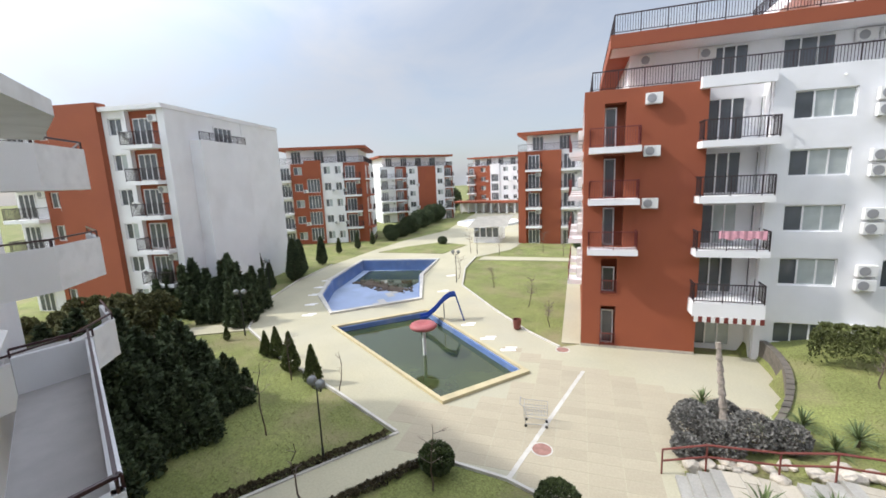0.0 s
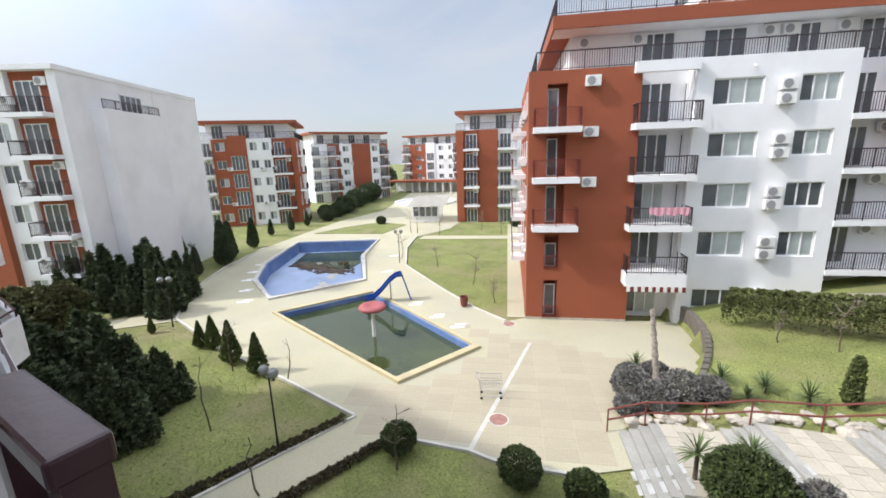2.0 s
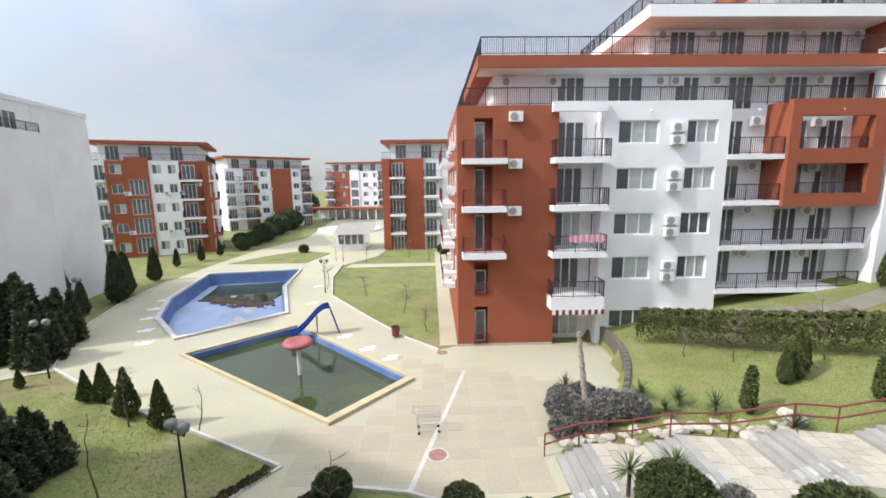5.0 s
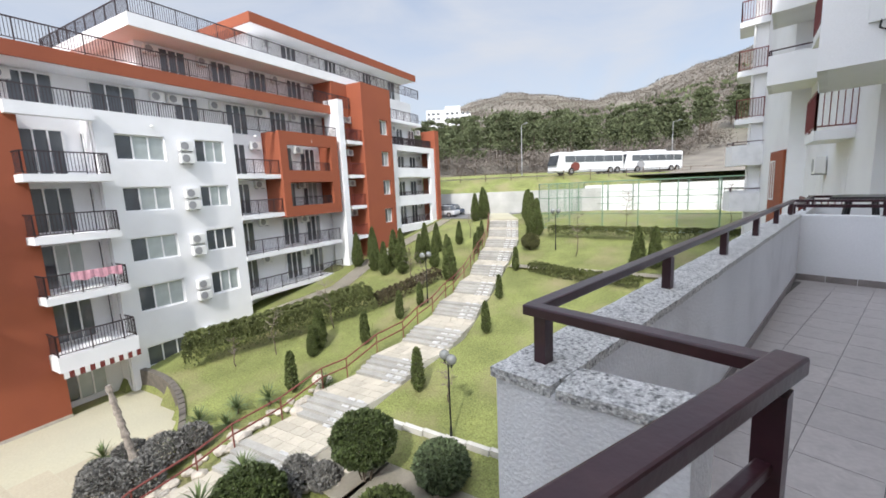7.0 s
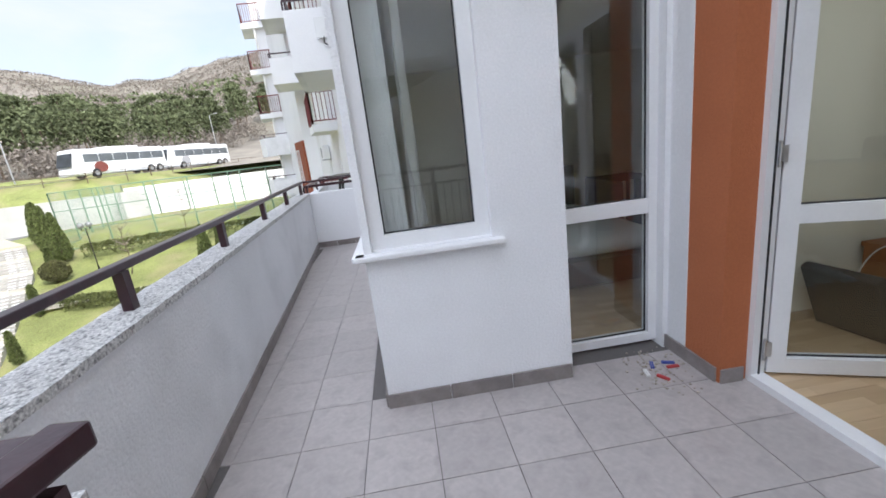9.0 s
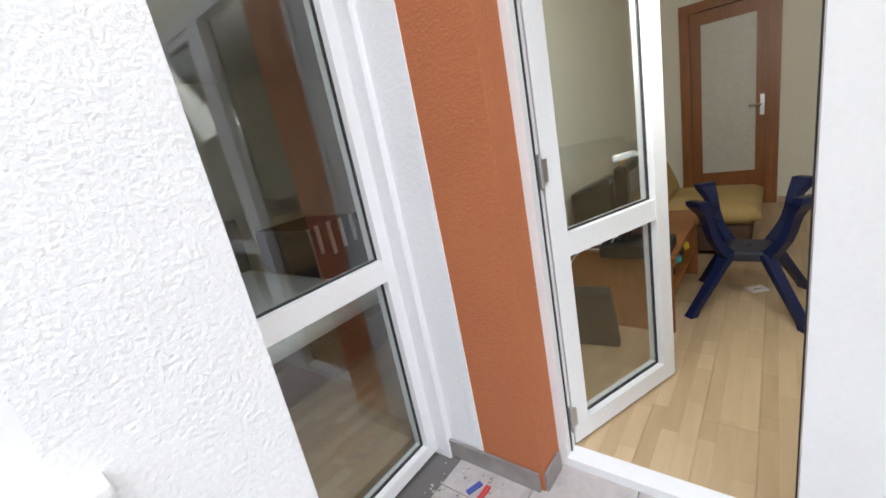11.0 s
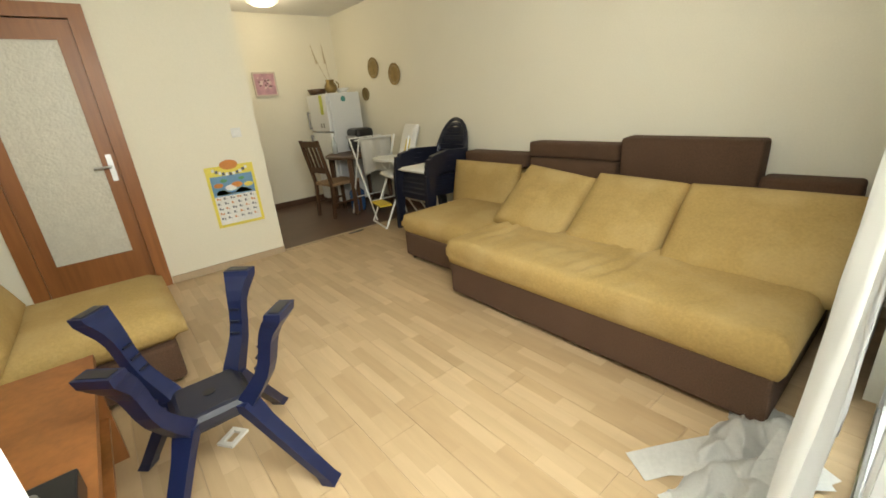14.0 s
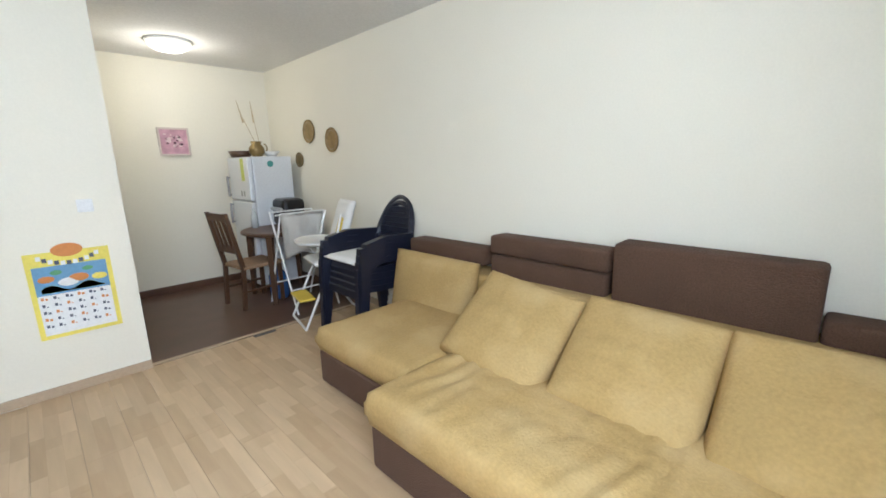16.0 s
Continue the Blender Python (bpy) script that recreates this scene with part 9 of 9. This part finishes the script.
for u0, u1, n0, n1, c in ((0, Lc, 0, Dc, mat("court_green", (0.26, 0.33, 0.26), 0.9, var=0.1)), (6, 24, 3, 14, mat("court_red", (0.32, 0.13, 0.10), 0.9, var=0.1))):
    bm = B()
    prism(bm, [cp(u0, n0), cp(u1, n0), cp(u1, n1), cp(u0, n1)], zc - 0.3, zc + (0.0 if u0 == 0 else 0.006))
    part("surface", bm, c, court)
for n in (0.0, Dc):
    for i in range(11):
        x, y = cp(i * 3.0, n)
        bm = B()
        bar(bm, (x, y, zc), (x, y, zc + 4.4), 0.05, seg=6)
        part("post", bm, GREENF, court)
    for z in (0.1, 1.5, 3.0, 4.4):
        bm = B()
        bar(bm, (*cp(0, n), zc + z), (*cp(Lc, n), zc + z), 0.03, seg=5)
        part("rail", bm, GREENF, court)
for i in range(7):
    x, y = cp(0, i * Dc / 6)
    bm = B()
    bar(bm, (x, y, zc), (x, y, zc + 4.4), 0.05, seg=6)
    part("post", bm, GREENF, court)
bm = B()
for i in range(60):
    bar(bm, (*cp(0, i * Dc / 60), zc), (*cp(0, i * Dc / 60), zc + 4.4), 0.012, seg=3)
for i in range(10):
    bar(bm, (*cp(0, 0), zc + i * 0.45), (*cp(0, Dc), zc + i * 0.45), 0.012, seg=3)
part("netting", bm, GREENF, court, "green wire netting")
bm = B()
for i in range(230):
    bar(bm, (*cp(i * 0.13, 0.0), zc), (*cp(i * 0.13, 0.0), zc + 4.4), 0.004, seg=3)
for i in range(32):
    bar(bm, (*cp(0, 0.0), zc + i * 0.14), (*cp(Lc, 0.0), zc + i * 0.14), 0.004, seg=3)
part("netting", bm, STEEL, court, "fine grey wire netting")
for i in range(10):
    bm = B()
    prism(bm, [cp(i * 3 + 0.05, Dc + 0.3), cp(i * 3 + 2.95, Dc + 0.3), cp(i * 3 + 2.95, Dc + 0.4), cp(i * 3 + 0.05, Dc + 0.4)], zc + 0.5, zc + 3.9)
    part("banner", bm, WHITE, court, "white canvas screen")
store = thing("changing_hut", Matrix.Translation((*cp(20, Dc + 2), zc)) @ pose(0, 0, 0, 0, 0, math.degrees(math.atan2(cd_.y, cd_.x)) + 180), "low white hut with wide dark windows behind the court", "hut")
bm = B()
box(bm, -8, 2, -3, 0, 0, 4.2)
part("wall", bm, WHITE, store)
for i in range(4):
    window_far(store, pose(-7.4 + i * 2.2, 0.06, 1.4, 0, 0, 0), 1.9, 1.7, 2)

# hills
AZ = [-10, -20, -28, -35, -40, -46, -49, -56, -60, -66, -70, -76, -84, -92, -104, -120]
EL = [0.02, 0.05, 0.09, 0.135, 0.165, 0.193, 0.20, 0.19, 0.178, 0.187, 0.21, 0.24, 0.25, 0.24, 0.2, 0.15]
HC = Vector((-2.4, 0.0))


def hill_z(a, r):
    """Height of the hillside at a bearing (degrees) and distance."""
    t = np.interp(-a, [-q for q in AZ], EL)
    f = min(1.0, max(0.0, (r - 70) / 380.0))
    z = 2.0 + (t * 450 - 1) * (f ** 1.25)
    x, y = HC.x - r * math.sin(radians(a)), HC.y + r * math.cos(radians(a))
    z += 7 * f * fbm(x, y, 0, 0.010) + 3 * f * fbm(x, y, 3, 0.03)
    if r > 450:
        z -= (r - 450) * 0.2
    return x, y, z


bm = B()
rs = [66, 72, 80, 90, 100, 115, 130, 150, 170, 195, 220, 250, 280, 310, 340, 370, 400, 425, 450, 480, 520, 600, 750]
grd = []
for i in range(111):
    a = -10 - i
    grd.append([bm.verts.new(hill_z(a, r)) for r in rs])
for p, q in zip(grd, grd[1:]):
    for k in range(len(rs) - 1):
        bm.faces.new((p[k], q[k], q[k + 1], p[k + 1]))
HILL = mat("wooded_hillside", (0.19, 0.17, 0.14), 1.0, var=0.3, scale=0.02, grain=0.3, gscale=0.3, bump=0.6, bscale=0.25, dirt=(0.15, 0.15, 0.09), dscale=0.012, damount=0.6)
structure("hillside", bm, HILL, "bare wooded hillside behind the road", "hill", smooth=True)
rngh = np.random.default_rng(8)
P = np.array([hill_z(a, r) for a, r in zip(rngh.uniform(-118, -12, 90000), 150 + 300 * rngh.random(90000) ** 0.8)])
P[:, 2] += rngh.uniform(0.1, 1.0, len(P))
WOODS = mat("bare_woods", (0.20, 0.175, 0.15), 1.0, var=0.25, scale=0.03, island=0.18)
tagged(leaves("hill_woods", P, np.tile([0, 0, 1.0], (len(P), 1)), 1.05, WOODS, seed=9, flat=0.8), "grey-brown leafless woods over the hill", "woods", kind="stuff")
keep = rngh.random(5200)
P = np.array([hill_z(a, r) for a, r in zip(rngh.normal(-58, 26, 5200), rngh.uniform(150, 330, 5200)) if -118 < a < -12 and fbm(a * 3, r * 0.6, 2, 0.05) > 0.02])
P[:, 2] += rngh.uniform(0.5, 3, len(P))
PINEG = mat("pine_green", (0.115, 0.135, 0.066), 1.0, var=0.3, scale=0.05, island=0.3)
tagged(leaves("hill_pines", P, np.tile([0, 0, 1.0], (len(P), 1)), 2.0, PINEG, seed=10, flat=0.6), "patches of green pines on the hill", "woods", kind="stuff")
# pine belt along the road
PP_, DD_ = [], []
bm = B()
for i in range(330):
    a = rngh.uniform(-100, -20)
    r = rngh.uniform(86, 165)
    x, y, z = hill_z(a, r)
    if (Vector((x, y)) - RC).dot(ROADN) - bend((Vector((x, y)) - RC).dot(ROADX)) < 14:
        continue
    h = rngh.uniform(8.0, 13.0)
    bar(bm, (x, y, z - 0.5), (x + rngh.normal(0, 0.5), y, z + h * 0.85), 0.20, 0.08, 5)
    n = 620
    d = rngh.normal(0, 1, (n, 3))
    d /= np.linalg.norm(d, axis=1)[:, None]
    lv = rngh.integers(0, 4, n)
    c = np.stack([x + rngh.normal(0, 0.5, n), y + rngh.normal(0, 0.5, n), z + h * (0.42 + 0.16 * lv)], 1)
    PP_.append(c + d * np.array([2.0, 2.0, 0.75]) * (1.15 - 0.17 * lv)[:, None] * rngh.uniform(0.45, 1.1, (n, 1)))
    DD_.append(d + [0, 0, 0.6])
tagged(part("pine_trunks", bm, BARK), "rows of bare pine trunks above the road", "woods", kind="stuff")
tagged(leaves("pine_crowns", np.concatenate(PP_), np.concatenate(DD_), 0.52, PINEG, seed=11, flat=0.5), "dense green pine crowns above the road", "woods", kind="stuff")
P, D = [], []
for i in range(120):
    a, r = rngh.uniform(-100, -20), rngh.uniform(80, 120)
    x, y, z = hill_z(a, r)
    if (Vector((x, y)) - RC).dot(ROADN) - bend((Vector((x, y)) - RC).dot(ROADX)) < 9:
        continue
    n = 420
    d = rngh.normal(0, 1, (n, 3))
    P.append(np.array([x, y, z + 2.0]) + d * [1.4, 1.4, 1.2])
    D.append(d)
tagged(leaves("roadside_scrub", np.concatenate(P), np.concatenate(D), 0.36, WOODS, seed=12, flat=0.6), "grey leafless scrub at the wood's edge", "scrub", kind="stuff")
# white hotel on the slope
hx, hy, hz = hill_z(-41.5, 250)
hotel = thing("hotel", pose(hx, hy, hz, 0, 0, -41.5), "white balconied hotel among the pines on the slope", "building")
for i, (x0, x1, h) in enumerate(((-14, -3, 12.5), (-3, 6, 14.5), (6, 12, 10))):
    bm = B()
    box(bm, x0, x1, 0, 12, -8, h)
    part("wall", bm, WHITE, hotel)
    for f in range(5):
        for q in range(int((x1 - x0) / 2.8)):
            window_far(hotel, pose(x0 + 0.5 + q * 2.8, -0.05, f * 2.7 - 1.2), 1.8, 1.5, 2)
for u, n, h in ((-4.5, 7.5, 9.0), (26.0, 6.0, 9.5), (-22.0, -6.0, 7.0)):
    t = thing("street_lamp", RM @ pose(u, n + bend(u), 2.0), "tall grey road lamp", "street lamp", "road lamps")
    bm = B()
    bar(bm, (0, 0, 0), (0, 0, h), 0.09, 0.05)
    part("pole", bm, STEEL, t)
    bm = B()
    bar(bm, (0, 0, h), (0, -1.2, h + 0.15), 0.04)
    box(bm, -0.12, 0.12, -1.7, -1.1, h + 0.1, h + 0.22)
    part("head", bm, GREYPL, t)
